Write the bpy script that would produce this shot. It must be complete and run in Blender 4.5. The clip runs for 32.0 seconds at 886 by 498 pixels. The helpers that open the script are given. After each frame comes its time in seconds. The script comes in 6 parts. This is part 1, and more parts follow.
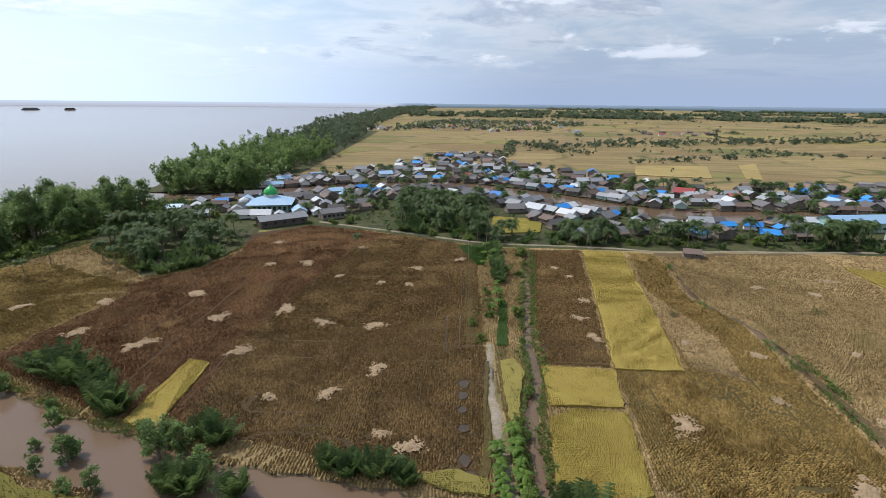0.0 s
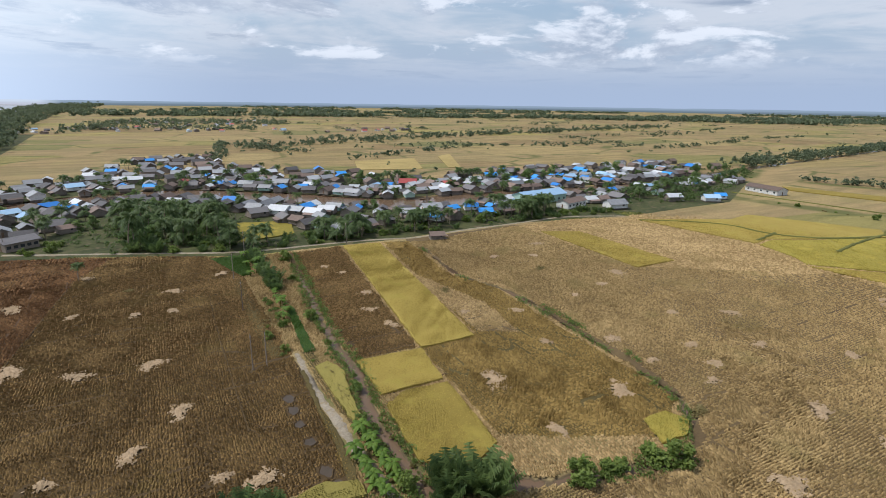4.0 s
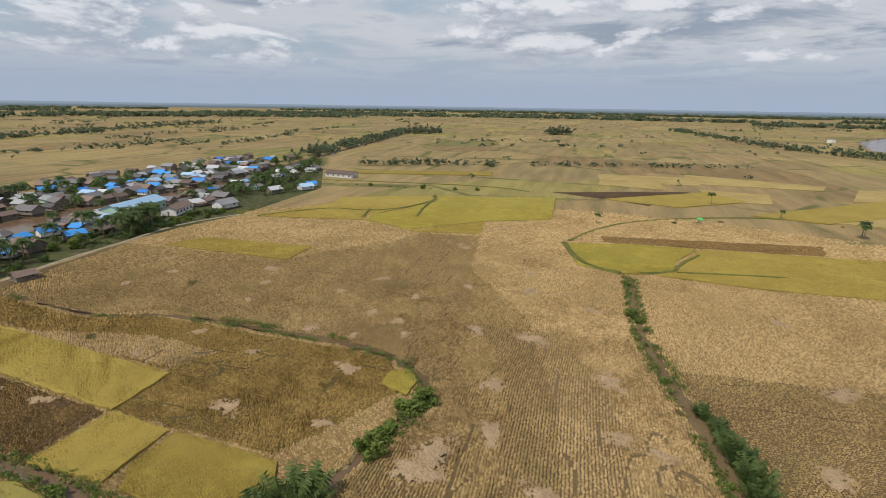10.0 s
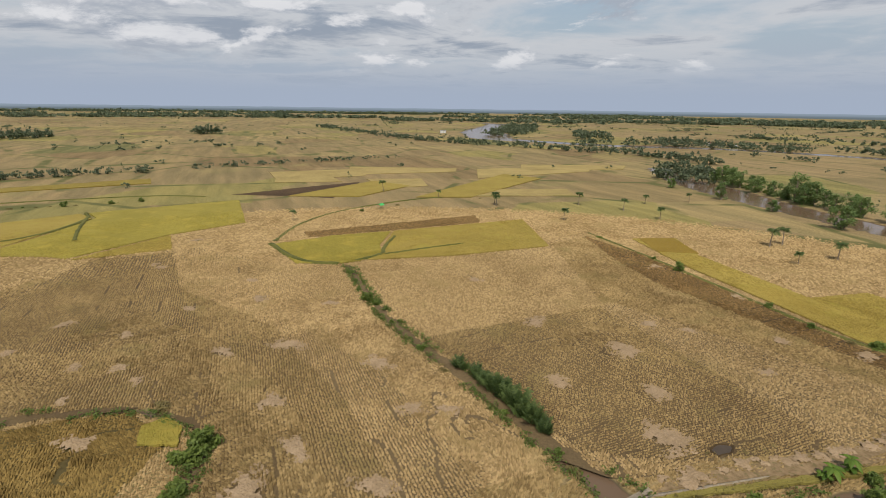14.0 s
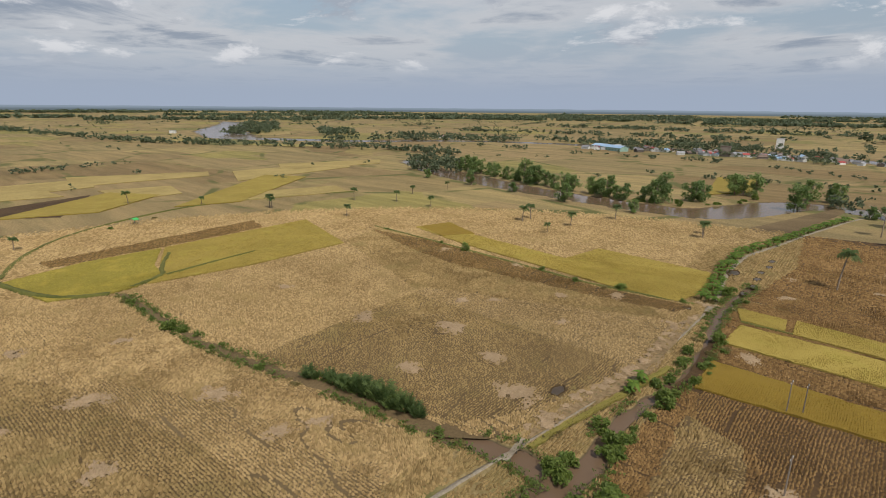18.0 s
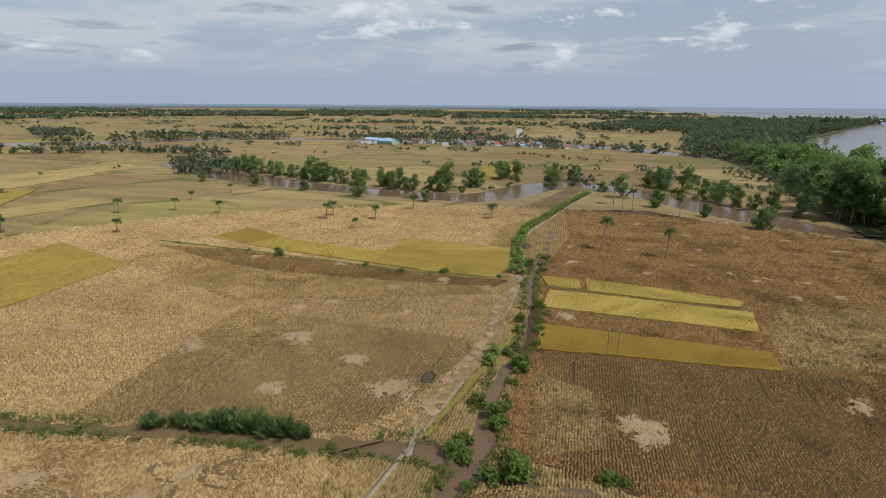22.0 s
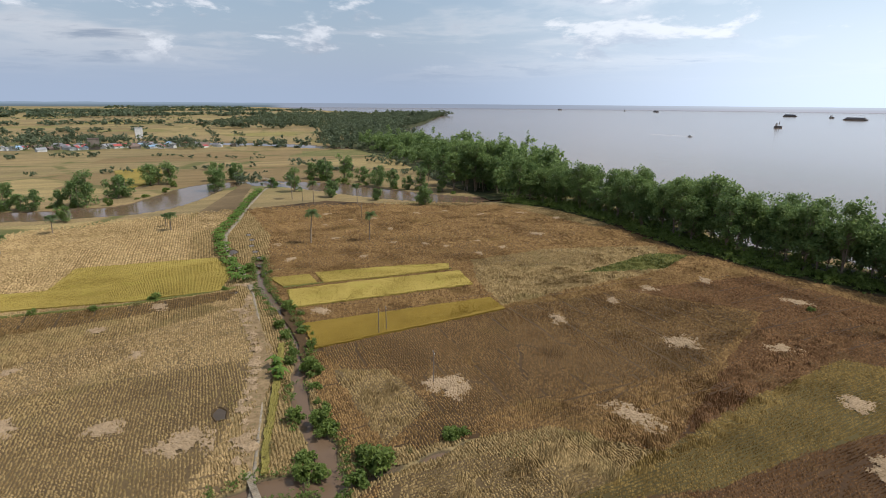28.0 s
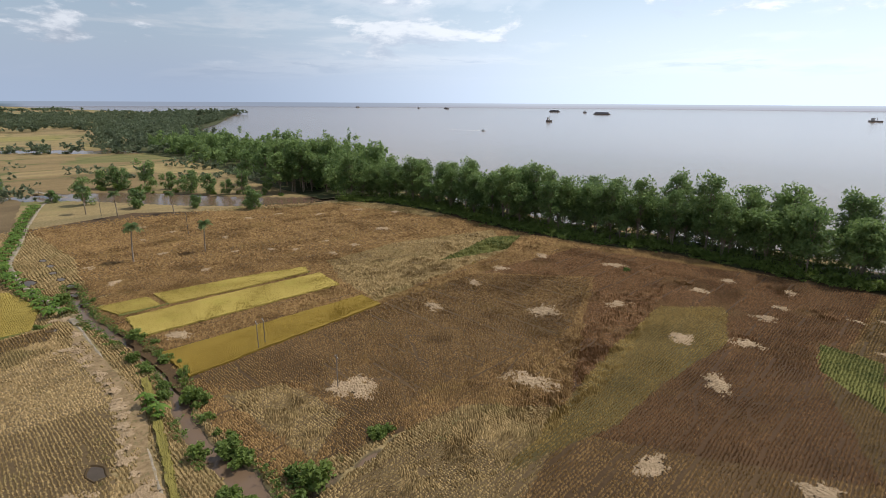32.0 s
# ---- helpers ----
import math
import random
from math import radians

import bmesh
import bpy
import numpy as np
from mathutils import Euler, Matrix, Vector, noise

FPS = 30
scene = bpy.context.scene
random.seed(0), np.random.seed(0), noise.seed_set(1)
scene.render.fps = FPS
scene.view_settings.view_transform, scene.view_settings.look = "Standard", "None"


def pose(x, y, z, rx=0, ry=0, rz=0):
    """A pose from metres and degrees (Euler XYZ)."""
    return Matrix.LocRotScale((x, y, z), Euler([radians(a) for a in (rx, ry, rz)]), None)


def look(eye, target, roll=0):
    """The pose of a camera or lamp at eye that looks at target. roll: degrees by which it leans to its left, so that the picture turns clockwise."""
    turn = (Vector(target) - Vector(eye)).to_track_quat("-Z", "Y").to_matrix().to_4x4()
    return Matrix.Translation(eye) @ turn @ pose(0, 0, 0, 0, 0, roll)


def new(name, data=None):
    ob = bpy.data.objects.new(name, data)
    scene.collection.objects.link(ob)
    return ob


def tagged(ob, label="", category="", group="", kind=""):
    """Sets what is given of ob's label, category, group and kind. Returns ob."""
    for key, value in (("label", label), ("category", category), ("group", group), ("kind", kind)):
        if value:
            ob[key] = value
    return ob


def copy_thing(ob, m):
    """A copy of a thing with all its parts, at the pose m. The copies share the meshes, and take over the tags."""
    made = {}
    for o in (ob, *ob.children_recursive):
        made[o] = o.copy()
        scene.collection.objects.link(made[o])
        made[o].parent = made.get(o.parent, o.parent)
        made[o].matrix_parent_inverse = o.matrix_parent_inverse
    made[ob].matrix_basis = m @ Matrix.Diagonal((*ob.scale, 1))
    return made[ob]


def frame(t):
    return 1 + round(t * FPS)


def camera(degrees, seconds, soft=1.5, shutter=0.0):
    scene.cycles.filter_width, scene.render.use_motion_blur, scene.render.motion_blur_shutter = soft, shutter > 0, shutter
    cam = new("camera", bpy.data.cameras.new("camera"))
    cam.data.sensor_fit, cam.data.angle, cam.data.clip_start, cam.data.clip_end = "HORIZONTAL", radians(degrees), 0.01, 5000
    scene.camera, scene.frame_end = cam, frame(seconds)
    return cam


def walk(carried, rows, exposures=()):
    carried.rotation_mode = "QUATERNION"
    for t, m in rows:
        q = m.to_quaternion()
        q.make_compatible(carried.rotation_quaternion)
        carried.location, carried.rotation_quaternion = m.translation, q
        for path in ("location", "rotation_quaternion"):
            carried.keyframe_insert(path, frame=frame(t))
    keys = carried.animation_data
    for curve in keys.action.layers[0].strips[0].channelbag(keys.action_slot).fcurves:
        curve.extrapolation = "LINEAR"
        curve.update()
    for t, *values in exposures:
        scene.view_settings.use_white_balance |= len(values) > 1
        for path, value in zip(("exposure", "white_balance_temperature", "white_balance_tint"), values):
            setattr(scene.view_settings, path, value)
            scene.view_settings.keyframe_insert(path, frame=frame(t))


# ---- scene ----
cam = camera(80.6, 32.0, 0.4)
# seconds, x, y, z, yaw, pitch, roll
ROWS = [
    (0.0, 1.08, -27.16, 49.18, 2.52, -15.70, -0.53),
    (0.5, -1.18, -27.11, 49.22, -0.43, -15.73, -0.65),
    (1.0, -3.30, -27.00, 49.26, -3.83, -15.74, -0.75),
    (1.5, -5.17, -26.89, 49.30, -7.84, -15.73, -0.83),
    (2.0, -7.10, -26.60, 49.32, -12.02, -15.71, -0.87),
    (2.5, -9.20, -26.17, 49.36, -16.12, -15.68, -0.88),
    (3.0, -11.14, -25.77, 49.42, -20.32, -15.65, -0.88),
    (3.5, -12.82, -25.34, 49.49, -24.70, -15.61, -0.85),
    (5.5, -19.63, -22.90, 49.74, -41.10, -15.51, -0.61),
    (6.0, -21.27, -21.69, 49.83, -44.89, -15.47, -0.58),
    (6.5, -22.85, -20.51, 49.92, -48.84, -15.42, -0.60),
    (7.0, -24.45, -19.15, 50.02, -52.52, -15.39, -0.63),
    (7.5, -25.88, -17.73, 50.18, -56.00, -15.35, -0.68),
    (8.0, -27.05, -16.22, 50.36, -59.49, -15.32, -0.74),
    (8.5, -28.00, -14.53, 50.48, -63.17, -15.34, -0.79),
    (9.0, -28.84, -12.58, 50.49, -67.06, -15.38, -0.82),
    (9.5, -29.48, -10.48, 50.42, -71.11, -15.41, -0.83),
    (10.0, -30.05, -8.45, 50.34, -75.18, -15.43, -0.82),
    (10.5, -30.43, -6.52, 50.30, -79.38, -15.39, -0.82),
    (11.0, -30.65, -4.39, 50.25, -83.92, -15.34, -0.82),
    (11.5, -30.63, -2.34, 50.18, -88.87, -15.30, -0.86),
    (12.0, -30.57, -0.30, 50.09, -93.54, -15.27, -0.90),
    (12.5, -30.45, 1.85, 50.04, -97.60, -15.25, -0.90),
    (13.0, -30.22, 3.77, 50.04, -102.09, -15.22, -0.86),
    (13.5, -29.89, 5.67, 50.06, -107.04, -15.19, -0.78),
    (14.0, -29.40, 7.51, 50.09, -112.09, -15.20, -0.71),
    (14.5, -28.76, 9.34, 50.13, -117.02, -15.22, -0.66),
    (15.0, -28.03, 11.11, 50.19, -121.69, -15.24, -0.62),
    (15.5, -27.10, 13.04, 50.23, -125.35, -15.28, -0.57),
    (17.5, -22.12, 19.71, 50.34, -136.85, -15.25, -0.49),
    (18.0, -20.76, 21.05, 50.36, -139.78, -15.26, -0.52),
    (18.5, -19.24, 22.13, 50.40, -142.67, -15.29, -0.58),
    (19.0, -17.47, 23.04, 50.45, -145.49, -15.33, -0.62),
    (19.5, -15.57, 23.86, 50.49, -148.39, -15.40, -0.63),
    (20.0, -13.73, 24.62, 50.52, -151.47, -15.46, -0.60),
    (20.5, -12.06, 25.29, 50.53, -154.69, -15.52, -0.54),
    (21.0, -10.50, 25.95, 50.52, -157.99, -15.56, -0.46),
    (21.5, -8.92, 26.59, 50.51, -161.42, -15.57, -0.40),
    (22.0, -7.20, 27.11, 50.45, -165.05, -15.57, -0.38),
    (22.5, -5.21, 27.72, 50.35, -168.88, -15.57, -0.41),
    (23.0, -3.04, 28.14, 50.25, -172.70, -15.57, -0.48),
    (23.5, -0.87, 28.25, 50.17, -176.45, -15.59, -0.62),
    (24.0, 1.27, 28.17, 50.10, -179.83, -15.62, -0.75),
    (24.5, 3.37, 28.04, 50.01, -182.93, -15.66, -0.82),
    (25.0, 5.32, 27.79, 49.93, -186.03, -15.68, -0.85),
    (25.5, 7.18, 27.50, 49.86, -189.10, -15.70, -0.82),
    (27.5, 14.53, 25.56, 49.71, -201.40, -15.66, -0.51),
    (28.0, 16.29, 24.89, 49.69, -204.39, -15.68, -0.43),
    (28.5, 17.94, 24.26, 49.68, -207.16, -15.70, -0.37),
    (29.0, 19.51, 23.53, 49.67, -209.82, -15.72, -0.30),
    (29.5, 21.05, 22.69, 49.67, -212.45, -15.74, -0.23),
    (30.0, 22.59, 21.83, 49.66, -215.19, -15.76, -0.19),
    (30.5, 24.13, 20.88, 49.61, -217.90, -15.79, -0.17),
    (31.0, 25.67, 19.71, 49.51, -220.54, -15.80, -0.19),
    (31.5, 27.16, 18.45, 49.37, -223.21, -15.79, -0.25),
    (32.0, 28.61, 17.13, 49.20, -225.77, -15.77, -0.33),
]
walk(cam, [(t, pose(x, y, z, 90 + pitch, roll, yaw)) for t, x, y, z, yaw, pitch, roll in ROWS],
     [(0, 0.10, 5900, 10), (4, 0.15, 5950, 10), (7, 0.10, 6150, 10), (9.5, -0.04, 6400, 10), (12, -0.06, 6600, 10), (20, -0.17, 6450, 10), (25, 0.03, 6150, 10), (32, 0.05, 6200, 10)])

# ---- world, sun, exposure ----
SUN_FROM_NORTH, SUN_HEIGHT = 64.0, 56.0      # degrees west of north, degrees above the horizon
world = bpy.data.worlds.new("sky")
scene.world = world
world.use_nodes = True


class Nodes:
    """A small helper to write node trees line by line."""

    def __init__(self, tree):
        self.t = tree
        tree.nodes.clear()

    def add(self, kind, sockets=None, **props):
        n = self.t.nodes.new(kind)
        for k, v in props.items():
            setattr(n, k, v)
        for k, v in (sockets or {}).items():
            if isinstance(v, bpy.types.NodeSocket):
                self.t.links.new(v, n.inputs[k])
            else:
                n.inputs[k].default_value = v
        return n

    def math(self, op, a, b=0.0, clamp=False):
        return self.add("ShaderNodeMath", {0: a, 1: b}, operation=op, use_clamp=clamp).outputs[0]

    def noise(self, vec, scale, detail=4.0, rough=0.55, distortion=0.0):
        return self.add("ShaderNodeTexNoise", {"Vector": vec, "Scale": scale, "Detail": detail, "Roughness": rough, "Distortion": distortion}).outputs["Fac"]

    def ramp(self, fac, *stops):
        n = self.add("ShaderNodeValToRGB", {0: fac})
        e = n.color_ramp.elements
        while len(e) < len(stops):
            e.new(0.5)
        for el, (p, c) in zip(e, stops):
            el.position, el.color = p, (*c, 1) if len(c) == 3 else c
        return n.outputs["Color"]

    def mix(self, fac, a, b, mode="MIX"):
        n = self.add("ShaderNodeMix", data_type="RGBA", blend_type=mode)
        for i, v in ((0, fac), (6, a), (7, b)):
            if isinstance(v, bpy.types.NodeSocket):
                self.t.links.new(v, n.inputs[i])
            else:
                n.inputs[i].default_value = (*v, 1) if isinstance(v, tuple) and len(v) == 3 else v
        return n.outputs[2]

    def maprange(self, v, a, b, c=0.0, d=1.0, smooth=True):
        return self.add("ShaderNodeMapRange", {"Value": v, "From Min": a, "From Max": b, "To Min": c, "To Max": d},
                        interpolation_type="SMOOTHSTEP" if smooth else "LINEAR").outputs["Result"]


def make_sky():
    n = Nodes(world.node_tree)
    sky = n.add("ShaderNodeTexSky", sky_type="NISHITA", sun_disc=False, sun_elevation=radians(SUN_HEIGHT),
                sun_rotation=radians(-SUN_FROM_NORTH), air_density=1.3, dust_density=1.6, ozone_density=1.0)
    co = n.add("ShaderNodeTexCoord").outputs["Generated"]
    xyz = n.add("ShaderNodeSeparateXYZ", {0: co})
    up = n.math("MAXIMUM", xyz.outputs["Z"], 0.0)
    deep = n.math("ADD", up, 0.07)
    flat = n.add("ShaderNodeCombineXYZ", {"X": n.math("DIVIDE", xyz.outputs["X"], deep), "Y": n.math("DIVIDE", xyz.outputs["Y"], deep)}).outputs[0]
    big = n.noise(flat, 0.30, 5.0, 0.55, 0.5)
    fine = n.noise(flat, 1.0, 8.0, 0.62, 0.4)
    amount = n.math("ADD", n.math("MULTIPLY", big, 0.70), n.math("MULTIPLY", fine, 0.30))
    east = n.maprange(xyz.outputs["X"], -0.3, 0.55)
    cover = n.maprange(n.math("ADD", amount, n.math("MULTIPLY", east, 0.045)), 0.45, 0.57)
    thick = n.maprange(n.math("ADD", amount, n.math("MULTIPLY", n.math("SUBTRACT", fine, 0.5), 0.35)), 0.52, 0.66)
    # heaped cumulus over the land: lit crowns over flat grey feet
    strip = n.add("ShaderNodeMapping", {"Vector": co, "Scale": (4.6, 4.6, 13.0)}).outputs[0]
    heap = n.noise(strip, 1.0, 9.0, 0.60, 0.25)
    higher = n.noise(n.add("ShaderNodeVectorMath", {0: strip, 1: (0.0, 0.0, 0.28)}).outputs[0], 1.0, 9.0, 0.60, 0.25)
    lit = n.maprange(n.math("SUBTRACT", heap, higher), -0.05, 0.10)
    puff = n.math("MULTIPLY", n.maprange(n.math("ADD", heap, n.math("MULTIPLY", east, 0.03)), 0.555, 0.635),
                  n.math("MULTIPLY", n.maprange(xyz.outputs["Z"], 0.05, 0.085), n.maprange(xyz.outputs["Z"], 0.34, 0.22)))
    sunward = n.add("ShaderNodeVectorMath", {0: co, 1: (-0.82, 0.22, 0.5)}, operation="DOT_PRODUCT").outputs["Value"]
    glow = n.maprange(sunward, 0.05, 0.85)
    clear = n.mix(1.0, sky.outputs["Color"], (0.098, 0.098, 0.098), "MULTIPLY")
    haze = n.mix(glow, (0.35, 0.415, 0.53), (0.84, 0.95, 1.10))
    low = n.maprange(xyz.outputs["Z"], 0.0, 0.22, 1.0, 0.35)
    base = n.mix(low, clear, haze)
    white = n.mix(glow, (0.58, 0.59, 0.62), (0.98, 1.02, 1.06))
    grey = n.mix(glow, (0.265, 0.305, 0.38), (0.55, 0.66, 0.82))
    cloud = n.mix(thick, white, grey)
    fade = n.maprange(xyz.outputs["Z"], 0.02, 0.12)
    col = n.mix(n.math("MULTIPLY", n.math("MULTIPLY", cover, 0.78), fade), base, cloud)
    heaped = n.mix(lit, n.mix(glow, (0.36, 0.40, 0.47), (0.66, 0.74, 0.86)), n.mix(glow, (0.74, 0.75, 0.78), (0.98, 0.99, 1.0)))
    col = n.mix(n.math("MULTIPLY", puff, 0.8), col, heaped)
    bg = n.add("ShaderNodeBackground", {"Color": col, "Strength": 1.1})
    n.add("ShaderNodeOutputWorld", {"Surface": bg.outputs[0]})


make_sky()
sun = new("sun", bpy.data.lights.new("sun", "SUN"))
sun.data.energy, sun.data.angle, sun.data.color = 3.6, radians(0.6), (1.0, 0.92, 0.80)
a, h = radians(SUN_FROM_NORTH), radians(SUN_HEIGHT)
sun.matrix_world = look(Vector((-math.sin(a) * math.cos(h), math.cos(a) * math.cos(h), math.sin(h))) * 300, (0, 0, 0))
tagged(sun, kind="structure")


# ---- materials ----
def material(name, rough=0.9, spec=0.2, metal=0.0):
    m = bpy.data.materials.new(name)
    m.use_nodes = True
    n = Nodes(m.node_tree)
    b = n.add("ShaderNodeBsdfPrincipled", {"Roughness": rough, "Specular IOR Level": spec, "Metallic": metal})
    n.add("ShaderNodeOutputMaterial", {"Surface": b.outputs[0]})
    n.b = b
    n.m = m
    n.pos = n.add("ShaderNodeNewGeometry").outputs["Position"]
    return n


def put(n, color, bump=None, strength=0.4, dist=0.1):
    n.t.links.new(color, n.b.inputs["Base Color"])
    if bump is not None:
        bn = n.add("ShaderNodeBump", {"Height": bump, "Strength": strength, "Distance": dist})
        n.t.links.new(bn.outputs[0], n.b.inputs["Normal"])
    return n.m


def two_tone(name, dark, light, scale=1.5, big=0.06, rough=0.95, dist=0.15, strength=0.5, object_random=0.0, island=0.0, stains=None):
    """A mottled surface: fine grain, broad patches, and if wanted a change from object to object or from piece to piece."""
    n = material(name, rough)
    fine = n.noise(n.pos, scale, 5.0, 0.65)
    broad = n.noise(n.pos, big, 4.0, 0.6, 0.5)
    fac = n.math("ADD", n.math("MULTIPLY", fine, 0.55), n.math("MULTIPLY", broad, 0.6))
    if object_random:
        r = n.add("ShaderNodeObjectInfo").outputs["Random"]
        fac = n.math("ADD", fac, n.math("MULTIPLY", n.math("SUBTRACT", r, 0.5), object_random))
    if island:
        r = n.add("ShaderNodeNewGeometry").outputs["Random Per Island"]
        fac = n.math("ADD", fac, n.math("MULTIPLY", n.math("SUBTRACT", r, 0.5), island))
    col = n.mix(n.maprange(fac, 0.34, 0.78), dark, light)
    if stains:
        col = n.mix(n.maprange(n.noise(n.pos, big * 3.1, 6.0, 0.6), 0.52, 0.68), col, stains)
    return put(n, col, fine, strength, dist)


def crop(name, dark, light, big=0.03, dist=0.12, stains=None):
    """Shaggy standing or trampled crop: a tone for each tuft, fine stalks, streaks and broad patches."""
    n = material(name, 0.95, 0.12)
    tuft = n.add("ShaderNodeNewGeometry").outputs["Random Per Island"]
    fine = n.noise(n.pos, 5.5, 4.0, 0.75)
    broad = n.noise(n.pos, big, 5.0, 0.62, 0.5)
    middle = n.noise(n.pos, 0.35, 4.0, 0.6, 0.8)
    fac = n.math("ADD", n.math("MULTIPLY", fine, 0.52), n.math("ADD", n.math("MULTIPLY", broad, 0.34), n.math("MULTIPLY", n.math("SUBTRACT", tuft, 0.5), 0.34)))
    fac = n.math("ADD", fac, n.math("MULTIPLY", middle, 0.16))
    col = n.mix(n.maprange(fac, 0.24, 0.80), dark, light)
    if stains:
        col = n.mix(n.maprange(n.noise(n.pos, big * 2.7, 6.0, 0.6), 0.52, 0.68, 0.0, 0.6), col, stains)
    return put(n, col, fine, 0.7, dist)


def leafy(name, dark, light):
    n = material(name, 0.55, 0.25)
    r = n.add("ShaderNodeNewGeometry").outputs["Random Per Island"]
    o = n.add("ShaderNodeObjectInfo").outputs["Random"]
    fac = n.math("ADD", n.math("MULTIPLY", r, 0.65), n.math("MULTIPLY", o, 0.35))
    col = n.mix(fac, dark, light)
    n.t.links.new(col, n.b.inputs["Base Color"])
    n.b.inputs["Transmission Weight"].default_value = 0.0
    tr = n.add("ShaderNodeBsdfTranslucent", {"Color": col})
    mixs = n.add("ShaderNodeMixShader", {0: 0.48, 1: n.b.outputs[0], 2: tr.outputs[0]})
    out = [x for x in n.t.nodes if x.type == "OUTPUT_MATERIAL"][0]
    n.t.links.new(mixs.outputs[0], out.inputs["Surface"])
    return n.m


def ground_material():
    n = material("open_fields", 0.95, 0.1)
    far = n.add("ShaderNodeMapping", {"Vector": n.pos, "Rotation": (0, 0, 0.12), "Scale": (0.009, 0.013, 1.0)}).outputs[0]
    cell = n.add("ShaderNodeTexVoronoi", {"Vector": far, "Scale": 1.0, "Randomness": 0.8}, feature="F1", distance="CHEBYCHEV").outputs["Color"]
    c = n.add("ShaderNodeSeparateColor", {0: cell})
    plot = n.ramp(c.outputs[0], (0.0, (0.225, 0.160, 0.080)), (0.25, (0.300, 0.222, 0.112)), (0.45, (0.255, 0.196, 0.098)), (0.62, (0.330, 0.254, 0.118)), (0.74, (0.270, 0.200, 0.100)), (0.86, (0.300, 0.250, 0.090)), (1.0, (0.175, 0.165, 0.068)))
    grain = n.noise(n.pos, 1.3, 6.0, 0.7)
    broad = n.noise(n.pos, 0.02, 5.0, 0.6, 0.6)
    col = n.mix(n.maprange(grain, 0.3, 0.7), n.mix(1.0, plot, (0.56, 0.54, 0.50), "MULTIPLY"), n.mix(1.0, plot, (1.12, 1.12, 1.12), "MULTIPLY"))
    col = n.mix(n.maprange(broad, 0.55, 0.75, 0.0, 0.55), col, (0.24, 0.21, 0.08))
    streak = n.noise(n.add("ShaderNodeMapping", {"Vector": n.pos, "Rotation": (0, 0, 0.12), "Scale": (0.012, 0.09, 1.0)}).outputs[0], 1.0, 5.0, 0.65)
    col = n.mix(n.maprange(streak, 0.35, 0.65), n.mix(1.0, col, (0.76, 0.78, 0.77), "MULTIPLY"), n.mix(1.0, col, (1.10, 1.08, 1.04), "MULTIPLY"))
    edge = n.add("ShaderNodeTexVoronoi", {"Vector": far, "Scale": 1.0, "Randomness": 0.8}, feature="DISTANCE_TO_EDGE").outputs["Distance"]
    ragged = n.noise(n.pos, 0.03, 3.0, 0.6)
    col = n.mix(n.math("MULTIPLY", n.maprange(edge, 0.035, 0.012), n.maprange(ragged, 0.40, 0.60)), col, (0.10, 0.10, 0.035))
    # bare wet banks where the ground dips to the water
    z = n.add("ShaderNodeSeparateXYZ", {0: n.pos}).outputs["Z"]
    col = n.mix(n.maprange(z, -0.12, -0.35), col, (0.10, 0.075, 0.045))
    return put(n, col, grain, 0.6, 0.2)


def water_material():
    n = material("silty_water", 0.15, 0.17)
    broad = n.noise(n.add("ShaderNodeMapping", {"Vector": n.pos, "Scale": (0.004, 0.0012, 1)}).outputs[0], 1.0, 4.0, 0.6, 0.3)
    col = n.mix(n.maprange(broad, 0.3, 0.7), (0.112, 0.070, 0.038), (0.142, 0.095, 0.062))
    wave = n.noise(n.add("ShaderNodeMapping", {"Vector": n.pos, "Scale": (0.5, 0.9, 1)}).outputs[0], 1.0, 4.0, 0.6)
    return put(n, col, wave, 0.12, 0.15)


def roof_material(name, dark, light, rough=0.5, metal=0.0):
    n = material(name, rough, 0.4, metal)
    r = n.add("ShaderNodeObjectInfo").outputs["Random"]
    local = n.add("ShaderNodeTexCoord").outputs["Object"]
    fine = n.noise(local, 2.2, 5.0, 0.7)
    streak = n.noise(n.add("ShaderNodeMapping", {"Vector": local, "Scale": (3.0, 0.4, 0.4)}).outputs[0], 1.0, 4.0, 0.6)
    fac = n.math("ADD", n.math("MULTIPLY", fine, 0.4), n.math("ADD", n.math("MULTIPLY", streak, 0.35), n.math("MULTIPLY", r, 0.45)))
    col = n.mix(n.maprange(fac, 0.3, 0.9), dark, light)
    return put(n, col, fine, 0.2, 0.03)


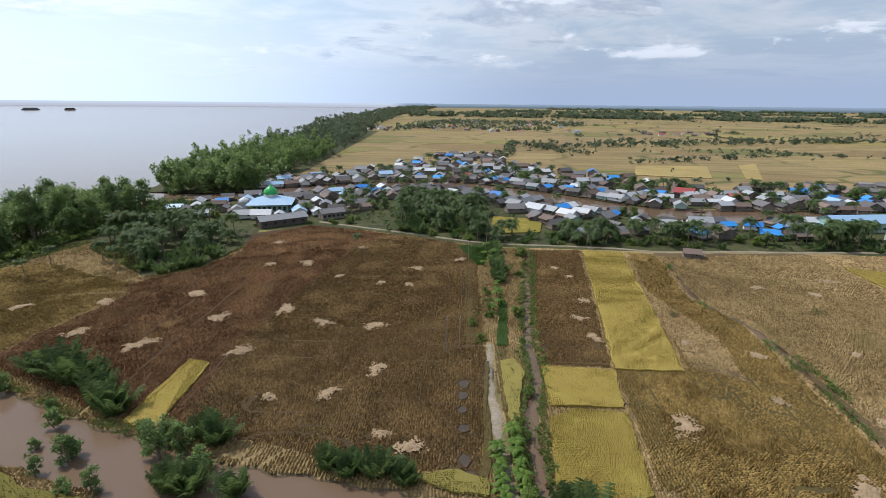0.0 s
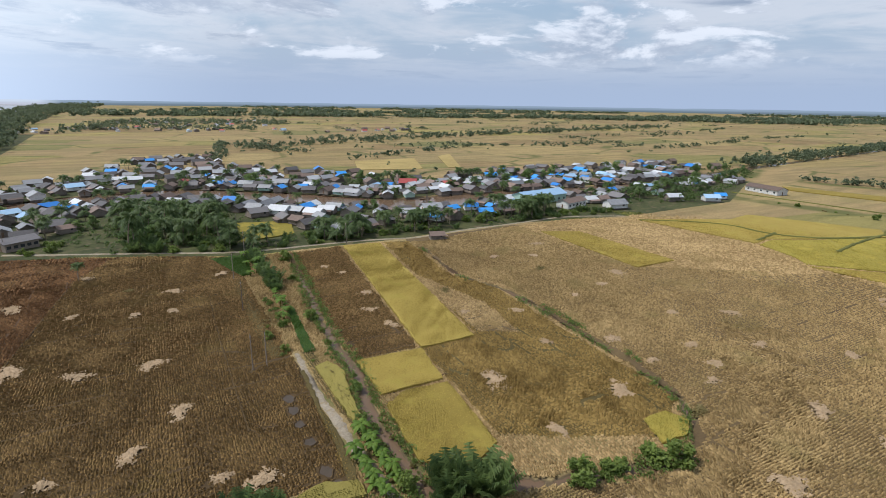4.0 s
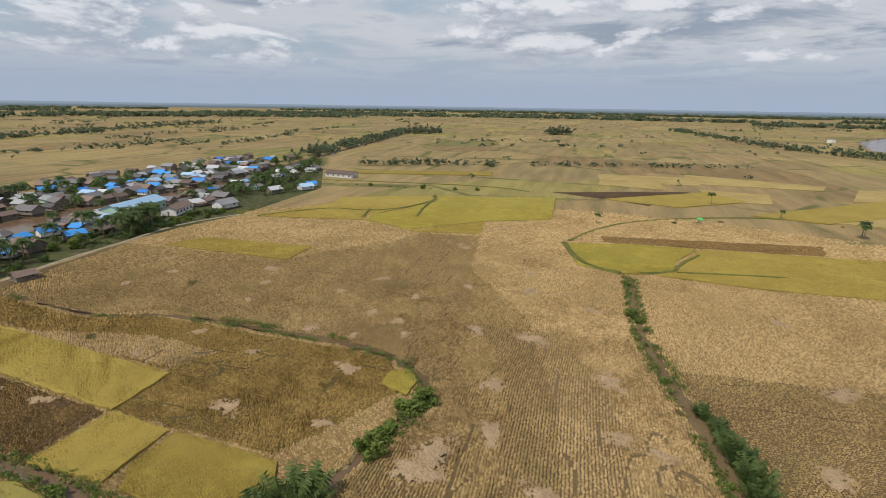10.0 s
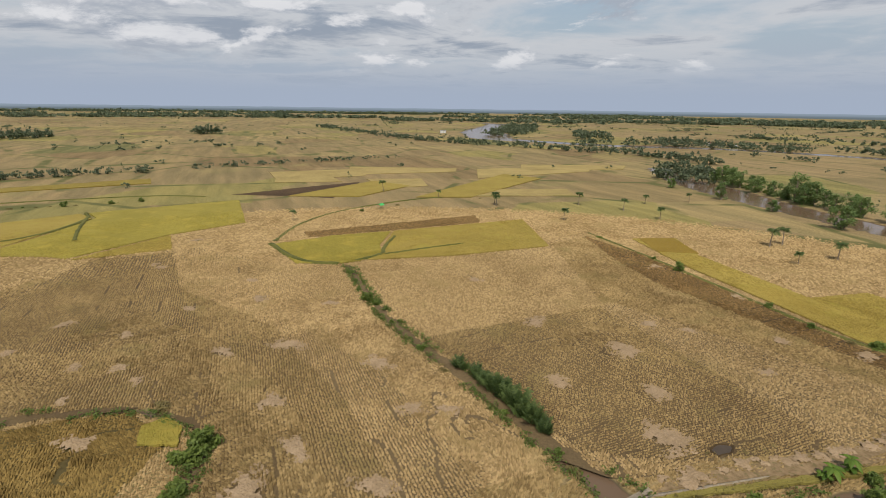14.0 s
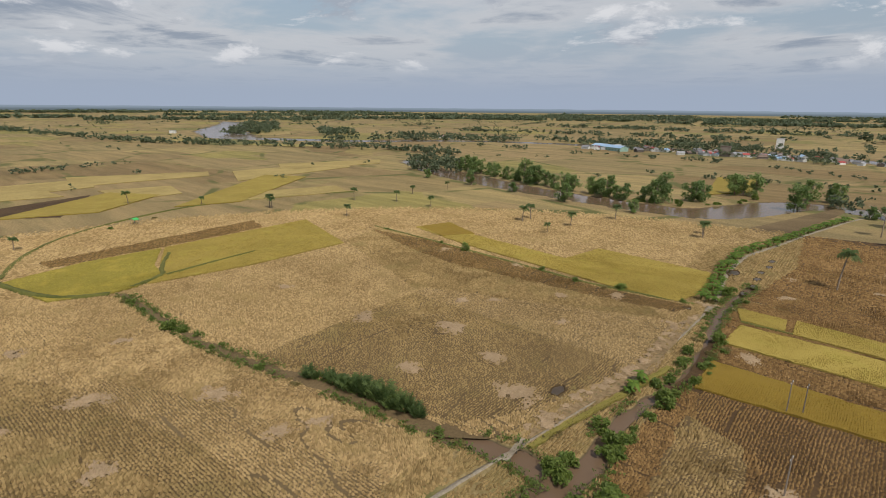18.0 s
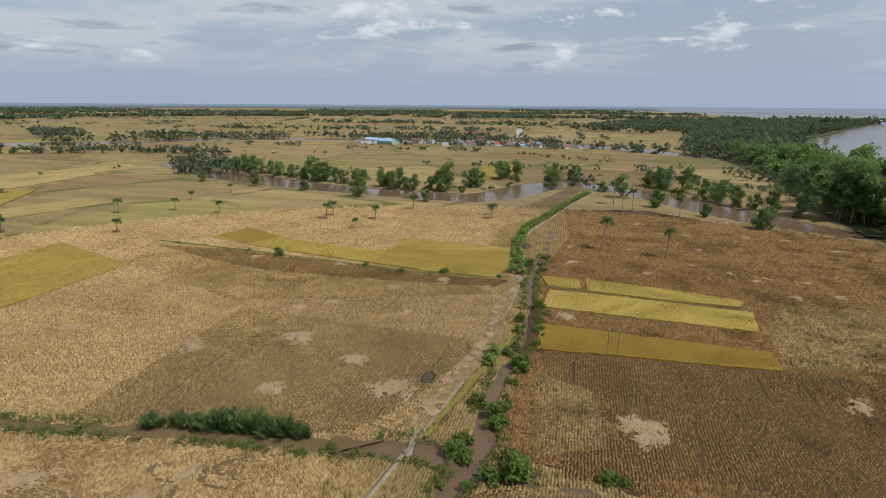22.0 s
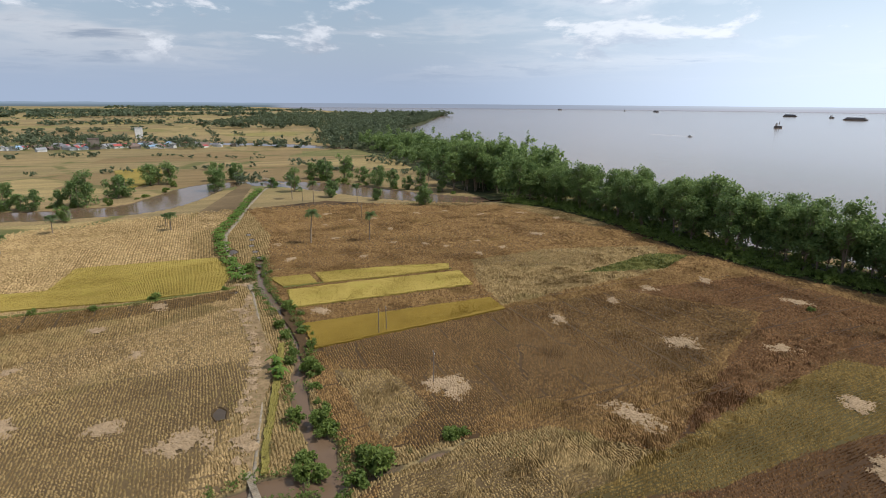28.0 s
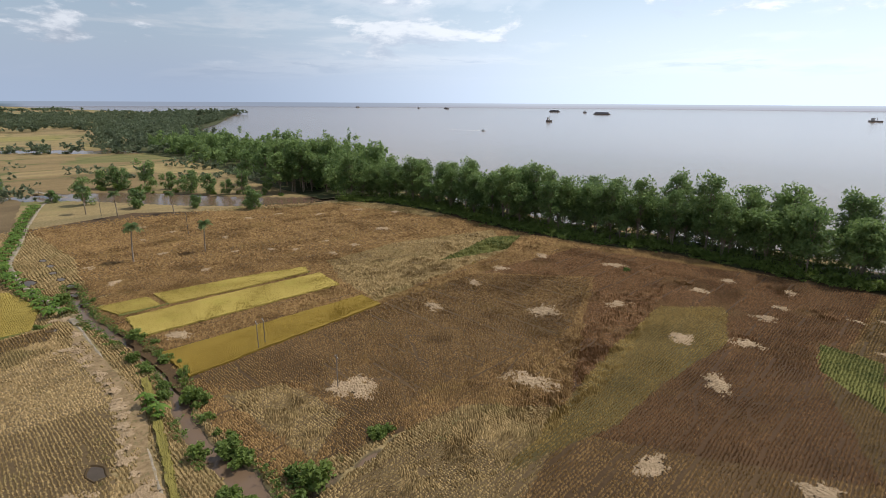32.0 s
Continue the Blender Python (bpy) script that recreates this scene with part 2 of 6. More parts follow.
M = {
    "ground": ground_material(),
    "water": water_material(),
    "stubble": crop("rice_stubble", (0.198, 0.134, 0.058), (0.425, 0.302, 0.145), stains=(0.265, 0.192, 0.082)),
    "stubble_brown": crop("rice_stubble_brown", (0.098, 0.061, 0.022), (0.235, 0.150, 0.060), stains=(0.165, 0.115, 0.041)),
    "stubble_red": crop("rice_stubble_red", (0.098, 0.050, 0.021), (0.218, 0.122, 0.054), stains=(0.160, 0.100, 0.042)),
    "stubble_olive": crop("rice_stubble_olive", (0.138, 0.092, 0.028), (0.275, 0.186, 0.062)),
    "stubble_mid": crop("rice_stubble_dun", (0.152, 0.103, 0.043), (0.345, 0.244, 0.109), stains=(0.190, 0.146, 0.058)),
    "stubble_rust": crop("rice_stubble_rust", (0.130, 0.077, 0.030), (0.300, 0.185, 0.076), stains=(0.190, 0.122, 0.044)),
    "soil_rust": two_tone("rust_field_soil", (0.043, 0.025, 0.011), (0.087, 0.053, 0.024), 2.0, 0.05),
    "far_rice": two_tone("far_ripe_rice", (0.215, 0.160, 0.055), (0.345, 0.262, 0.098), 0.8, 0.04),
    "lush": leafy("lush_grass", (0.045, 0.095, 0.014), (0.115, 0.185, 0.036)),
    "verge": crop("verge_grass", (0.110, 0.095, 0.022), (0.240, 0.200, 0.055), 0.2),
    "litter": two_tone("straw_litter", (0.120, 0.080, 0.038), (0.270, 0.188, 0.102), 1.6, 0.4, stains=(0.13, 0.105, 0.045)),
    "soil_mid": two_tone("dun_field_soil", (0.064, 0.041, 0.020), (0.128, 0.089, 0.041), 2.0, 0.05),
    # undergrowth green and mud, darkened: tree shade is put into the colour
    "under": two_tone("shade_tinted_undergrowth", (0.025, 0.032, 0.011), (0.070, 0.073, 0.025), 0.6, 0.08, stains=(0.10, 0.08, 0.045)),
    "soil_olive": two_tone("olive_field_soil", (0.046, 0.035, 0.012), (0.098, 0.074, 0.026), 2.0, 0.05),
    "shrub": leafy("bank_shrubs", (0.080, 0.125, 0.026), (0.215, 0.275, 0.062)),
    "soil": two_tone("field_soil", (0.079, 0.054, 0.025), (0.158, 0.111, 0.056), 2.0, 0.05),
    "soil_brown": two_tone("brown_field_soil", (0.039, 0.025, 0.011), (0.084, 0.054, 0.024), 2.0, 0.05),
    "soil_red": two_tone("red_field_soil", (0.039, 0.022, 0.011), (0.082, 0.045, 0.020), 2.0, 0.05),
    "rice": crop("ripe_rice", (0.182, 0.134, 0.029), (0.335, 0.255, 0.064), 0.05, stains=(0.29, 0.238, 0.052)),
    "rice_ochre": crop("ochre_rice", (0.185, 0.122, 0.022), (0.300, 0.208, 0.040), 0.05),
    "rice_green": crop("greenish_rice", (0.172, 0.142, 0.026), (0.315, 0.258, 0.055), 0.05, stains=(0.33, 0.255, 0.052)),
    "grass": two_tone("wild_grass", (0.043, 0.053, 0.011), (0.130, 0.124, 0.031), 1.5, 0.1, island=0.28),
    "straw": two_tone("threshed_straw", (0.205, 0.143, 0.080), (0.335, 0.243, 0.148), 3.0, 0.3),
    "path": two_tone("pale_path", (0.145, 0.118, 0.082), (0.310, 0.265, 0.200), 2.6, 0.25, stains=(0.24, 0.18, 0.10)),
    "mud": two_tone("wet_mud", (0.085, 0.062, 0.038), (0.17, 0.125, 0.075), 1.2, 0.1, rough=0.6),
    "pit_water": two_tone("still_brown_water", (0.045, 0.033, 0.021), (0.072, 0.053, 0.036), 0.8, 0.2, rough=0.3, strength=0.05),
    "bark": two_tone("bark", (0.130, 0.098, 0.065), (0.312, 0.247, 0.182), 3.0, 0.4),
    "leaf": leafy("mangrove_leaves", (0.085, 0.145, 0.050), (0.255, 0.335, 0.105)),
    # far leaves carry distance haze in their colour: a greyer, bluer green
    "hazed_leaf": leafy("hazed_far_foliage", (0.080, 0.105, 0.060), (0.165, 0.195, 0.105)),
    "palm": leafy("palm_fronds", (0.040, 0.072, 0.024), (0.135, 0.185, 0.054)),
    "banana": leafy("banana_leaves", (0.06, 0.12, 0.015), (0.17, 0.26, 0.04)),
    "dry": leafy("dry_brush", (0.14, 0.12, 0.04), (0.30, 0.24, 0.10)),
}


# ---- plan: waterways, coast, paths ----
def chaikin(pts, times=2):
    p = np.array(pts, float)
    for _ in range(times):
        q = np.empty((2 * len(p) - 2, p.shape[1]))
        q[0::2], q[1::2] = p[:-1] * 0.75 + p[1:] * 0.25, p[:-1] * 0.25 + p[1:] * 0.75
        p = np.vstack([p[:1], q, p[-1:]])
    return p


def near_line(x, y, line):
    """The distance of each place from a line of (x, y, half width) corners, less its half width there; far places get a large one."""
    best = np.full(x.shape, 1e9)
    line = np.asarray(line, float)
    pad = line[:, 2].max() + 6
    close = (x > line[:, 0].min() - pad) & (x < line[:, 0].max() + pad) & (y > line[:, 1].min() - pad) & (y < line[:, 1].max() + pad)
    if x.ndim and not close.all():
        if close.any():
            best[close] = near_line(x[close], y[close], line)
        return best
    for (ax, ay, aw), (bx, by, bw) in zip(line[:-1], line[1:]):
        dx, dy = bx - ax, by - ay
        t = np.clip(((x - ax) * dx + (y - ay) * dy) / (dx * dx + dy * dy + 1e-9), 0, 1)
        best = np.minimum(best, np.hypot(x - ax - t * dx, y - ay - t * dy) - (aw + t * (bw - aw)))
    return best


CANAL_NORTH = chaikin([(23, 147, 0.5), (19, 110, 0.6), (15, 78, 0.7), (15.5, 60, 0.9), (12.5, 50, 0.9), (12, 36, 1.0), (11, 10, 1.3), (8, -20, 1.6), (6, -36, 2.4)])
CANAL_SOUTH = chaikin([(6, -36, 2.4), (4.0, -43, 1.6), (6, -51, 1.25), (5, -62, 1.1), (1.8, -76, 1.15), (1.6, -95, 1.0), (6, -119, 1.0), (3, -150, 0.8)])
CANAL_EAST = chaikin([(6, -36, 2.2), (14, -38, 2.0), (23, -35.5, 1.7), (35, -33.5, 1.4), (54, -31, 1.1), (70, -27.5, 0.9), (90, -24.5, 0.8), (132, -25.5, 0.5)])
STREAM_EAST = chaikin([(67, 134, 0.4), (61, 102, 0.5), (68, 88, 0.6), (67, 62, 0.7), (65.5, 40, 0.8), (63.5, 27, 0.6), (57, 18, 0.5), (48, 14, 0.5), (40, 17, 0.6), (31, 19, 0.7), (24.5, 22, 0.9), (12, 27, 1.2)])
POND_WEST = chaikin([(-104, 60, 5.0), (-80, 45, 5.6), (-60, 37, 5.2), (-45, 32.6, 5.2), (-30, 28.6, 4.6), (-15, 28, 3.2), (0, 26, 2.2), (11, 24, 1.6)])
CREEK_WEST = chaikin([(4, -34.5, 1.0), (-5, -34.6, 0.3), (-12, -35.2, 0.1), (-18, -36.8, 0.05)])
RIVER_NORTH = chaikin([(-260, 236, 26), (-165, 246, 16), (-125, 250, 14), (-90, 268, 14), (-62, 287, 14), (-13, 300, 14), (20, 278, 15), (58, 250, 14), (84, 220, 15), (108, 212, 15), (145, 218, 13), (190, 211, 11),
                       (260, 212, 7), (330, 220, 6), (420, 238, 4), (640, 268, 2.5), (930, 312, 2)])
RIVER_SOUTH = chaikin([(330, -345, 8), (262, -303, 12), (220, -289, 16), (175, -273, 12), (140, -264, 11), (100, -258, 11), (66, -254, 12), (44, -258, 14), (30, -286, 14), (14, -322, 13), (-8, -324, 9), (-34, -310, 12),
                       (-55, -286, 14), (-74, -255, 14), (-94, -231, 11), (-118, -216, 7), (-150, -212, 3)])
RIVER_FAR = chaikin([(1500, -800, 30), (1320, -715, 38), (1000, -500, 45), (830, -430, 40), (770, -405, 25), (640, -465, 22), (560, -515, 20), (520, -590, 18), (430, -655, 16), (260, -690, 14), (60, -700, 16), (-60, -640, 16), (-120, -560, 14), (-220, -540, 14)])
CHANNELS = [CANAL_NORTH, CANAL_SOUTH, CANAL_EAST, STREAM_EAST, POND_WEST, CREEK_WEST, RIVER_NORTH, RIVER_SOUTH, RIVER_FAR]
COAST = chaikin([(-420, 5200), (-400, 2400), (-300, 1000), (-215, 480), (-178, 262), (-170, 215), (-176, 150), (-182, 60), (-178, -40), (-168, -110), (-172, -190), (-190, -290), (-205, -420), (-208, -600), (-222, -760),
                 (-300, -880), (-430, -1090), (-880, -1940), (-700, -2300), (-500, -5200)])


def coast_x(y):
    return np.interp(y, COAST[::-1, 1], COAST[::-1, 0])


def ground_z(x, y):
    """The ground's height: flat fields, dipping into canals, rivers and the sea."""
    x, y = np.asarray(x, float), np.asarray(y, float)
    d = np.full(x.shape, 1e9)
    for ch in CHANNELS:
        d = np.minimum(d, near_line(x, y, ch))
    rough = 0.35 * np.sin(x * 0.9 + 2 * np.sin(y * 0.33)) + 0.35 * np.sin(y * 0.8 + 2 * np.sin(x * 0.41))
    z = -1.1 * np.clip((0.45 - d - rough * 0.7) / 1.2, 0, 1)
    sea = (coast_x(y) - x + 4 * np.sin(y * 0.11) + 2 * np.sin(y * 0.37)) / 14
    return np.minimum(z, -1.3 * np.clip(sea + 0.5, 0, 1))


# ---- mesh helpers ----
def mesh_object(name, verts, faces, mat, parent=None, label="", smooth=False):
    me = bpy.data.meshes.new(name)
    me.from_pydata([tuple(v) for v in verts], [], [tuple(f) for f in faces])
    if mat:
        me.materials.append(mat)
    if smooth:
        me.shade_smooth()
    ob = new(name, me)
    if parent:
        ob.parent = parent
    if label:
        ob["label"] = label
    return ob


def quads_object(name, verts, quads, mat, parent=None, smooth=False):
    """A mesh from arrays of places and of quads (or triangles), quick for large counts."""
    me = bpy.data.meshes.new(name)
    verts, quads = np.asarray(verts, np.float32), np.asarray(quads, np.int32)
    k = quads.shape[1]
    me.vertices.add(len(verts)), me.loops.add(quads.size), me.polygons.add(len(quads))
    me.vertices.foreach_set("co", verts.ravel())
    me.loops.foreach_set("vertex_index", quads.ravel())
    me.polygons.foreach_set("loop_start", np.arange(len(quads), dtype=np.int32) * k)
    me.update(calc_edges=True)
    me.materials.append(mat)
    if smooth:
        me.shade_smooth()
    else:
        me.shade_flat()
    ob = new(name, me)
    if parent:
        ob.parent = parent
    return ob


def axis(*spans):
    out = []
    for a, b, step in spans:
        out.append(np.arange(a, b, step))
    return np.concatenate(out + [np.array([spans[-1][1]])])


def make_ground():
    xs = axis((-4900, -1000, 150), (-1000, -300, 35), (-300, -180, 6), (-180, -90, 3), (-90, 115, 1.0), (115, 300, 3.5), (300, 700, 10), (700, 1500, 25), (1500, 4900, 120))
    ys = axis((-4900, -2200, 150), (-2200, -800, 40), (-800, -350, 9), (-350, -135, 3), (-135, 155, 1.0), (155, 330, 3), (330, 800, 20), (800, 2400, 60), (2400, 4900, 150))
    gx, gy = np.meshgrid(xs, ys, indexing="ij")
    gz = ground_z(gx, gy)
    n, m = gx.shape
    i = (np.arange(n - 1)[:, None] * m + np.arange(m - 1)).ravel()
    ob = quads_object("ground", np.c_[gx.ravel(), gy.ravel(), gz.ravel()], np.c_[i, i + m, i + m + 1, i + 1], M["ground"], smooth=True)
    tagged(ob, "flat harvested rice plain cut by muddy canals and rivers", "ground", kind="structure")
    w = mesh_object("water", [(-4900, -4900, -0.42), (4900, -4900, -0.42), (4900, 4900, -0.42), (-4900, 4900, -0.42)], [(0, 1, 2, 3)], M["water"])
    tagged(w, "silty brown sea, rivers and canals with a dull sheen", "water", kind="structure")


make_ground()


# ---- fields ----
def inside(x, y, poly):
    p = np.array(poly, float)
    res = np.zeros(np.shape(x), bool)
    j = len(p) - 1
    for i in range(len(p)):
        (xi, yi), (xj, yj) = p[i], p[j]
        res ^= ((yi > y) != (yj > y)) & (x < (xj - xi) * (y - yi) / (yj - yi + 1e-12) + xi)
        j = i
    return res


FIELDS = []


def field(name, poly, mat, label, rise=0.03, wobble=0.5):
    """One plot: a thin uneven sheet over the ground, or with rise a standing crop with sides."""
    p = []
    rng = random.Random(len(FIELDS) + 5)
    for (ax, ay), (bx, by) in zip(poly, poly[1:] + poly[:1]):
        steps = max(2, int(math.hypot(bx - ax, by - ay) / (1.2 if rise > 0.1 else 3)))
        for s in range(steps):
            t = s / steps
            w = (0.22 if rise > 0.1 else wobble) if s else 0.0
            p.append((ax + (bx - ax) * t + rng.uniform(-w, w), ay + (by - ay) * t + rng.uniform(-w, w)))
    bm = bmesh.new()
    face = bm.faces.new([bm.verts.new((x, y, 0.012 + 0.0015 * len(FIELDS))) for x, y in p])
    if rise > 0.1:
        top = bmesh.ops.extrude_face_region(bm, geom=[face])["geom"]
        for v in top:
            if isinstance(v, bmesh.types.BMVert):
                v.co.z += rise + rng.uniform(-0.08, 0.08)
    bmesh.ops.recalc_face_normals(bm, faces=bm.faces)
    me = bpy.data.meshes.new(name)
    bm.to_mesh(me), bm.free()
    me.materials.append(mat)
    ob = tagged(new(name, me), label, "field", "field plots", "structure")
    FIELDS.append((poly, mat))
    return ob


FB, FR, FS = "brown rice stubble field with pale straw spots", "reddish brown rice stubble field", "pale tan rice stubble field"
RIPE, OCHRE, GREENISH = "standing ripe yellow rice plot", "standing ochre rice plot", "standing yellow-green rice plot"
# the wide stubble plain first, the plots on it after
# undergrowth sheets whose dark colour holds the shade of the trees
field("undergrowth", [(-226, -765), (-310, -885), (-440, -1095), (-860, -1920), (-700, -1990), (-420, -1400), (-270, -1000), (-190, -780)], M["under"], "floor of the woods on the far cape, tree shade in its colour")
field("undergrowth", [(-178, 252), (-140, 250), (-108, 262), (-114, 330), (-125, 500), (-150, 900), (-280, 900), (-215, 480)], M["under"], "floor of the northern shore woods, tree shade in its colour")
field("undergrowth", [(-172, -206), (-120, -214), (-122, -290), (-140, -420), (-130, -640), (-225, -760), (-212, -500), (-196, -300)], M["under"], "floor of the southern shore woods, tree shade in its colour")
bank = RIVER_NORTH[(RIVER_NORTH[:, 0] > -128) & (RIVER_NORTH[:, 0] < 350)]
field("undergrowth", [(-134, 150), (-60, 176), (-36, 172), (8, 152), (60, 150), (120, 153), (180, 142), (260, 145), (350, 190)] + [(float(q[0]), float(q[1] - q[2] - 1.5)) for q in bank[::-1]], M["under"], "grass and weeds under the village palms, shade in their colour", 0.03, 0.2)
field("undergrowth", [(350, 268), (150, 292), (60, 335), (-20, 352), (-110, 330), (-130, 262)] + [(float(q[0]), float(q[1] + q[2] + 1.5)) for q in bank], M["under"], "grass and weeds under the village palms, shade in their colour", 0.03, 0.2)
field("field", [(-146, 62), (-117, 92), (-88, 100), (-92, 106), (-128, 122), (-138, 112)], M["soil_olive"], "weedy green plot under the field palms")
field("undergrowth", [(-136, 156), (-126, 138), (-104, 122), (-92, 112), (-80, 118), (-75, 142), (-80, 172), (-128, 190)], M["under"], "undergrowth below the palm grove, shade in its colour")
field("undergrowth", [(-120, -206), (-135, -185), (-139, -150), (-134, -115), (-135, -88), (-140, -64), (-147, -44), (-144, -24), (-143, 0), (-147, 14), (-144, 60), (-138, 110), (-130, 150), (-124, 190), (-164, 190), (-172, 60), (-169, -40), (-160, -110), (-164, -200)], M["under"], "muddy floor of the mangrove belt, tree shade in its colour")
field("field", [(-146, -145), (-60, -126), (3, -134), (2, -40), (-30, -34), (-98, 40), (-112, 56), (-140, 62), (-149, 14), (-146, -24), (-149, -44), (-140, -70), (-136, -110)], M["soil_rust"], FB)
field("field", [(66, 146), (118, 150), (126, 139), (172, 134), (172, 60), (118, 84), (70, 90)], M["soil"], FS)
field("field", [(62, 22), (70, 90), (118, 84), (168, 58), (172, 20), (138, -8), (136, -100), (145, -128), (12, -121), (18, -40), (30, -30), (18, -10), (24, 20), (46, 12)], M["soil"], FS)
field("field", [(18, -10), (24, 20), (46, 12), (62, 22), (70, 90), (118, 84), (150, 62), (124, 22), (92, 2), (52, -8)], M["soil_mid"], FB)
field("field", [(30, -120), (60, -121), (100, -126), (140, -128), (134, -104), (74, -81), (14, -107)], M["soil_mid"], FB)
# north of the middle canal
field("field", [(6, 150), (-4, 158), (-28, 168), (-37, 146), (-46, 74), (-43, 42), (-14, 35), (5, 33), (6, 70), (5, 130)], M["soil_brown"], FB)
field("field", [(-37, 146), (-28, 168), (-44, 174), (-62, 180), (-80, 164), (-74, 140), (-78, 122), (-92, 104), (-86, 98), (-92, 60), (-55, 44), (-43, 42), (-46, 74)], M["soil_red"], FR)
field("field", [(-88, 98), (-117, 92), (-96, 58), (-92, 60)], M["soil_olive"], "green weedy plot beside the pond")
field("field", [(22, 148), (41, 149.5), (30, 65), (17, 66)], M["soil_brown"], FB)
field("field", [(66, 146), (57, 148), (45, 66), (31, 66), (28, 32), (50, 20), (62, 26), (64, 60), (66, 90), (60, 104)], M["soil_olive"], "dark olive-brown rice stubble field")
field("ripe_rice_field", [(42, 148.5), (55, 146.5), (43.5, 64), (30.5, 64.3)], M["rice"], RIPE, 0.45)
field("ripe_rice_field", [(16.5, 64.6), (30.3, 63.6), (28.3, 51), (16, 51)], M["rice"], RIPE, 0.45)
field("ripe_rice_field", [(15.6, 47.5), (20.5, 50.2), (28.5, 49.3), (26.4, 30.5), (21, 28), (14, 32)], M["rice"], RIPE, 0.45)
field("ripe_rice_field", [(-52, 63), (-47.5, 62), (-46, 41), (-52, 42)], M["rice"], RIPE, 0.45)
field("rice_field", [(14, 202), (35, 197), (31, 174), (11, 170)], M["rice_green"], GREENISH, 0.4)
field("grass_plot", [(-1, 152), (10, 152), (7.6, 130), (5, 130)], M["lush"], "small plot of fresh green seedlings", 0.25)
field("ripe_rice_field", [(120, 134.5), (134, 127.5), (134, 83), (117, 83)], M["rice"], RIPE, 0.45)
field("field", [(66, 148), (118, 150), (118, 84), (140, 62), (108, 28), (84, 22), (66, 26), (67, 60), (70, 88), (63, 102)], M["soil_mid"], FB)
field("field", [(50, 116), (57, 79), (54, 61), (46, 66), (48, 90)], M["soil"], FS)
# east
field("rice_field", [(174, 134), (214, 115), (232, 118), (253, 73), (240, 66), (209, 78), (192, 86), (182, 84)], M["rice"], RIPE, 0.45)
field("rice_field", [(181, 82), (192, 84), (209, 76), (240, 64), (254, 70), (270, 4), (210, 3), (196, 31), (170, 60), (175, 66)], M["rice_green"], GREENISH, 0.45)
field("rice_field", [(168, 58), (194, 31), (172, 29)], M["rice"], RIPE, 0.4)
field("rice_field", [(167, -5), (173, -28), (173, -52), (154, -42), (142, -39.5), (135.5, -30), (135, -23), (140, -10)], M["rice_green"], GREENISH, 0.45)
field("rice_field", [(173, -53.5), (176, -116), (131, -101), (131, -62), (136, -33), (142, -41), (154, -44)], M["rice"], RIPE, 0.45)
field("rice_field", [(344, 164), (377, 58), (353, 55), (332, 152)], M["rice"], RIPE, 0.45)
field("field", [(184, -18), (193, -100), (177, -96), (174, -20)], M["soil_brown"], FB)
field("rice_field", [(276, -22), (322, -84), (293, -101), (262, -60)], M["rice"], RIPE, 0.4)
for poly, m, words in (([(394, -21), (395, -96), (352, -86), (346, -22)], "far_rice", RIPE), ([(334, -82), (324, -120), (290, -112), (288, -82)], "far_rice", RIPE), ([(368, -185), (359, -292), (326, -268), (314, -160)], "far_rice", RIPE),
                       ([(273, -118), (250, -192), (226, -182), (247, -107)], "far_rice", RIPE), ([(292, 8), (310, -38), (322, -75), (262, -45), (272, -33)], "soil_rust", FB), ([(390, -240), (355, -330), (330, -306), (351, -218)], "far_rice", RIPE),
                       ([(414, -87), (378, -171), (355, -160), (362, -77)], "far_rice", RIPE), ([(362, -23), (371, -60), (325, -63), (335, -20)], "far_rice", OCHRE), ([(27, -196), (20, -240), (-6, -326), (-9, -310), (12, -200)], "soil", FS),
                       ([(230, 425), (252, 440), (203, 336), (194, 341)], "far_rice", GREENISH), ([(140, 410), (200, 415), (171, 340), (122, 352)], "far_rice", RIPE), ([(-16, -200), (-2, -152), (-60, -150), (-110, -178), (-80, -206), (-46, -232)], "soil_mid", FB)):
    field("rice_field" if "rice" in m else "field", poly, M[m], words, 0.3 if "rice" in m else 0.03)
# south
field("ripe_rice_field", [(129, -139), (124, -156), (101, -144), (58, -138), (55, -158), (16, -154), (12, -136), (16, -121), (36, -121), (58, -124.5), (96, -130)], M["rice"], RIPE, 0.4)
field("rice_field", [(76, -417), (46, -435), (42, -350), (60, -322)], M["rice"], RIPE, 0.45)
field("ripe_rice_field", [(2.5, -126), (-8.6, -125), (-9.2, -117), (0, -117.5)], M["rice"], RIPE, 0.45)
field("ripe_rice_field", [(-10.6, -126), (-36, -122.5), (-51, -118.6), (-49, -113.8), (-28, -114.3), (-11, -116.2)], M["rice"], RIPE, 0.45)
field("ripe_rice_field", [(-0.6, -113.8), (-26, -112.6), (-51, -110.6), (-49.2, -98.4), (0, -100.5)], M["rice"], RIPE, 0.45)
field("ripe_rice_field", [(-0.4, -89.5), (-48.4, -87.2), (-48.2, -79), (-0.6, -76)], M["rice_ochre"], OCHRE, 0.45)
field("field", [(2, -135), (-52, -124), (-82, -124), (-130, -140), (-118, -200), (-80, -212), (-40, -244), (0, -236), (-4, -180)], M["soil_rust"], FB)
field("field", [(-2, -76), (-50, -80), (-84, -78), (-104, -52), (-70, -38), (-30, -42), (-8, -37)], M["soil_rust"], FB)
field("field", [(-86, -78), (-131, -72), (-142, -20), (-146, 10), (-80, 8), (-54, 20), (-35, -18), (-72, -36), (-106, -52)], M["soil_red"], FR)
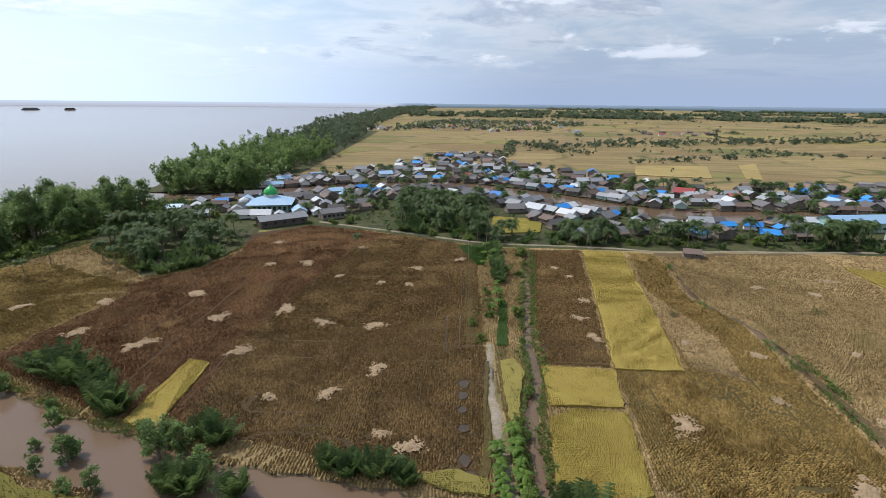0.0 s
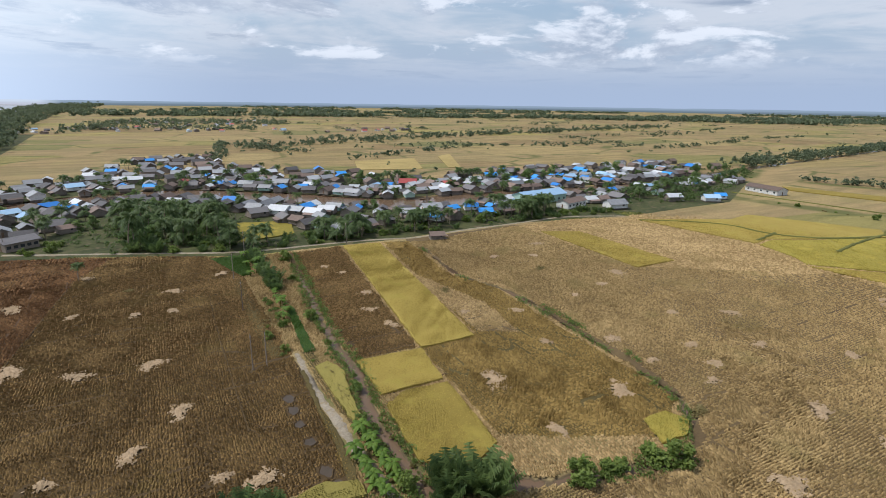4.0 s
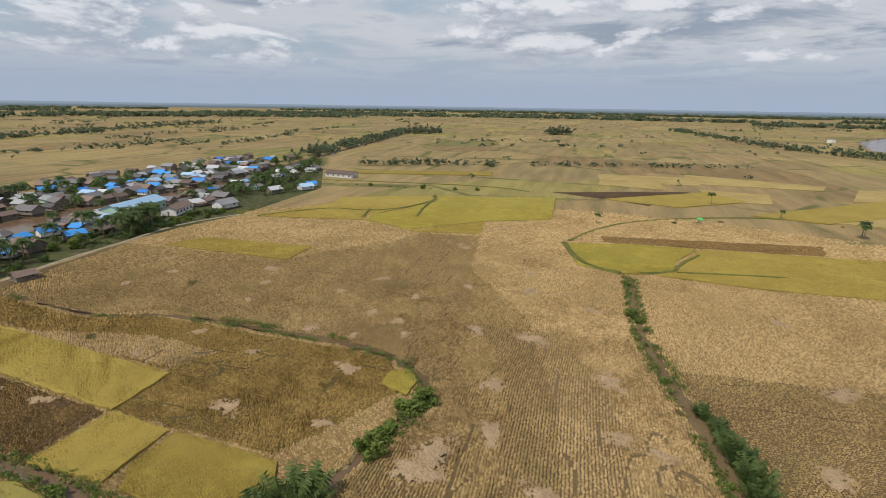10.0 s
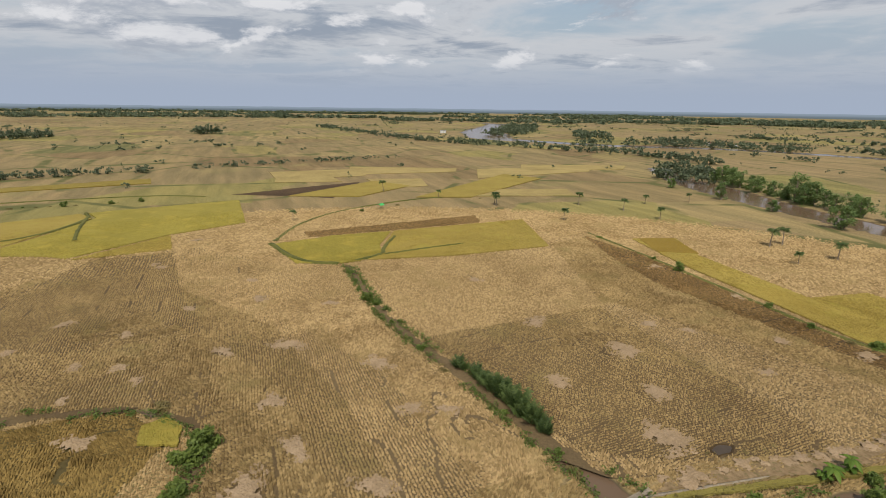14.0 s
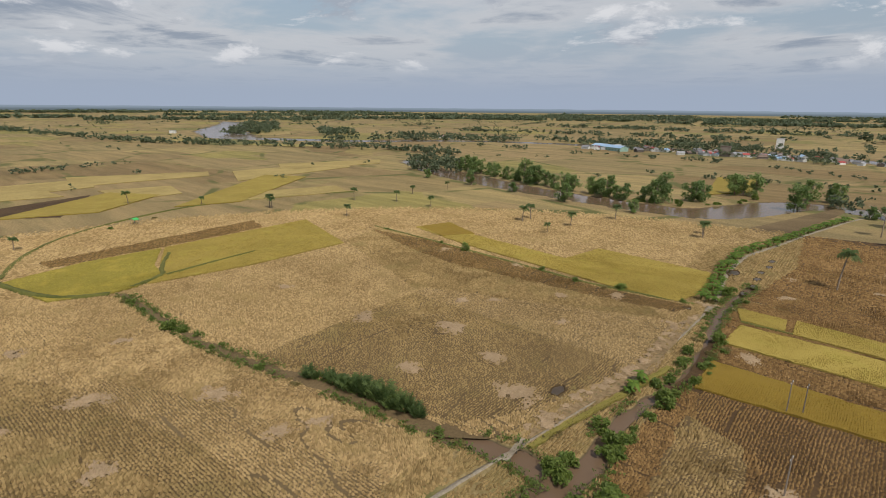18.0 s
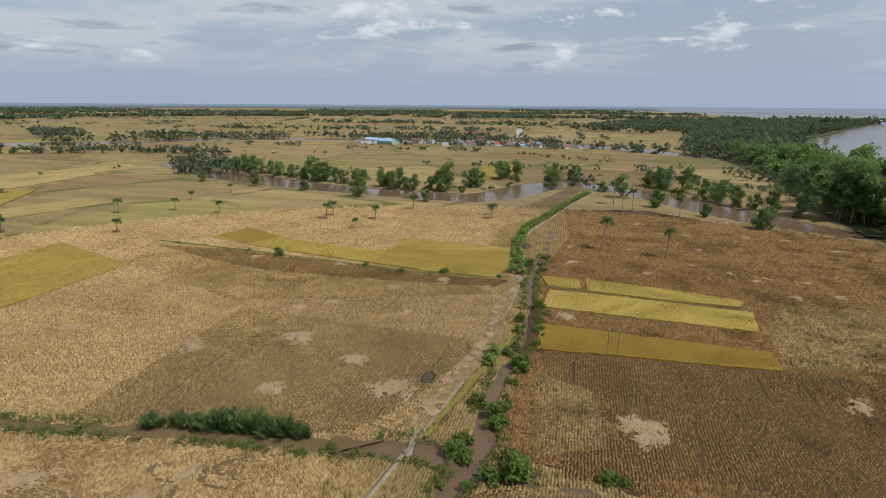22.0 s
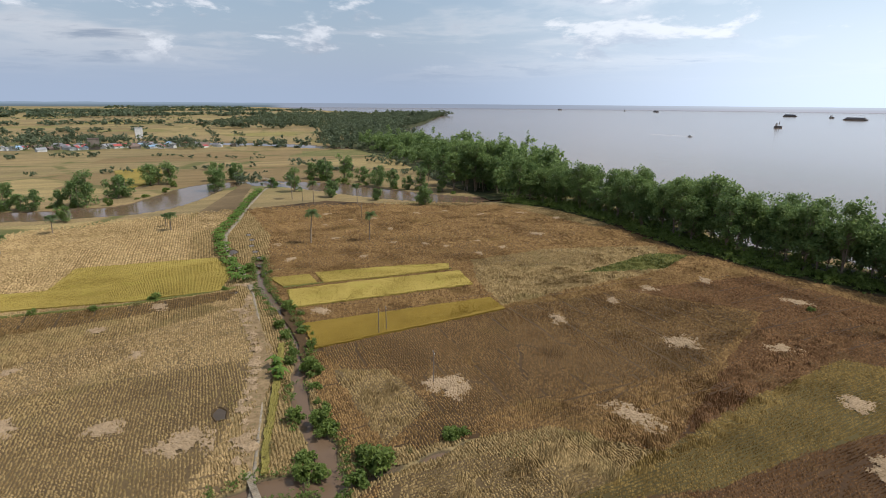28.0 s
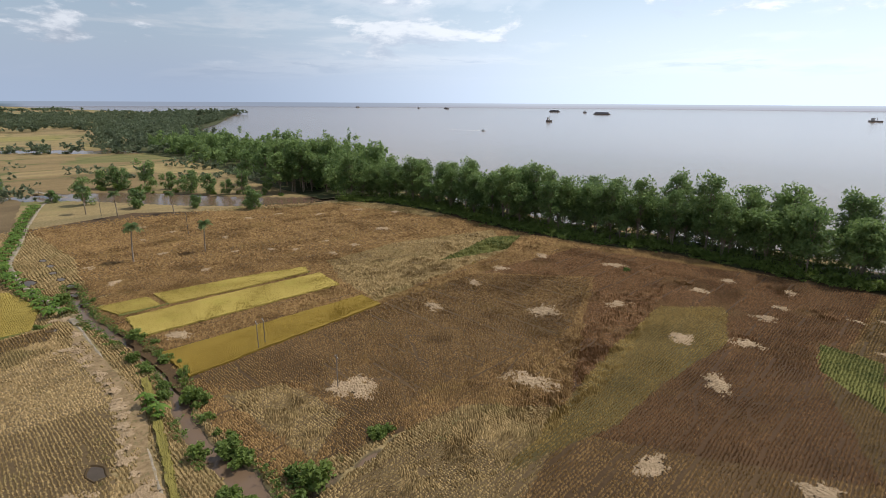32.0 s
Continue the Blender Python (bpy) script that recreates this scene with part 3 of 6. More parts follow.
field("field", [(-144, 12), (-80, 8), (-54, 19), (-68, 30), (-90, 42), (-112, 56), (-140, 60)], M["soil_brown"], FB)
field("field", [(-87, -97), (-130, -97), (-102, -87), (-89, -85)], M["soil_olive"], "patch of green weeds in the stubble")
field("field", [(-1, -33), (-17, -32), (-35, -18), (-54, 19), (-46, 25), (-30, 21.5), (2, 20.5), (6, -10), (4, -30)], M["soil_rust"], FB)
field("field", [(19, -50), (26, -38), (45, -35), (72, -30), (74, -80), (40, -96), (12, -106), (13, -70)], M["soil_mid"], FB)

field("field", [(-52, -101), (-49, -82), (-113, -88), (-130, -110), (-90, -122), (-60, -120)], M["soil_mid"], "pale lodged stubble lying in heavy clumps")
field("field", [(-1, -33), (-17, -32), (-35, -18), (-16, -14), (2, -22)], M["soil_mid"], "pale lodged stubble lying in heavy clumps")
field("field", [(-2, -66), (-12, -62), (-14, -46), (-4, -40)], M["soil_mid"], "pale lodged stubble lying in heavy clumps")
field("field", [(-21, -19), (-43, -13), (-61, -13), (-87, -10), (-108, -17), (-97, -29), (-72, -27), (-45, -23)], M["soil_olive"], "weedy olive stubble strip", 0.03)
field("weed_patch", [(-85, -95), (-120, -103), (-131, -96), (-111, -88)], M["grass"], "patch of green weeds in the stubble", 0.03, 0.8)
field("weed_patch", [(-86, 6.5), (-100, 4), (-98, 15), (-76, 17)], M["grass"], "patch of green weeds in the stubble", 0.03, 0.8)
field("field", [(73, -79), (44, -78), (12, -77), (12, -106), (40, -97), (76, -84)], M["soil"], FS)
field("field", [(141, -124), (108, -113), (84, -108), (40, -110), (14, -113), (12, -120), (39, -118), (57, -120), (83, -123), (112, -126)], M["soil_brown"], FB)
field("field", [(168, 28), (119, 22), (96, 16), (84, 22), (108, 90), (119, 83), (140, 62), (166, 52)], M["soil_mid"], FB)
field("rice_field", [(48.5, 18.5), (53.5, 18), (57.5, 20.5), (56, 24), (51, 24)], M["rice_green"], "tall dry reeds beside the stream", 0.4)
field("rice_field", [(128, -141), (124, -155), (103, -146), (110, -134)], M["rice_ochre"], OCHRE, 0.5)
field("rice_field", [(250, -90), (330, -190), (300, -205), (240, -120)], M["rice"], RIPE, 0.4)

field("straw_strip", [(9, -118), (12.6, -101), (11, -80), (14.6, -58), (16, -47), (14.8, -42), (12.4, -55), (9.4, -66), (7.4, -80), (8.4, -97)], M["litter"], "strip of trodden straw and dry earth beside the footpath", 0.02, 0.35)
field("grass_verge", [(4.8, -81), (6.4, -72), (9.2, -58), (11.8, -47), (12.8, -40.5), (13.7, -40.5), (13.0, -46), (10.5, -57.5), (7.6, -72), (5.9, -81)], M["verge"], "ridge of tall yellow-green grass along the footpath", 0.45)
field("grass_verge", [(8.6, 66), (11.4, 67), (13, 62), (11.2, 52), (10.2, 44), (10.3, 30), (9.2, 30), (9.0, 44), (8.7, 55)], M["verge"], "tall yellow-green grass between path and canal", 0.45)
field("grass_verge", [(5.7, 66), (6.5, 66), (5.8, 54), (5.9, 44), (5.6, 36), (4.4, 31), (3.6, 31), (4.9, 44), (5.0, 54)], M["soil_olive"], "weedy dry verge beside the footpath", 0.12)
field("grass_verge", [(-6, 32.6), (1, 34), (5, 32.4), (5, 29.2), (0, 29.8)], M["verge"], "patch of tall yellow grass on the pond bank", 0.4)
field("grass_strip", [(8.4, 73), (10.6, 73), (12.2, 98), (10.7, 99)], M["lush"], "bright green vegetable strip beside the ditch", 0.3)
field("grass_verge", [(-66, 33), (-56, 27.5), (-44, 25.5), (-44, 24), (-58, 25.5), (-68, 31)], M["verge"], "patch of tall yellow grass on the pond bank", 0.4)


# ---- backdrop at the horizon ----
def backdrop():
    # Self-lit ring: hazy woods and sea painted as emission, sea dimmer southward.
    n = material("glowing_far_haze", 1.0, 0.0)
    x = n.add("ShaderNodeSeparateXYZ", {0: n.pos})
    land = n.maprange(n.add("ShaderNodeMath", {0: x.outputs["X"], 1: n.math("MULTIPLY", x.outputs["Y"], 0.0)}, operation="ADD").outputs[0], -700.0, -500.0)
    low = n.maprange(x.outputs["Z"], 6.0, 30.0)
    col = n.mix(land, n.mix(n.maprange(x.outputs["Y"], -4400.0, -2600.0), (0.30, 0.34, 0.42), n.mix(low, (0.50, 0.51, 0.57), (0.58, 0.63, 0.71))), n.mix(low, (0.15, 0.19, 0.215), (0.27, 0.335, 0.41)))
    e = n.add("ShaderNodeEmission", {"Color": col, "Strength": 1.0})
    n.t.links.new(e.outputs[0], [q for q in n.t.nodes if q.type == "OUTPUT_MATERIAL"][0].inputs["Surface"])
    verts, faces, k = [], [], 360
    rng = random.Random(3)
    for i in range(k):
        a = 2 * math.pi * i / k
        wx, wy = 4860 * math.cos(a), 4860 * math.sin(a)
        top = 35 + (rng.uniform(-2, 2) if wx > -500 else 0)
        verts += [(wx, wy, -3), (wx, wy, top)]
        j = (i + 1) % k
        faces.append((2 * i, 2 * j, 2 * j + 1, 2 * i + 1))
    tagged(mesh_object("backdrop", verts, faces, n.m), "self-lit painted line of hazy far woods and sea at the horizon", "backdrop", kind="structure")


backdrop()


# ---- scatter helpers ----
RNG = np.random.default_rng(11)
TABLE = np.random.default_rng(4).random((256, 256))


def vnoise(x, y, size, octaves=3):
    """Smooth value noise of about 0 to 1, with waves of that size in metres."""
    out, amp, tot = 0.0, 1.0, 0.0
    for k in range(octaves):
        u, v = x / size + 37.7 * k, y / size + 11.3 * k
        i, j = np.floor(u).astype(int), np.floor(v).astype(int)
        fu, fv = u - i, v - j
        fu, fv = fu * fu * (3 - 2 * fu), fv * fv * (3 - 2 * fv)
        a, b = TABLE[i % 256, j % 256], TABLE[(i + 1) % 256, j % 256]
        c, d = TABLE[i % 256, (j + 1) % 256], TABLE[(i + 1) % 256, (j + 1) % 256]
        out = out + amp * ((a * (1 - fu) + b * fu) * (1 - fv) + (c * (1 - fu) + d * fu) * fv)
        tot += amp
        amp, size = amp * 0.5, size * 0.5
    return out / tot


def strip(name, line, mat, z=0.06, rough=0.25, seed=1, ridge=0.05):
    """A path: a low uneven ribbon along a line of (x, y, half width)."""
    p = chaikin(line, 3)
    rng = np.random.default_rng(seed)
    d = np.gradient(p[:, :2], axis=0)
    d /= np.hypot(d[:, 0], d[:, 1])[:, None] + 1e-9
    nrm = np.c_[-d[:, 1], d[:, 0]]
    verts = []
    for q, nn in zip(p, nrm):
        for s, h in ((-1, -0.05), (-0.8, z), (0, z + ridge), (0.8, z), (1, -0.05)):
            w = q[2] * s + (rng.uniform(-rough, rough) if s else 0)
            verts.append((q[0] + nn[0] * w, q[1] + nn[1] * w, h))
    faces = [(5 * i + k, 5 * i + k + 1, 5 * i + k + 6, 5 * i + k + 5) for i in range(len(p) - 1) for k in range(4)]
    return mesh_object(name, verts, faces, mat, smooth=True)


PATH_NORTH = [(7, 74, 0.6), (6.2, 57, 0.8), (7, 48, 0.9), (7, 41, 0.9), (8, 30, 0.8), (9, 18, 0.7)]
PATH_SOUTH = [(19, -14, 0.5), (16.5, -30, 0.45), (14.8, -40, 0.3), (13.4, -48, 0.26), (11.6, -60, 0.3), (9.6, -76, 0.26), (8.6, -92, 0.26), (8.2, -106, 0.26), (8, -119, 0.35)]
PATH_FAR = [(8, -120, 0.8), (9, -135, 0.8), (12, -155, 0.8), (12.5, -184, 0.8), (6, -209, 0.8), (-2, -247, 0.8), (-13, -289, 0.8), (-17, -300, 0.8)]
ROAD = [(-60, 186, 0.9), (-41, 178, 0.9), (-15, 167, 0.9), (8, 156, 0.9), (36, 155, 0.9), (56, 153, 0.9), (71, 148, 0.9), (92, 152, 0.9), (121, 152, 0.9), (150, 155, 0.9), (176, 143, 0.9)]
tagged(strip("footpath", PATH_NORTH, M["path"], 0.03, 0.28, 2, 0.01), "pale trodden earth footpath along the canal", "path", kind="structure")
tagged(strip("footpath", PATH_SOUTH, M["path"], 0.03, 0.14, 3, 0.01), "pale trodden earth footpath along the canal", "path", kind="structure")
tagged(strip("footpath", PATH_FAR, M["path"], seed=4), "overgrown footpath between banana rows", "path", kind="structure")
tagged(strip("village_road", ROAD, M["path"], 0.1, 0.1, 5), "narrow pale village road along the field edge", "road", kind="structure")
for k, line in enumerate(([(9.0, 74, 1.1), (9.2, 57, 1.3), (9.4, 46, 1.2), (10, 30, 1.2)], [(3, 128, 1.6), (3, 100, 1.8), (3, 74, 1.4)])):
    tagged(strip("grass_verge", line, M["soil_olive"], 0.12, 0.3, 7 + k, 0.06), "grassy verge of dry yellow-green weeds beside the canal", "verge", kind="structure")

# Threshing places: x, y, radius.
SPOTS_NORTH = [(-65, 152, 2.4), (-59, 126, 2), (-48, 128, 2.6), (-34, 147, 2), (-69, 99, 3), (-89, 92, 2.5), (-83, 74, 2.6), (-66, 69, 2.8), (-56, 84, 2.8), (-42, 90, 2.6), (-31, 83, 2.4), (-19, 82, 2.4), (-22, 111, 1.6),
               (-14, 110, 1.7), (-13, 125, 2), (0, 135, 2), (-15, 62, 2.2), (-22, 53, 2), (-32, 51, 1.7), (-6, 39, 2), (-11, 42, 1.3), (-107, 87, 2), (-44, 68, 2.3), (-35, 116, 1.6)]
SPOTS_NE = [(29, 128, 1.6), (32, 101, 2), (29, 89, 1.8), (30, 79, 1.8), (32, 120, 1.4), (37, 46.5, 2.8), (55, 33, 2.4), (70, 49, 2), (37, 29, 1.7), (80, 12, 2.4), (57, 4, 2.6), (79, -1, 2.8), (83, 39, 1.8), (80, 31, 1.8),
            (97, 32, 1.8), (108, 46, 2.2), (95, 53, 1.8), (107, 82, 2.2), (82, 74, 1.7), (61, 72, 1.6), (56, 55, 1.5), (49, 77, 1.4), (83, 114, 2), (96, 109, 2), (107, 121, 2.2), (95, 77, 1.7), (64, -17, 2.6), (34, 9.5, 4.2), (30, 12, 2.6)]
SPOTS_EAST = [(127, 4, 2), (109, 3, 2), (109, 20, 1.7), (184, 21, 2), (150, 30, 2), (73, 27, 1.5), (42, 2, 2.4), (70, 38, 1.3), (46, -18, 2), (43, -24, 1.8), (30, -7, 2.2), (111, 3, 2), (52, -68, 2.6), (154, 32, 1.8),
              (71, -58, 2.6), (105, -58, 1.8), (101, -14, 1.7), (171, -22, 2), (108, 84, 1.7)]
SPOTS_SOUTH = [(50, -68, 2.6), (23.5, -53, 3.6), (60, -83, 2.2), (33, -88, 1.6), (35, -62, 2.4), (45, -47, 2.2), (30, -114, 2), (42, -104, 2), (67, -121, 2), (97, -120, 2), (54, -89, 1.5), (-5, -164, 1.8), (-6, -144, 1.8),
               (-29, -138, 1.4), (-44, -151, 1.4), (-54, -145, 1.4), (-66, -126, 1.6), (-26, -165, 1.4), (-32, -210, 1.8), (-39, -194, 1.4), (-49, -193, 1.4), (-71, -197, 1.8), (-85, -196, 1.8), (-98, -183, 1.8)]
SPOTS_WEST = [(-73, -141, 1.5), (-78, -130, 1.5), (-100, -142, 2.4), (-125, -163, 2), (-27, -189, 1.2), (-50, -172, 1.5), (-60, -139, 1.3), (-117, -179, 2), (-20, -52, 3.3), (-6, -96, 2), (-57, -69, 2.2), (-77, -73, 1.8),
              (-93, -76, 2.2), (-114, -75, 2), (-121, -53, 2.6), (-74, -48, 3), (-44, -31, 3.2), (-91, -37, 2.6), (-82, -18, 2.6), (-89, -7, 2.4), (-67, -6, 2.4), (-37, -5, 2.2), (-47, 13, 2.6), (-107, -8, 2), (-117, -7, 1.8),
              (-131, -8, 2), (-130, -23, 1.8), (-116, -26, 1.8), (-120, 8, 1.6), (-103, 15, 2), (-124, 13, 1.4)]
PITS = [(1.6, 57.5, 0.9, 1.1), (1.4, 53.5, 0.9, 1.1), (1.4, 49.2, 0.8, 0.9), (1.6, 44, 0.9, 0.9), (1.8, 36.5, 0.9, 1.1), (2.2, 33, 1.3, 1.1), (18.2, -58.5, 1.1, 1.6), (12.6, -118, 1.0, 0.7), (10.6, -160, 1.6, 2.4)] + [(3.5 + 0.5 * math.sin(k * 2.1), -132 - k * 8.5, 0.9, 1.5) for k in range(7)]
SPOTS = SPOTS_NORTH + SPOTS_NE + SPOTS_EAST + SPOTS_SOUTH + SPOTS_WEST


def leaves(centres, size, rng):
    """Diamond leaves of that size at the centres, turned at random: places and quads."""
    n = len(centres)
    u = rng.normal(size=(n, 3))
    u /= np.linalg.norm(u, axis=1)[:, None]
    w = rng.normal(size=(n, 3))
    w[:, 2] += 1.7
    v = np.cross(u, w)
    v /= np.linalg.norm(v, axis=1)[:, None] + 1e-9
    s = (size * rng.uniform(0.6, 1.25, n))[:, None]
    c = np.asarray(centres)
    verts = np.stack([c - u * s, c - v * s * 0.55, c + u * s, c + v * s * 0.55], 1).reshape(-1, 3)
    return verts, np.arange(4 * n).reshape(-1, 4)


def tube(path, radii, sides=6):
    path = np.asarray(path, float)
    verts, faces = [], []
    for i, (p, r) in enumerate(zip(path, radii)):
        d = path[min(i + 1, len(path) - 1)] - path[max(i - 1, 0)]
        d /= np.linalg.norm(d) + 1e-9
        a = np.cross(d, (0.31, 0.95, 0.05))
        a /= np.linalg.norm(a) + 1e-9
        b = np.cross(d, a)
        for k in range(sides):
            t = 2 * math.pi * k / sides
            verts.append(p + r * (math.cos(t) * a + math.sin(t) * b))
    for i in range(len(path) - 1):
        for k in range(sides):
            j = (k + 1) % sides
            faces.append((i * sides + k, i * sides + j, (i + 1) * sides + j, (i + 1) * sides + k))
    return np.array(verts), np.array(faces)


def join(parts):
    vs, fs, n = [], [], 0
    for v, f in parts:
        vs.append(np.asarray(v)), fs.append(np.asarray(f) + n)
        n += len(v)
    return np.vstack(vs), np.vstack(fs)


def thing(name, label, category, group=""):
    return tagged(new(name), label, category, group)


# ---- trees ----
def mangrove(seed, height, lobes, spread, leaf=0.5, per=95, low=0.35):
    """A shore tree: forked pale stems, limbs and an airy crown of leaf clumps. Parts for one thing."""
    rng = np.random.default_rng(seed)
    wood, crown = [], []
    stems = rng.integers(1, 4)
    tops = []
    for s in range(stems):
        a = rng.uniform(0, 6.3)
        lean = rng.uniform(0.3, 1.0) * spread * 0.35
        top = np.array([math.cos(a) * lean, math.sin(a) * lean, height * rng.uniform(0.72, 0.9)])
        base = np.array([math.cos(a) * 0.25, math.sin(a) * 0.25, -0.6])
        mid = (base + top) / 2 + rng.normal(size=3) * (0.5, 0.5, 0.0)
        wood.append(tube([base, (base + mid) / 2, mid, (mid + top) / 2, top], [0.26, 0.2, 0.17, 0.12, 0.05], 5))
        tops.append((base, mid, top))
    for k in range(lobes):
        base, mid, top = tops[k % stems]
        t = low + (1.0 - low) * (k + rng.uniform(0.1, 0.9)) / lobes
        a = rng.uniform(0, 6.3)
        out = spread * rng.uniform(0.15, 0.8) * (1.0 - 0.75 * abs(t - 0.55))
        c = np.array([math.cos(a) * out, math.sin(a) * out, t * (height - 1.2)]) + (top - base) * (t, t, 0)
        foot = base + (top - base) * t * 0.7
        wood.append(tube([foot, (foot + c) / 2 + (0, 0, 0.3), c], [0.09, 0.06, 0.03], 4))
        r = rng.uniform(1.0, 1.9) * spread / 4
        n = per
        d = rng.normal(size=(n, 3))
        d /= np.linalg.norm(d, axis=1)[:, None]
        d *= (rng.random(n) ** 0.45)[:, None] * np.array([r, r, r * 0.75])
        crown.append(leaves(c + d, leaf, rng))
    return join(wood), join(crown)


def tree_thing(name, label, group, seed, height, lobes, spread, leaf=0.5, per=95, mat="leaf", low=0.35):
    (wv, wf), (cv, cf) = mangrove(seed, height, lobes, spread, leaf, per, low)
    root = thing(name, label, "tree", group)
    quads_object("trunk", wv, wf, M["bark"], root, smooth=True)
    quads_object("crown", cv, cf, M[mat], root)
    return root


def place(root, x, y, z=0.0, turn=0.0, scale=1.0, first=False):
    m = pose(x, y, z, 0, 0, turn) @ Matrix.Diagonal((scale, scale, scale, 1))
    if first:
        root.matrix_basis = m
        return root
    return copy_thing(root, m)


class Kinds:
    """Prototypes that are put down in turn; the first use of each is the prototype itself."""

    def __init__(self, *roots):
        self.roots, self.used = list(roots), set()

    def put(self, k, x, y, z=0.0, turn=0.0, scale=1.0):
        k %= len(self.roots)
        first = k not in self.used
        self.used.add(k)
        if first:
            return place(self.roots[k], x, y, z, turn, scale, True)
        # scale is relative to the mesh, not to the prototype's own scale
        s = self.roots[k].scale[0]
        return place(self.roots[k], x, y, z, turn, scale / s)

    def tidy(self):
        for k, root in enumerate(self.roots):
            if k not in self.used:
                for o in (*root.children_recursive, root):
                    bpy.data.objects.remove(o)


TALL = "tall grey-stemmed mangrove tree on the muddy shore"
ROUND = "rounded dark green riverside tree"
BUSH = "low leafy green bush on the bank"
shore_trees = Kinds(*[tree_thing("mangrove_tree", TALL, "shore trees", 20 + k, h, n, sp, 0.56, 85, "leaf", 0.36) for k, (h, n, sp) in enumerate(((25, 32, 7.4), (22, 28, 6.8), (27, 34, 7.2), (19, 26, 7.2)))])
round_trees = Kinds(*[tree_thing("riverside_tree", ROUND, "riverside trees", 40 + k, h, n, sp, 0.45, 90, "leaf", 0.12) for k, (h, n, sp) in enumerate(((10, 17, 4.8), (13, 18, 5.0), (8, 14, 4.4)))])
def bush_thing(name, label, group, seed, h, n, sp, leaf, per, mat):
    _, (cv, cf) = mangrove(seed, h, n, sp, leaf, per, 0.05)
    return tagged(quads_object(name, cv, cf, M[mat]), label, "bush", group)


bushes = Kinds(*[bush_thing("bush", BUSH, "bank bushes", 60 + k, h, n, sp, 0.26, 70, "shrub") for k, (h, n, sp) in enumerate(((2.6, 8, 1.9), (1.7, 7, 1.7), (3.4, 9, 1.9)))])
dry_bushes = Kinds(*[bush_thing("weed_clump", "grey-green clump of weeds on the canal edge", "weed clumps", 70 + k, 1.3, 7, 1.7, 0.2, 70, "dry") for k in range(2)])


def frond(base, aim, length, droop, width, rng, leaflets=9):
    """One palm frond: a bent rib with leaflets hanging from both sides, as triangles in quads."""
    verts, faces = [], []
    aim = np.asarray(aim, float) / np.linalg.norm(aim)
    side = np.cross(aim, (0, 0, 1.0))
    side /= np.linalg.norm(side) + 1e-9
    pts = []
    for i in range(leaflets + 2):
        t = i / (leaflets + 1)
        p = np.asarray(base) + aim * length * t + np.array([0, 0, -droop * length * t ** 2.2])
        pts.append(p)
    for i in range(1, leaflets + 1):
        t = i / (leaflets + 1)
        w = width * (0.35 + 1.2 * math.sin(math.pi * min(1, t * 0.9 + 0.1)) ** 0.8) * rng.uniform(0.8, 1.15)
        along = pts[i + 1] - pts[i - 1]
        for s in (-1, 1):
            tip = pts[i] + side * s * w * 0.8 + along * 0.55 + np.array([0, 0, -w * rng.uniform(0.25, 0.7)])
            n = len(verts)
            half = along * 0.24
            verts += [pts[i] - half, pts[i] + half, tip, tip - along * 0.12]
            faces.append((n, n + 1, n + 2, n + 3))
    return np.array(verts), np.array(faces)


def coconut(seed, height, label, lean=1.5, fronds=20, length=4.3):
    rng = np.random.default_rng(seed)
    a = rng.uniform(0, 6.3)
    tip = np.array([math.cos(a) * lean, math.sin(a) * lean, height])
    path = [tip * np.array([t ** 1.8, t ** 1.8, t]) - (0, 0, 0.3 * (1 - t)) for t in np.linspace(0, 1, 7)]
    root = thing("coconut_palm", label, "palm tree", "coconut palms")
    v, f = tube(path, np.linspace(0.24, 0.12, 7), 6)
    quads_object("trunk", v, f, M["bark"], root, smooth=True)
    parts = []
    for k in range(fronds):
        b = 2.4 * k + rng.uniform(-0.3, 0.3)
        up = rng.uniform(-0.25, 1.1)
        parts.append(frond(tip, (math.cos(b), math.sin(b), up), length * rng.uniform(0.8, 1.1), rng.uniform(0.35, 0.8), 1.0, rng, 10))
    v, f = join(parts)
    quads_object("crown", v, f, M["palm"], root)
    return root


def nipa(seed, length=5.0, fronds=18):
    rng = np.random.default_rng(seed)
    parts = []
    for k in range(fronds):
        b = 2.4 * k + rng.uniform(-0.3, 0.3)
        foot = np.array([math.cos(b) * 0.5, math.sin(b) * 0.5, -0.2]) * rng.uniform(0.4, 1.6)
        parts.append(frond(foot, (math.cos(b) * 0.6, math.sin(b) * 0.6, rng.uniform(0.8, 2.2)), length * rng.uniform(0.75, 1.1), rng.uniform(0.1, 0.35), 0.85, rng, 11))
    v, f = join(parts)
    return tagged(quads_object("nipa_palm", v, f, M["palm"]), "dark green stemless nipa palm clump at the water's edge", "palm", "nipa palms")


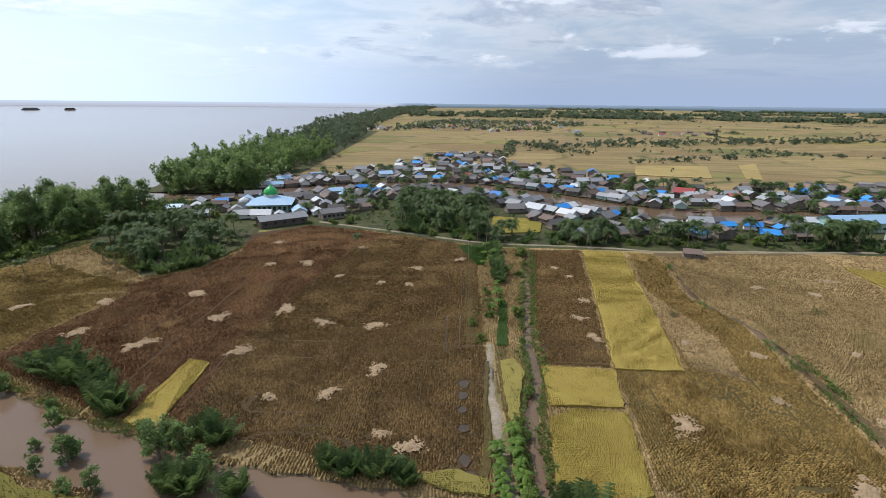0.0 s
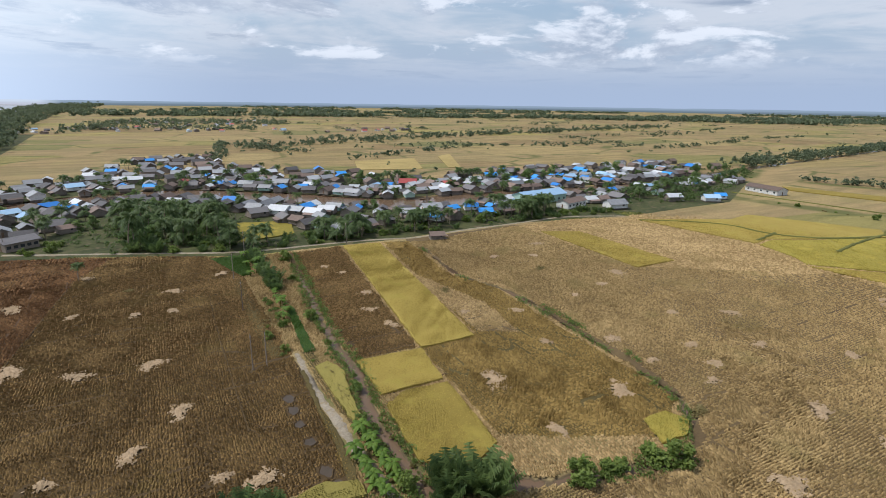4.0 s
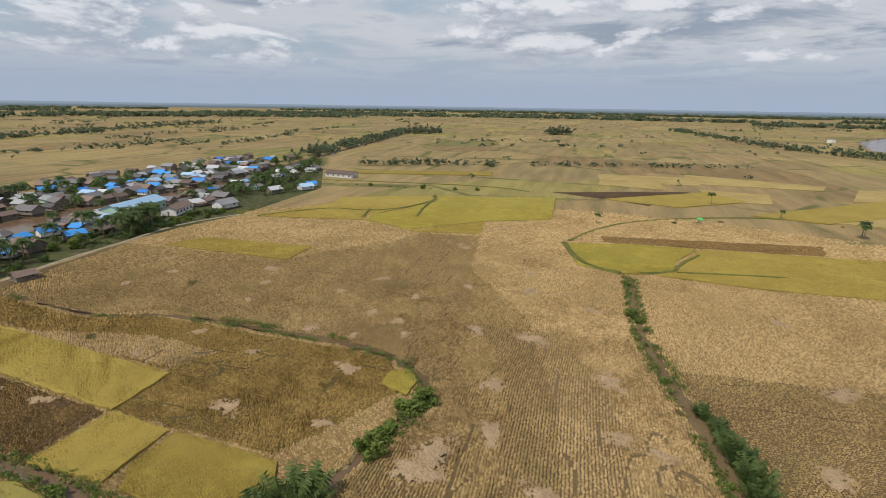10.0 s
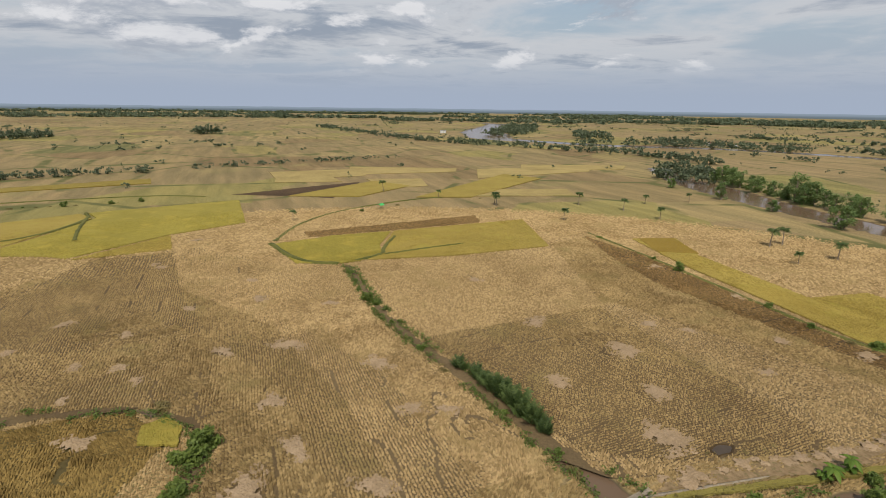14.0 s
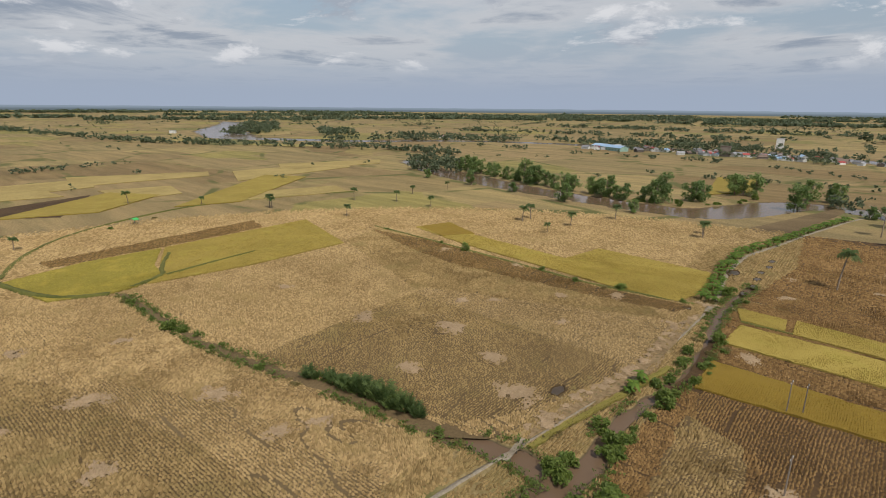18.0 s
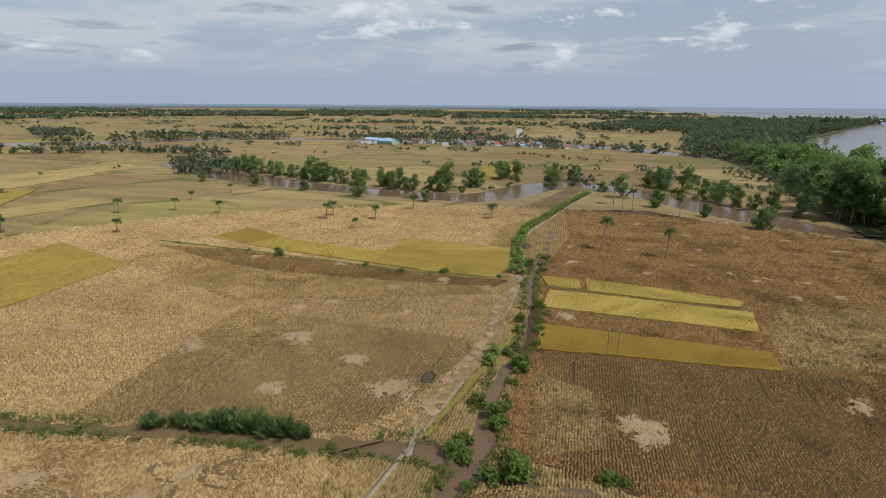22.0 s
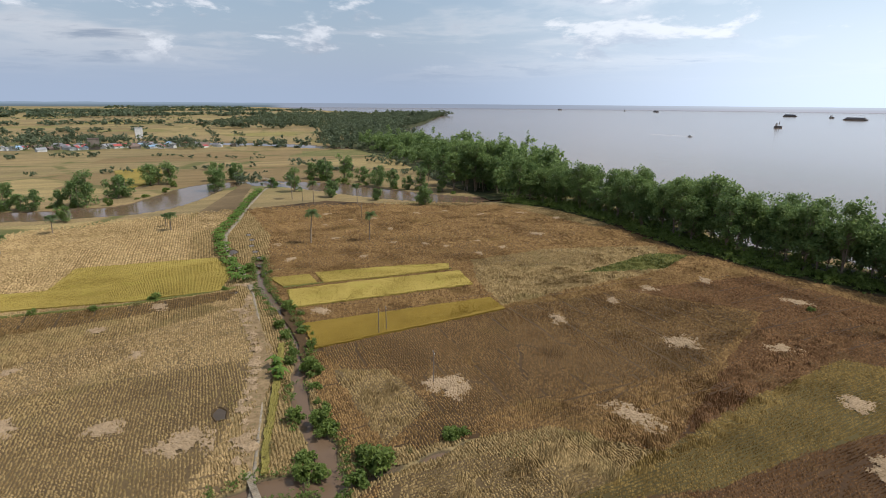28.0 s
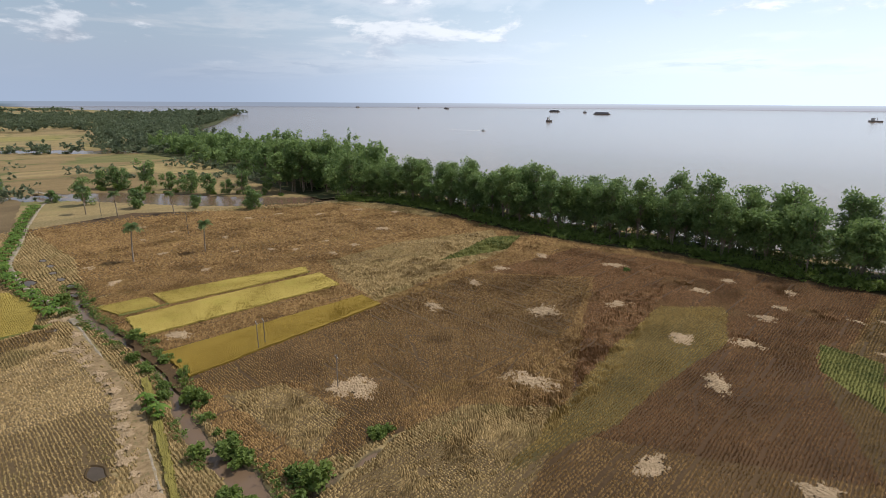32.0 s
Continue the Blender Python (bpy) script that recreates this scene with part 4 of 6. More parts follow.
def banana(seed, height=2.2):
    rng = np.random.default_rng(seed)
    root = thing("banana_plant", "bright green banana plant with torn broad leaves", "banana plant", "banana row")
    v, f = tube([(0, 0, -0.1), (0.03, 0, height * 0.5), (0.05, 0.03, height)], [0.14, 0.12, 0.07], 5)
    quads_object("stem", v, f, M["grass"], root, smooth=True)
    parts = []
    for k in range(8):
        b = 2.4 * k + rng.uniform(-0.4, 0.4)
        verts, faces = [], []
        up, ln = rng.uniform(0.2, 1.3), rng.uniform(1.2, 1.9)
        d = np.array([math.cos(b), math.sin(b), up])
        d /= np.linalg.norm(d)
        s = np.array([-math.sin(b), math.cos(b), 0])
        for i in range(5):
            t = i / 4
            p = np.array([0.05, 0.03, height * 0.95]) + d * ln * t + np.array([0, 0, -0.7 * ln * t ** 2])
            w = 0.34 * (0.3, 0.9, 1.0, 0.8, 0.1)[i]
            verts += [p - s * w - (0, 0, 0.1), p, p + s * w - (0, 0, 0.1)]
        for i in range(4):
            n = 3 * i
            faces += [(n, n + 1, n + 4, n + 3), (n + 1, n + 2, n + 5, n + 4)]
        parts.append((np.array(verts), np.array(faces)))
    v, f = join(parts)
    quads_object("leaves", v, f, M["banana"], root)
    return root


PALM = "slim coconut palm with a ragged drooping crown"
coconuts = Kinds(*[coconut(80 + k, h, PALM, ln) for k, (h, ln) in enumerate(((8, 1.0), (11, 1.8), (5.5, 0.6), (13, 2.2)))], *[coconut(86 + k, h, "thin field palm with a small ragged crown", ln, 18, 2.7) for k, (h, ln) in enumerate(((6.2, 0.5), (10.5, 1.1)))])
nipas = Kinds(*[nipa(90 + k, ln) for k, ln in enumerate((5.2, 4.2, 6.0))])
bananas = Kinds(*[banana(100 + k, h) for k, h in enumerate((1.5, 2.1, 1.1))])


def along(line, step, spread, rng, skip=0.0):
    """Places along a line, step by step, scattered to its sides."""
    p = np.array(line, float)[:, :2]
    seg = np.hypot(*np.diff(p, axis=0).T)
    s = np.r_[0, np.cumsum(seg)]
    for d in np.arange(0, s[-1], step):
        d += rng.uniform(-0.4, 0.4) * step
        if rng.random() < skip:
            continue
        yield np.interp(d, s, p[:, 0]) + rng.uniform(-spread, spread), np.interp(d, s, p[:, 1]) + rng.uniform(-spread, spread)


rng = np.random.default_rng(21)
# the mangrove belt along the shore beside the fields
INNER = chaikin([(-122, -206), (-137, -185), (-141, -150), (-136, -115), (-137, -88), (-142, -64), (-149, -44), (-146, -24), (-145, 0), (-149, 14), (-146, 60), (-142, 110), (-138, 150), (-128, 190)])
for row, (back, step) in enumerate(((9, 5.4), (16, 6.0), (24, 7.0))):
    for i, (x, y) in enumerate(along(INNER - (back, 0), step, 3.6, rng)):
        shore_trees.put(int(rng.integers(4)), x, y, -0.3, rng.uniform(0, 360), rng.uniform(0.74, 1.06) * (0.72 if y > 70 else (0.82 if y < -150 else 0.95)))
# the tall stand at the river's mouth
for k in range(30):
    x, y = rng.uniform(-150, -112), rng.uniform(-292, -232)
    if x + 0.35 * (y + 232) < -116:
        shore_trees.put(int(rng.integers(4)), x, y, -0.3, rng.uniform(0, 360), rng.uniform(0.9, 1.22))
# trees along the southern river
for line, step, k0 in (([(234, -266), (196, -258), (149, -248), (108, -243), (79, -238), (56, -238)], 40, 2), ([(250, -322), (220, -312), (175, -292), (126, -281), (95, -274), (62, -272)], 7, 0),
                       ([(62, -280), (48, -334), (20, -342), (-10, -338)], 9, 0), ([(-46, -330), (-72, -306), (-92, -266), (-110, -244)], 10, 0), ([(-20, -296), (-38, -270), (-58, -238), (-84, -216)], 24, 2), ([(12, -300), (6, -306)], 5, 1)):
    for x, y in along(line, step, 3.0, rng, 0.1):
        round_trees.put(k0 if rng.random() < 0.4 else int(rng.integers(3)), x, y, -0.1, rng.uniform(0, 360), rng.uniform(0.8, 1.4))
for line in ([(225, -314), (126, -280), (62, -270)], [(-44, -326), (-86, -268), (-112, -238)], [(50, -284), (30, -326)]):
    for x, y in along(line, 6, 2.0, rng, 0.3):
        bushes.put(int(rng.integers(3)), x, y, 0, rng.uniform(0, 360), rng.uniform(0.8, 1.7))
# bushes and weeds on the canal banks
for line, step in ((CANAL_SOUTH + (-2.7, 0, 0), 3.0), (CANAL_SOUTH + (2.8, 0, 0), 2.6), ([(144, -129), (112, -127), (83, -124), (57, -121), (39, -119), (12, -122)], 4.5), ([(24, 24), (33, 20), (40, 18), (47, 17), (52, 15)], 2.2), (CANAL_NORTH[:30] + (-1.8, 0, 0), 3.4), (CANAL_EAST[-24:] + (0, 1.2, 0), 4.5),
                   ([(201, -22), (227, -64), (243, -109), (229, -144)], 16), ([(281, 152), (280, 115), (279, 83), (282, 44)], 5), ([(202, 105), (193, 83), (205, 74), (231, 67)], 5), ([(-3, -117), (-22, -117), (-40, -118)], 7), ([(0, -36), (-15, -38), (-28, -41)], 4)):
    for x, y in along(line, step, 1.0, rng, 0.45):
        (bushes if rng.random() < 0.5 else dry_bushes).put(int(rng.integers(3)), x, y, -0.05, rng.uniform(0, 360), 0.4 + 0.9 * rng.random() ** 1.6)
for x, y, s in ((0, -37.5, 1.5), (-15, -38, 1.4), (2.6, -69, 1.2), (7.2, -52, 1.0), (7.5, -42, 1.2), (0.5, -86, 1.1), (45, 18, 1.5), (47, 14.5, 1.4), (44, 16, 1.3), (38, 18, 1.4), (36, 17.5, 1.1), (32, 18, 1.3), (96, -25, 1.1), (99, -24, 0.9), (-118, -48, 0.7)):
    bushes.put(int(rng.integers(3)), x, y, 0, rng.uniform(0, 360), s)
# nipa palms: west pond, canal mouth, the eastern canal
for x, y, s in ((-76, 57, 1.0), (-72, 56, 1.1), (-68, 54, 1.0), (-64, 53, 1.05), (-61, 50, 1.0), (-58, 47, 0.9), (-55, 45, 0.8), (-38, 40, 0.75), (-35, 38.5, 0.7), (-37, 29, 0.7), (-34, 28.5, 0.75), (-28, 28, 0.6), (-17, 34, 0.6), (-14, 33, 0.7), (-10, 33, 0.7), (-6, 31.5, 0.6),
                (15, 26, 0.85), (18, 24, 0.9), (20, 22, 0.8), (13.5, 23, 0.7), (35, -35.4, 0.5), (37, -35, 0.55), (39.5, -35, 0.6), (41.5, -34.8, 0.6), (44, -34.5, 0.6), (46.5, -34, 0.55), (49, -33.6, 0.55), (51.5, -33.2, 0.5), (57, -31.5, 0.4), (32, -35.6, 0.4)):
    nipas.put(int(rng.integers(3)), x, y, -0.2, rng.uniform(0, 360), s * 1.45)
    nipas.put(int(rng.integers(3)), x + rng.uniform(-2, 2), y + rng.uniform(0.3, 1.8) * (1 if y > 0 else -0.4), -0.1, rng.uniform(0, 360), s * 1.05)
for x, y, s in ((-62, 41, 0.40), (-46, 39.5, 0.42), (-43, 38.5, 0.45), (-79, 50, 0.45), (-66, 45, 0.3)):
    round_trees.put(2, x, y, -0.1, rng.uniform(0, 360), s)
for _ in range(34):
    x, y = rng.uniform(2.5, 8.2), rng.uniform(72, 106)
    (dry_bushes if rng.random() < 0.45 else bushes).put(int(rng.integers(3)), x + (y - 72) * 0.05, y, 0, rng.uniform(0, 360), rng.uniform(0.3, 0.75))
for y in np.arange(114, 131, 3.4):
    nipas.put(int(rng.integers(3)), 11.4 + rng.uniform(-1.2, 1.2), y, -0.1, rng.uniform(0, 360), rng.uniform(0.9, 1.2))
for x, y, sc in ((-54, 34, 0.55), (-61, 36, 0.25), (-47, 28, 0.3), (-50, 27, 0.3), (-57, 31, 0.25), (-42, 35, 0.5), (-40, 37, 0.45), (-35, 33.5, 0.5)):
    round_trees.put(int(rng.integers(3)), x, y, -0.4, rng.uniform(0, 360), sc)
for x, y, sc in ((1.5, -34.2, 1.2), (-1.8, -35.2, 1.5), (6.8, -37.5, 1.1), (8.2, -38.2, 1.0), (7.6, -41, 0.8), (3.4, -47, 1.1), (3.6, -49.5, 1.2), (3.2, -52, 1.0), (1.6, -66, 1.2), (5.6, -72, 1.0), (4.2, -76, 0.9), (4.8, -84, 1.0), (4.4, -90, 0.9)):
    bushes.put(int(rng.integers(3)), x, y, -0.1, rng.uniform(0, 360), sc)
# the lone palms in the fields
for x, y, k in ((276, -78, 0), (215, -122, 0), (200, -165, 0), (180, -178, 0), (192, -203, 2), (157, -180, 0), (187, -230, 2), (102, -181, 0), (102, -188, 0), (81, -187, 0), (72, -214, 0), (82, -168, 2), (31, -203, 0), (169, -134, 2), (33, -210, 2),
                (-16, -161, 1), (-37, -158, 1), (-24, -255, 1), (-32, -238, 1), (-52, -229, 1), (208, -17, 2), (246, -102, 2), (213, -122, 2), (-36, 146, 2), (-122, 107, 0), (-125, 120, 0), (-104, 119, 0), (-112, 125, 0)):
    coconuts.put((4, 5, 4)[k], x, y, 0, rng.uniform(0, 360), rng.uniform(0.85, 1.15) * (0.8 if k == 2 else 1.0))
# the banana rows along the paths
for line, step, sp in (([(9, -126), (12.5, -154), (13.5, -186), (7, -209), (-1, -247), (-12, -290)], 1.25, 1.3), ([(11, -126), (14.5, -154), (15.5, -186), (9, -209), (1, -247), (-10, -290)], 2.2, 0.8), ([(9, 44), (9.4, 30)], 1.0, 0.4), ([(6.4, 38), (7, 28)], 1.1, 0.4), ([(9.5, 92), (10.5, 112)], 1.5, 1.0), ([(7, -72), (8, -64)], 1.4, 1.0)):
    for x, y in along(line, step, sp, rng):
        bananas.put(int(rng.integers(3)), x, y, 0, rng.uniform(0, 360), rng.uniform(0.7, 1.15))


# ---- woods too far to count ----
def woods(name, label, places, mat="hazed_leaf", leaf=1.5, per=36, base=0.52):
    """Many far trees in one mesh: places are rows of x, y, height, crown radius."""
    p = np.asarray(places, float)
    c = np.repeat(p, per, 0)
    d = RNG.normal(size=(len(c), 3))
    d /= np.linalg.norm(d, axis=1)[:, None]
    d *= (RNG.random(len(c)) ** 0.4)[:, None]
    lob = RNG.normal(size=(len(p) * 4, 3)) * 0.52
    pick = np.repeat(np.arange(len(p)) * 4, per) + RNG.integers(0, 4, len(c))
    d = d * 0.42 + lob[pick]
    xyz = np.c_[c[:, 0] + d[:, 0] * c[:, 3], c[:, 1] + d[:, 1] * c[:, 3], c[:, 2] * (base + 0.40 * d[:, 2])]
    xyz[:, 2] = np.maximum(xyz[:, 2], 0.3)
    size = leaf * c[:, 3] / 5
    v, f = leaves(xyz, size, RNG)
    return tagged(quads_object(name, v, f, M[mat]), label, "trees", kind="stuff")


def belt(x0, y0, x1, y1, width, count, h, r):
    t = RNG.random(count)
    off = RNG.uniform(-width, width, count)
    L = math.hypot(x1 - x0, y1 - y0)
    nx, ny = -(y1 - y0) / L, (x1 - x0) / L
    hh = h * RNG.uniform(0.65, 1.15, count)
    return np.c_[x0 + (x1 - x0) * t + nx * off, y0 + (y1 - y0) * t + ny * off, hh, r * RNG.uniform(0.7, 1.2, count)]


near = [belt(-146, 258, -152, 480, 27, 260, 20, 5.5), belt(-168, 254, -118, 262, 8, 34, 16, 5), belt(-150, -212, -165, -300, 22, 120, 26, 6.0), belt(-165, -300, -175, -560, 30, 230, 21, 6)]
tagged(woods("shore_woods", "dense green mangrove woods along the shore", np.vstack(near), "leaf", 0.95, 190, 0.5), kind="stuff")
far = []
# northern shore woods and southern shore woods
far.append(belt(-165, 480, -215, 1000, 42, 260, 20, 7))
far.append(belt(-240, 1000, -330, 2400, 60, 260, 20, 10))
far.append(belt(-330, 2400, -380, 4700, 120, 200, 22, 16))
far.append(belt(-175, -560, -190, -760, 60, 160, 18, 7))
far.append(belt(-215, -800, -640, -1900, 60, 420, 18, 10))
far.append(belt(-120, -1000, -420, -2000, 150, 420, 18, 11))
far.append(belt(-600, -1850, -880, -1942, 60, 160, 18, 11))
far.append(belt(-250, -830, -850, -1915, 16, 300, 16, 8))
tagged(woods("shore_woods", "dense dark green mangrove woods along the far shore", np.vstack(far), "hazed_leaf", 1.15, 84, 0.5), kind="stuff")
line = chaikin(INNER, 1)
seg = [belt(*line[i], *line[i + 1], 1.0, max(1, int(np.hypot(*(line[i + 1] - line[i])) * 1.7)), 4.6, 2.9) - (9, 0, 0, 0) for i in range(len(line) - 1)]
under = np.vstack(seg)
under[:, 0] += RNG.uniform(-11, 7, len(under))
hem = np.vstack([belt(*line[i], *line[i + 1], 1.6, max(1, int(np.hypot(*(line[i + 1] - line[i])) * 2.6)), 3.0, 2.4) - (4.0, 0, 0, 0) for i in range(len(line) - 1)])
hem[:, 0] += RNG.uniform(-3.0, 3.6, len(hem))
under = np.vstack([under, hem])
wall = np.vstack([belt(*line[i], *line[i + 1], 1.0, max(1, int(np.hypot(*(line[i + 1] - line[i])) * 1.2)), 15.0, 4.2) - (18, 0, 0, 0) for i in range(len(line) - 1)])
wall[:, 0] += RNG.uniform(-9, 7, len(wall))
woods("mangrove_thicket", "dense middle storey of the mangrove belt", wall, "leaf", 0.62, 190, 0.55)
woods("shore_undergrowth", "dense green undergrowth at the foot of the mangroves", under, "shrub", 0.85, 50, 0.45)
far = []
# hedgerows and groves on the northern and eastern plain
for (x0, y0, x1, y1, w, n, h, r) in ((33, 440, 62, 640, 7, 46, 7, 3.6), (60, 560, 420, 700, 20, 120, 9, 5), (420, 700, 1100, 860, 16, 150, 9, 6), (130, 420, 330, 520, 8, 40, 6, 4), (330, 520, 560, 470, 8, 26, 5, 4), (560, 620, 1000, 640, 8, 26, 5, 4),
                                     (420, 250, 650, 275, 14, 90, 9, 5), (650, 275, 940, 320, 14, 90, 10, 6), (393, 178, 412, 100, 5, 40, 5, 3), (412, 133, 418, 60, 5, 30, 6, 3), (430, 41, 450, -22, 4, 16, 5, 3), (450, -22, 480, -150, 5, 26, 5, 3),
                                     (880, 290, 930, 250, 16, 30, 14, 8), (975, 55, 1005, 20, 16, 30, 14, 8), (700, 200, 760, 20, 6, 16, 5, 4), (640, 120, 700, -60, 6, 14, 5, 4), (1333, -201, 752, -262, 12, 90, 9, 6), (752, -260, 432, -422, 10, 110, 9, 5), (432, -422, 330, -420, 8, 40, 9, 5),
                                     (640, -480, 440, -680, 14, 60, 9, 6), (260, -330, 330, -350, 12, 40, 10, 5), (236, -300, 280, -296, 6, 20, 10, 5), (850, -480, 1300, -780, 40, 120, 12, 9), (700, -560, 900, -700, 30, 60, 10, 8), (430, -700, 640, -640, 14, 60, 9, 6), (100, -720, 420, -720, 12, 90, 10, 6),
                                     (-160, -520, 60, -690, 12, 60, 11, 6), (-60, -450, 60, -520, 6, 12, 4, 3), (-110, -320, -40, -420, 10, 22, 7, 4), (-130, -300, -120, -420, 10, 30, 8, 4), (0, -335, -16, -312, 4, 10, 8, 3.5), (100, -1000, 700, -900, 20, 70, 9, 8), (-100, -1300, 700, -1250, 30, 90, 10, 10)):
    far.append(belt(x0, y0, x1, y1, w, n, h, r))
for k in range(190):
    hx, hy = RNG.uniform(-40, 2000), (RNG.uniform(370, 1900) if k < 90 else RNG.uniform(-1900, -380))
    if near_line(np.array([hx]), np.array([hy]), RIVER_FAR)[0] < 60:
        continue
    hl, ha = RNG.uniform(30, 150), RNG.choice([0.12, 0.12, 1.69]) + RNG.uniform(-0.1, 0.1)
    far.append(belt(hx, hy, hx + hl * math.cos(ha), hy + hl * math.sin(ha), 4, int(hl / 7) + 2, 5.5, 3.4))
# scattered single trees over the plain
n = 900
q = np.c_[RNG.uniform(120, 2600, n), RNG.uniform(-1800, 2400, n), RNG.uniform(2, 7, n), RNG.uniform(1.5, 4, n)]
far.append(q[np.hypot(q[:, 0], q[:, 1]) > 330])
# woods that close the plain
for k in range(46):
    a = math.radians(-112 + 216 * k / 45 + RNG.uniform(-2, 2))
    d = RNG.uniform(1900, 4300)
    cx, cy = d * math.cos(a), d * math.sin(a)
    if cx > coast_x(cy) + 150:
        far.append(belt(cx + 420 * math.sin(a), cy - 420 * math.cos(a), cx - 420 * math.sin(a), cy + 420 * math.cos(a), 90, 90, 13, 22))
allfar = np.vstack(far)
keep = allfar[:, 0] > coast_x(allfar[:, 1]) + 5
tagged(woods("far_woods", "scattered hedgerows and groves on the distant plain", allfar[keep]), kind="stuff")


weeds = []
for ch, side, gap in ((CANAL_SOUTH, 1.0, 0.5), (CANAL_SOUTH, -1.0, 0.5), (CANAL_NORTH, 1.0, 0.4), (CANAL_NORTH, -1.0, 0.4), (STREAM_EAST, 1.0, 0.62), (STREAM_EAST, -1.0, 0.62), (CANAL_EAST, 1.0, 0.42), (CANAL_EAST, -1.0, 0.50), (POND_WEST, 1.0, 0.6)):
    for i in range(len(ch) - 1):
        (ax, ay, aw), (bx, by, bw) = ch[i], ch[i + 1]
        if vnoise(np.array(ax * 1.0), np.array(ay + 300 * side), 9, 2) < gap - 0.12:
            continue
        L = math.hypot(bx - ax, by - ay)
        ox, oy = -(by - ay) / L * side * (aw + 0.7), (bx - ax) / L * side * (aw + 0.7)
        weeds.append(belt(ax + ox, ay + oy, bx + ox, by + oy, 0.6, max(1, int(L * 2.2)), 1.15, 0.9))
woods("bank_weeds", "tangled green weeds along the canal banks", np.vstack(weeds), "shrub", 1.0, 26, 0.45)
DRY = np.vstack([belt(13.2, -41, 9.9, -57.5, 0.4, 50, 0.8, 0.6), belt(9.9, -57.5, 5.6, -81, 0.4, 60, 0.8, 0.6), belt(10.2, 74, 10.4, 46, 0.5, 46, 0.9, 0.7), belt(10.4, 46, 11.0, 30, 0.5, 30, 0.9, 0.7)])
woods("dry_weeds", "dry yellow-green weeds beside the footpath", DRY, "dry", 1.0, 30, 0.45)


# ---- stubble ----
def blocked(x, y):
    """Where no stubble stands: water, paths, straw, village."""
    b = ground_z(x, y) < -0.08
    for line in (PATH_NORTH, PATH_SOUTH, PATH_FAR, ROAD):
        b |= near_line(x, y, line) < 0.35
    strip_poly = [p for p, m in FIELDS if m.name == "straw_litter"][0]
    b |= inside(x, y, strip_poly) & (vnoise(x, y, 1.4, 2) > 0.46)
    for sx, sy, r in SPOTS:
        i = np.flatnonzero((np.abs(x - sx) < r * 1.3) & (np.abs(y - sy) < r * 1.3))
        b[i] |= (x[i] - sx) ** 2 + (y[i] - sy) ** 2 < (r * (0.15 + 0.85 * vnoise(x[i], y[i], 0.8, 2))) ** 2
    b |= (y > np.interp(x, [-140, -110, -92, -79, -75, -62, -41, -15, 8, 56, 71, 92, 150, 176], [152, 140, 112, 122, 160, 180, 174, 163, 152, 149, 143, 147, 151, 138]) - 1.5 * vnoise(x, y, 5, 1)) & (x < 178)
    for px, py, pw, pd in PITS:
        b |= (np.abs(x - px) < pw * 1.25) & (np.abs(y - py) < pd * 1.25)
    b |= x < np.interp(y, INNER[:, 1], INNER[:, 0]) + 1.5
    return b


LODGED = ([(-52, -101), (-49, -82), (-113, -88), (-127, -90), (-119, -114), (-84, -103), (-59, -113)], [(60, -16), (20, -20), (18, -34), (60, -27), (100, -22), (110, 5)], [(-2, -31), (-20, -29), (-44, -34), (-78, -36), (-98, -37), (-113, -35), (-89, -28), (-58, -21), (-37, -19), (-19, -19)],
          [(-2, -66), (-12, -62), (-14, -46), (-4, -40)], [(52, 116), (66, 140), (62, 104), (66, 88), (58, 84)], [(30, 60), (42, 62), (60, 30), (50, 24), (34, 32)], [(26, -2), (60, 2), (110, 30), (100, 44), (60, 14), (28, 14)])


SOIL_TO_TUFT = {M["far_rice"].name: "rice", M["soil_rust"].name: "stubble_rust", M["soil_brown"].name: "stubble_brown", M["soil_red"].name: "stubble_red", M["soil"].name: "stubble", M["soil_mid"].name: "stubble_mid", M["under"].name: "grass", M["soil_olive"].name: "stubble_olive", M["grass"].name: "grass",
                M["rice"].name: "rice", M["rice_green"].name: "rice_green", M["rice_ochre"].name: "rice_ochre", M["lush"].name: "lush", M["verge"].name: "verge", M["litter"].name: "stubble_mid"}
SOFT = {M[k].name for k in ("soil", "soil_brown", "soil_red", "soil_mid", "soil_olive", "soil_rust")}
KINDS = ["stubble", "stubble_brown", "stubble_red", "stubble_mid", "stubble_olive", "grass", "rice", "rice_green", "rice_ochre", "lush", "verge", "stubble_rust"]


def kind_at(x, y):
    """The kind of crop at each place, and the number of its plot."""
    kind, plot = np.where(x < 24, 3, 0), np.zeros(len(x), int)
    wx, wy = x + 1.6 * (vnoise(x, y, 3, 3) - 0.5), y + 1.6 * (vnoise(y, x + 70, 3, 3) - 0.5)
    for k, (poly, mat) in enumerate(FIELDS):
        soft = mat.name in SOFT
        m = inside(wx if soft else x, wy if soft else y, poly)
        kind[m] = KINDS.index(SOIL_TO_TUFT[mat.name])
        plot[m] = k + 1
    return kind, plot


def level_line(x, y, size):
    """About how far each place is from the winding lines where the noise is halfway."""
    n = vnoise(x, y, size, 2)
    gx, gy = (vnoise(x + 0.4, y, size, 2) - n) / 0.4, (vnoise(x, y + 0.4, size, 2) - n) / 0.4
    return np.abs(n - 0.5) / (np.hypot(gx, gy) + 0.004)


def d_edge(x, y):
    """Falls from one to nothing where the tufts thin out into the far plain."""
    return np.clip((240 - np.hypot(x, y)) / 14, 0, 1) * 1.01


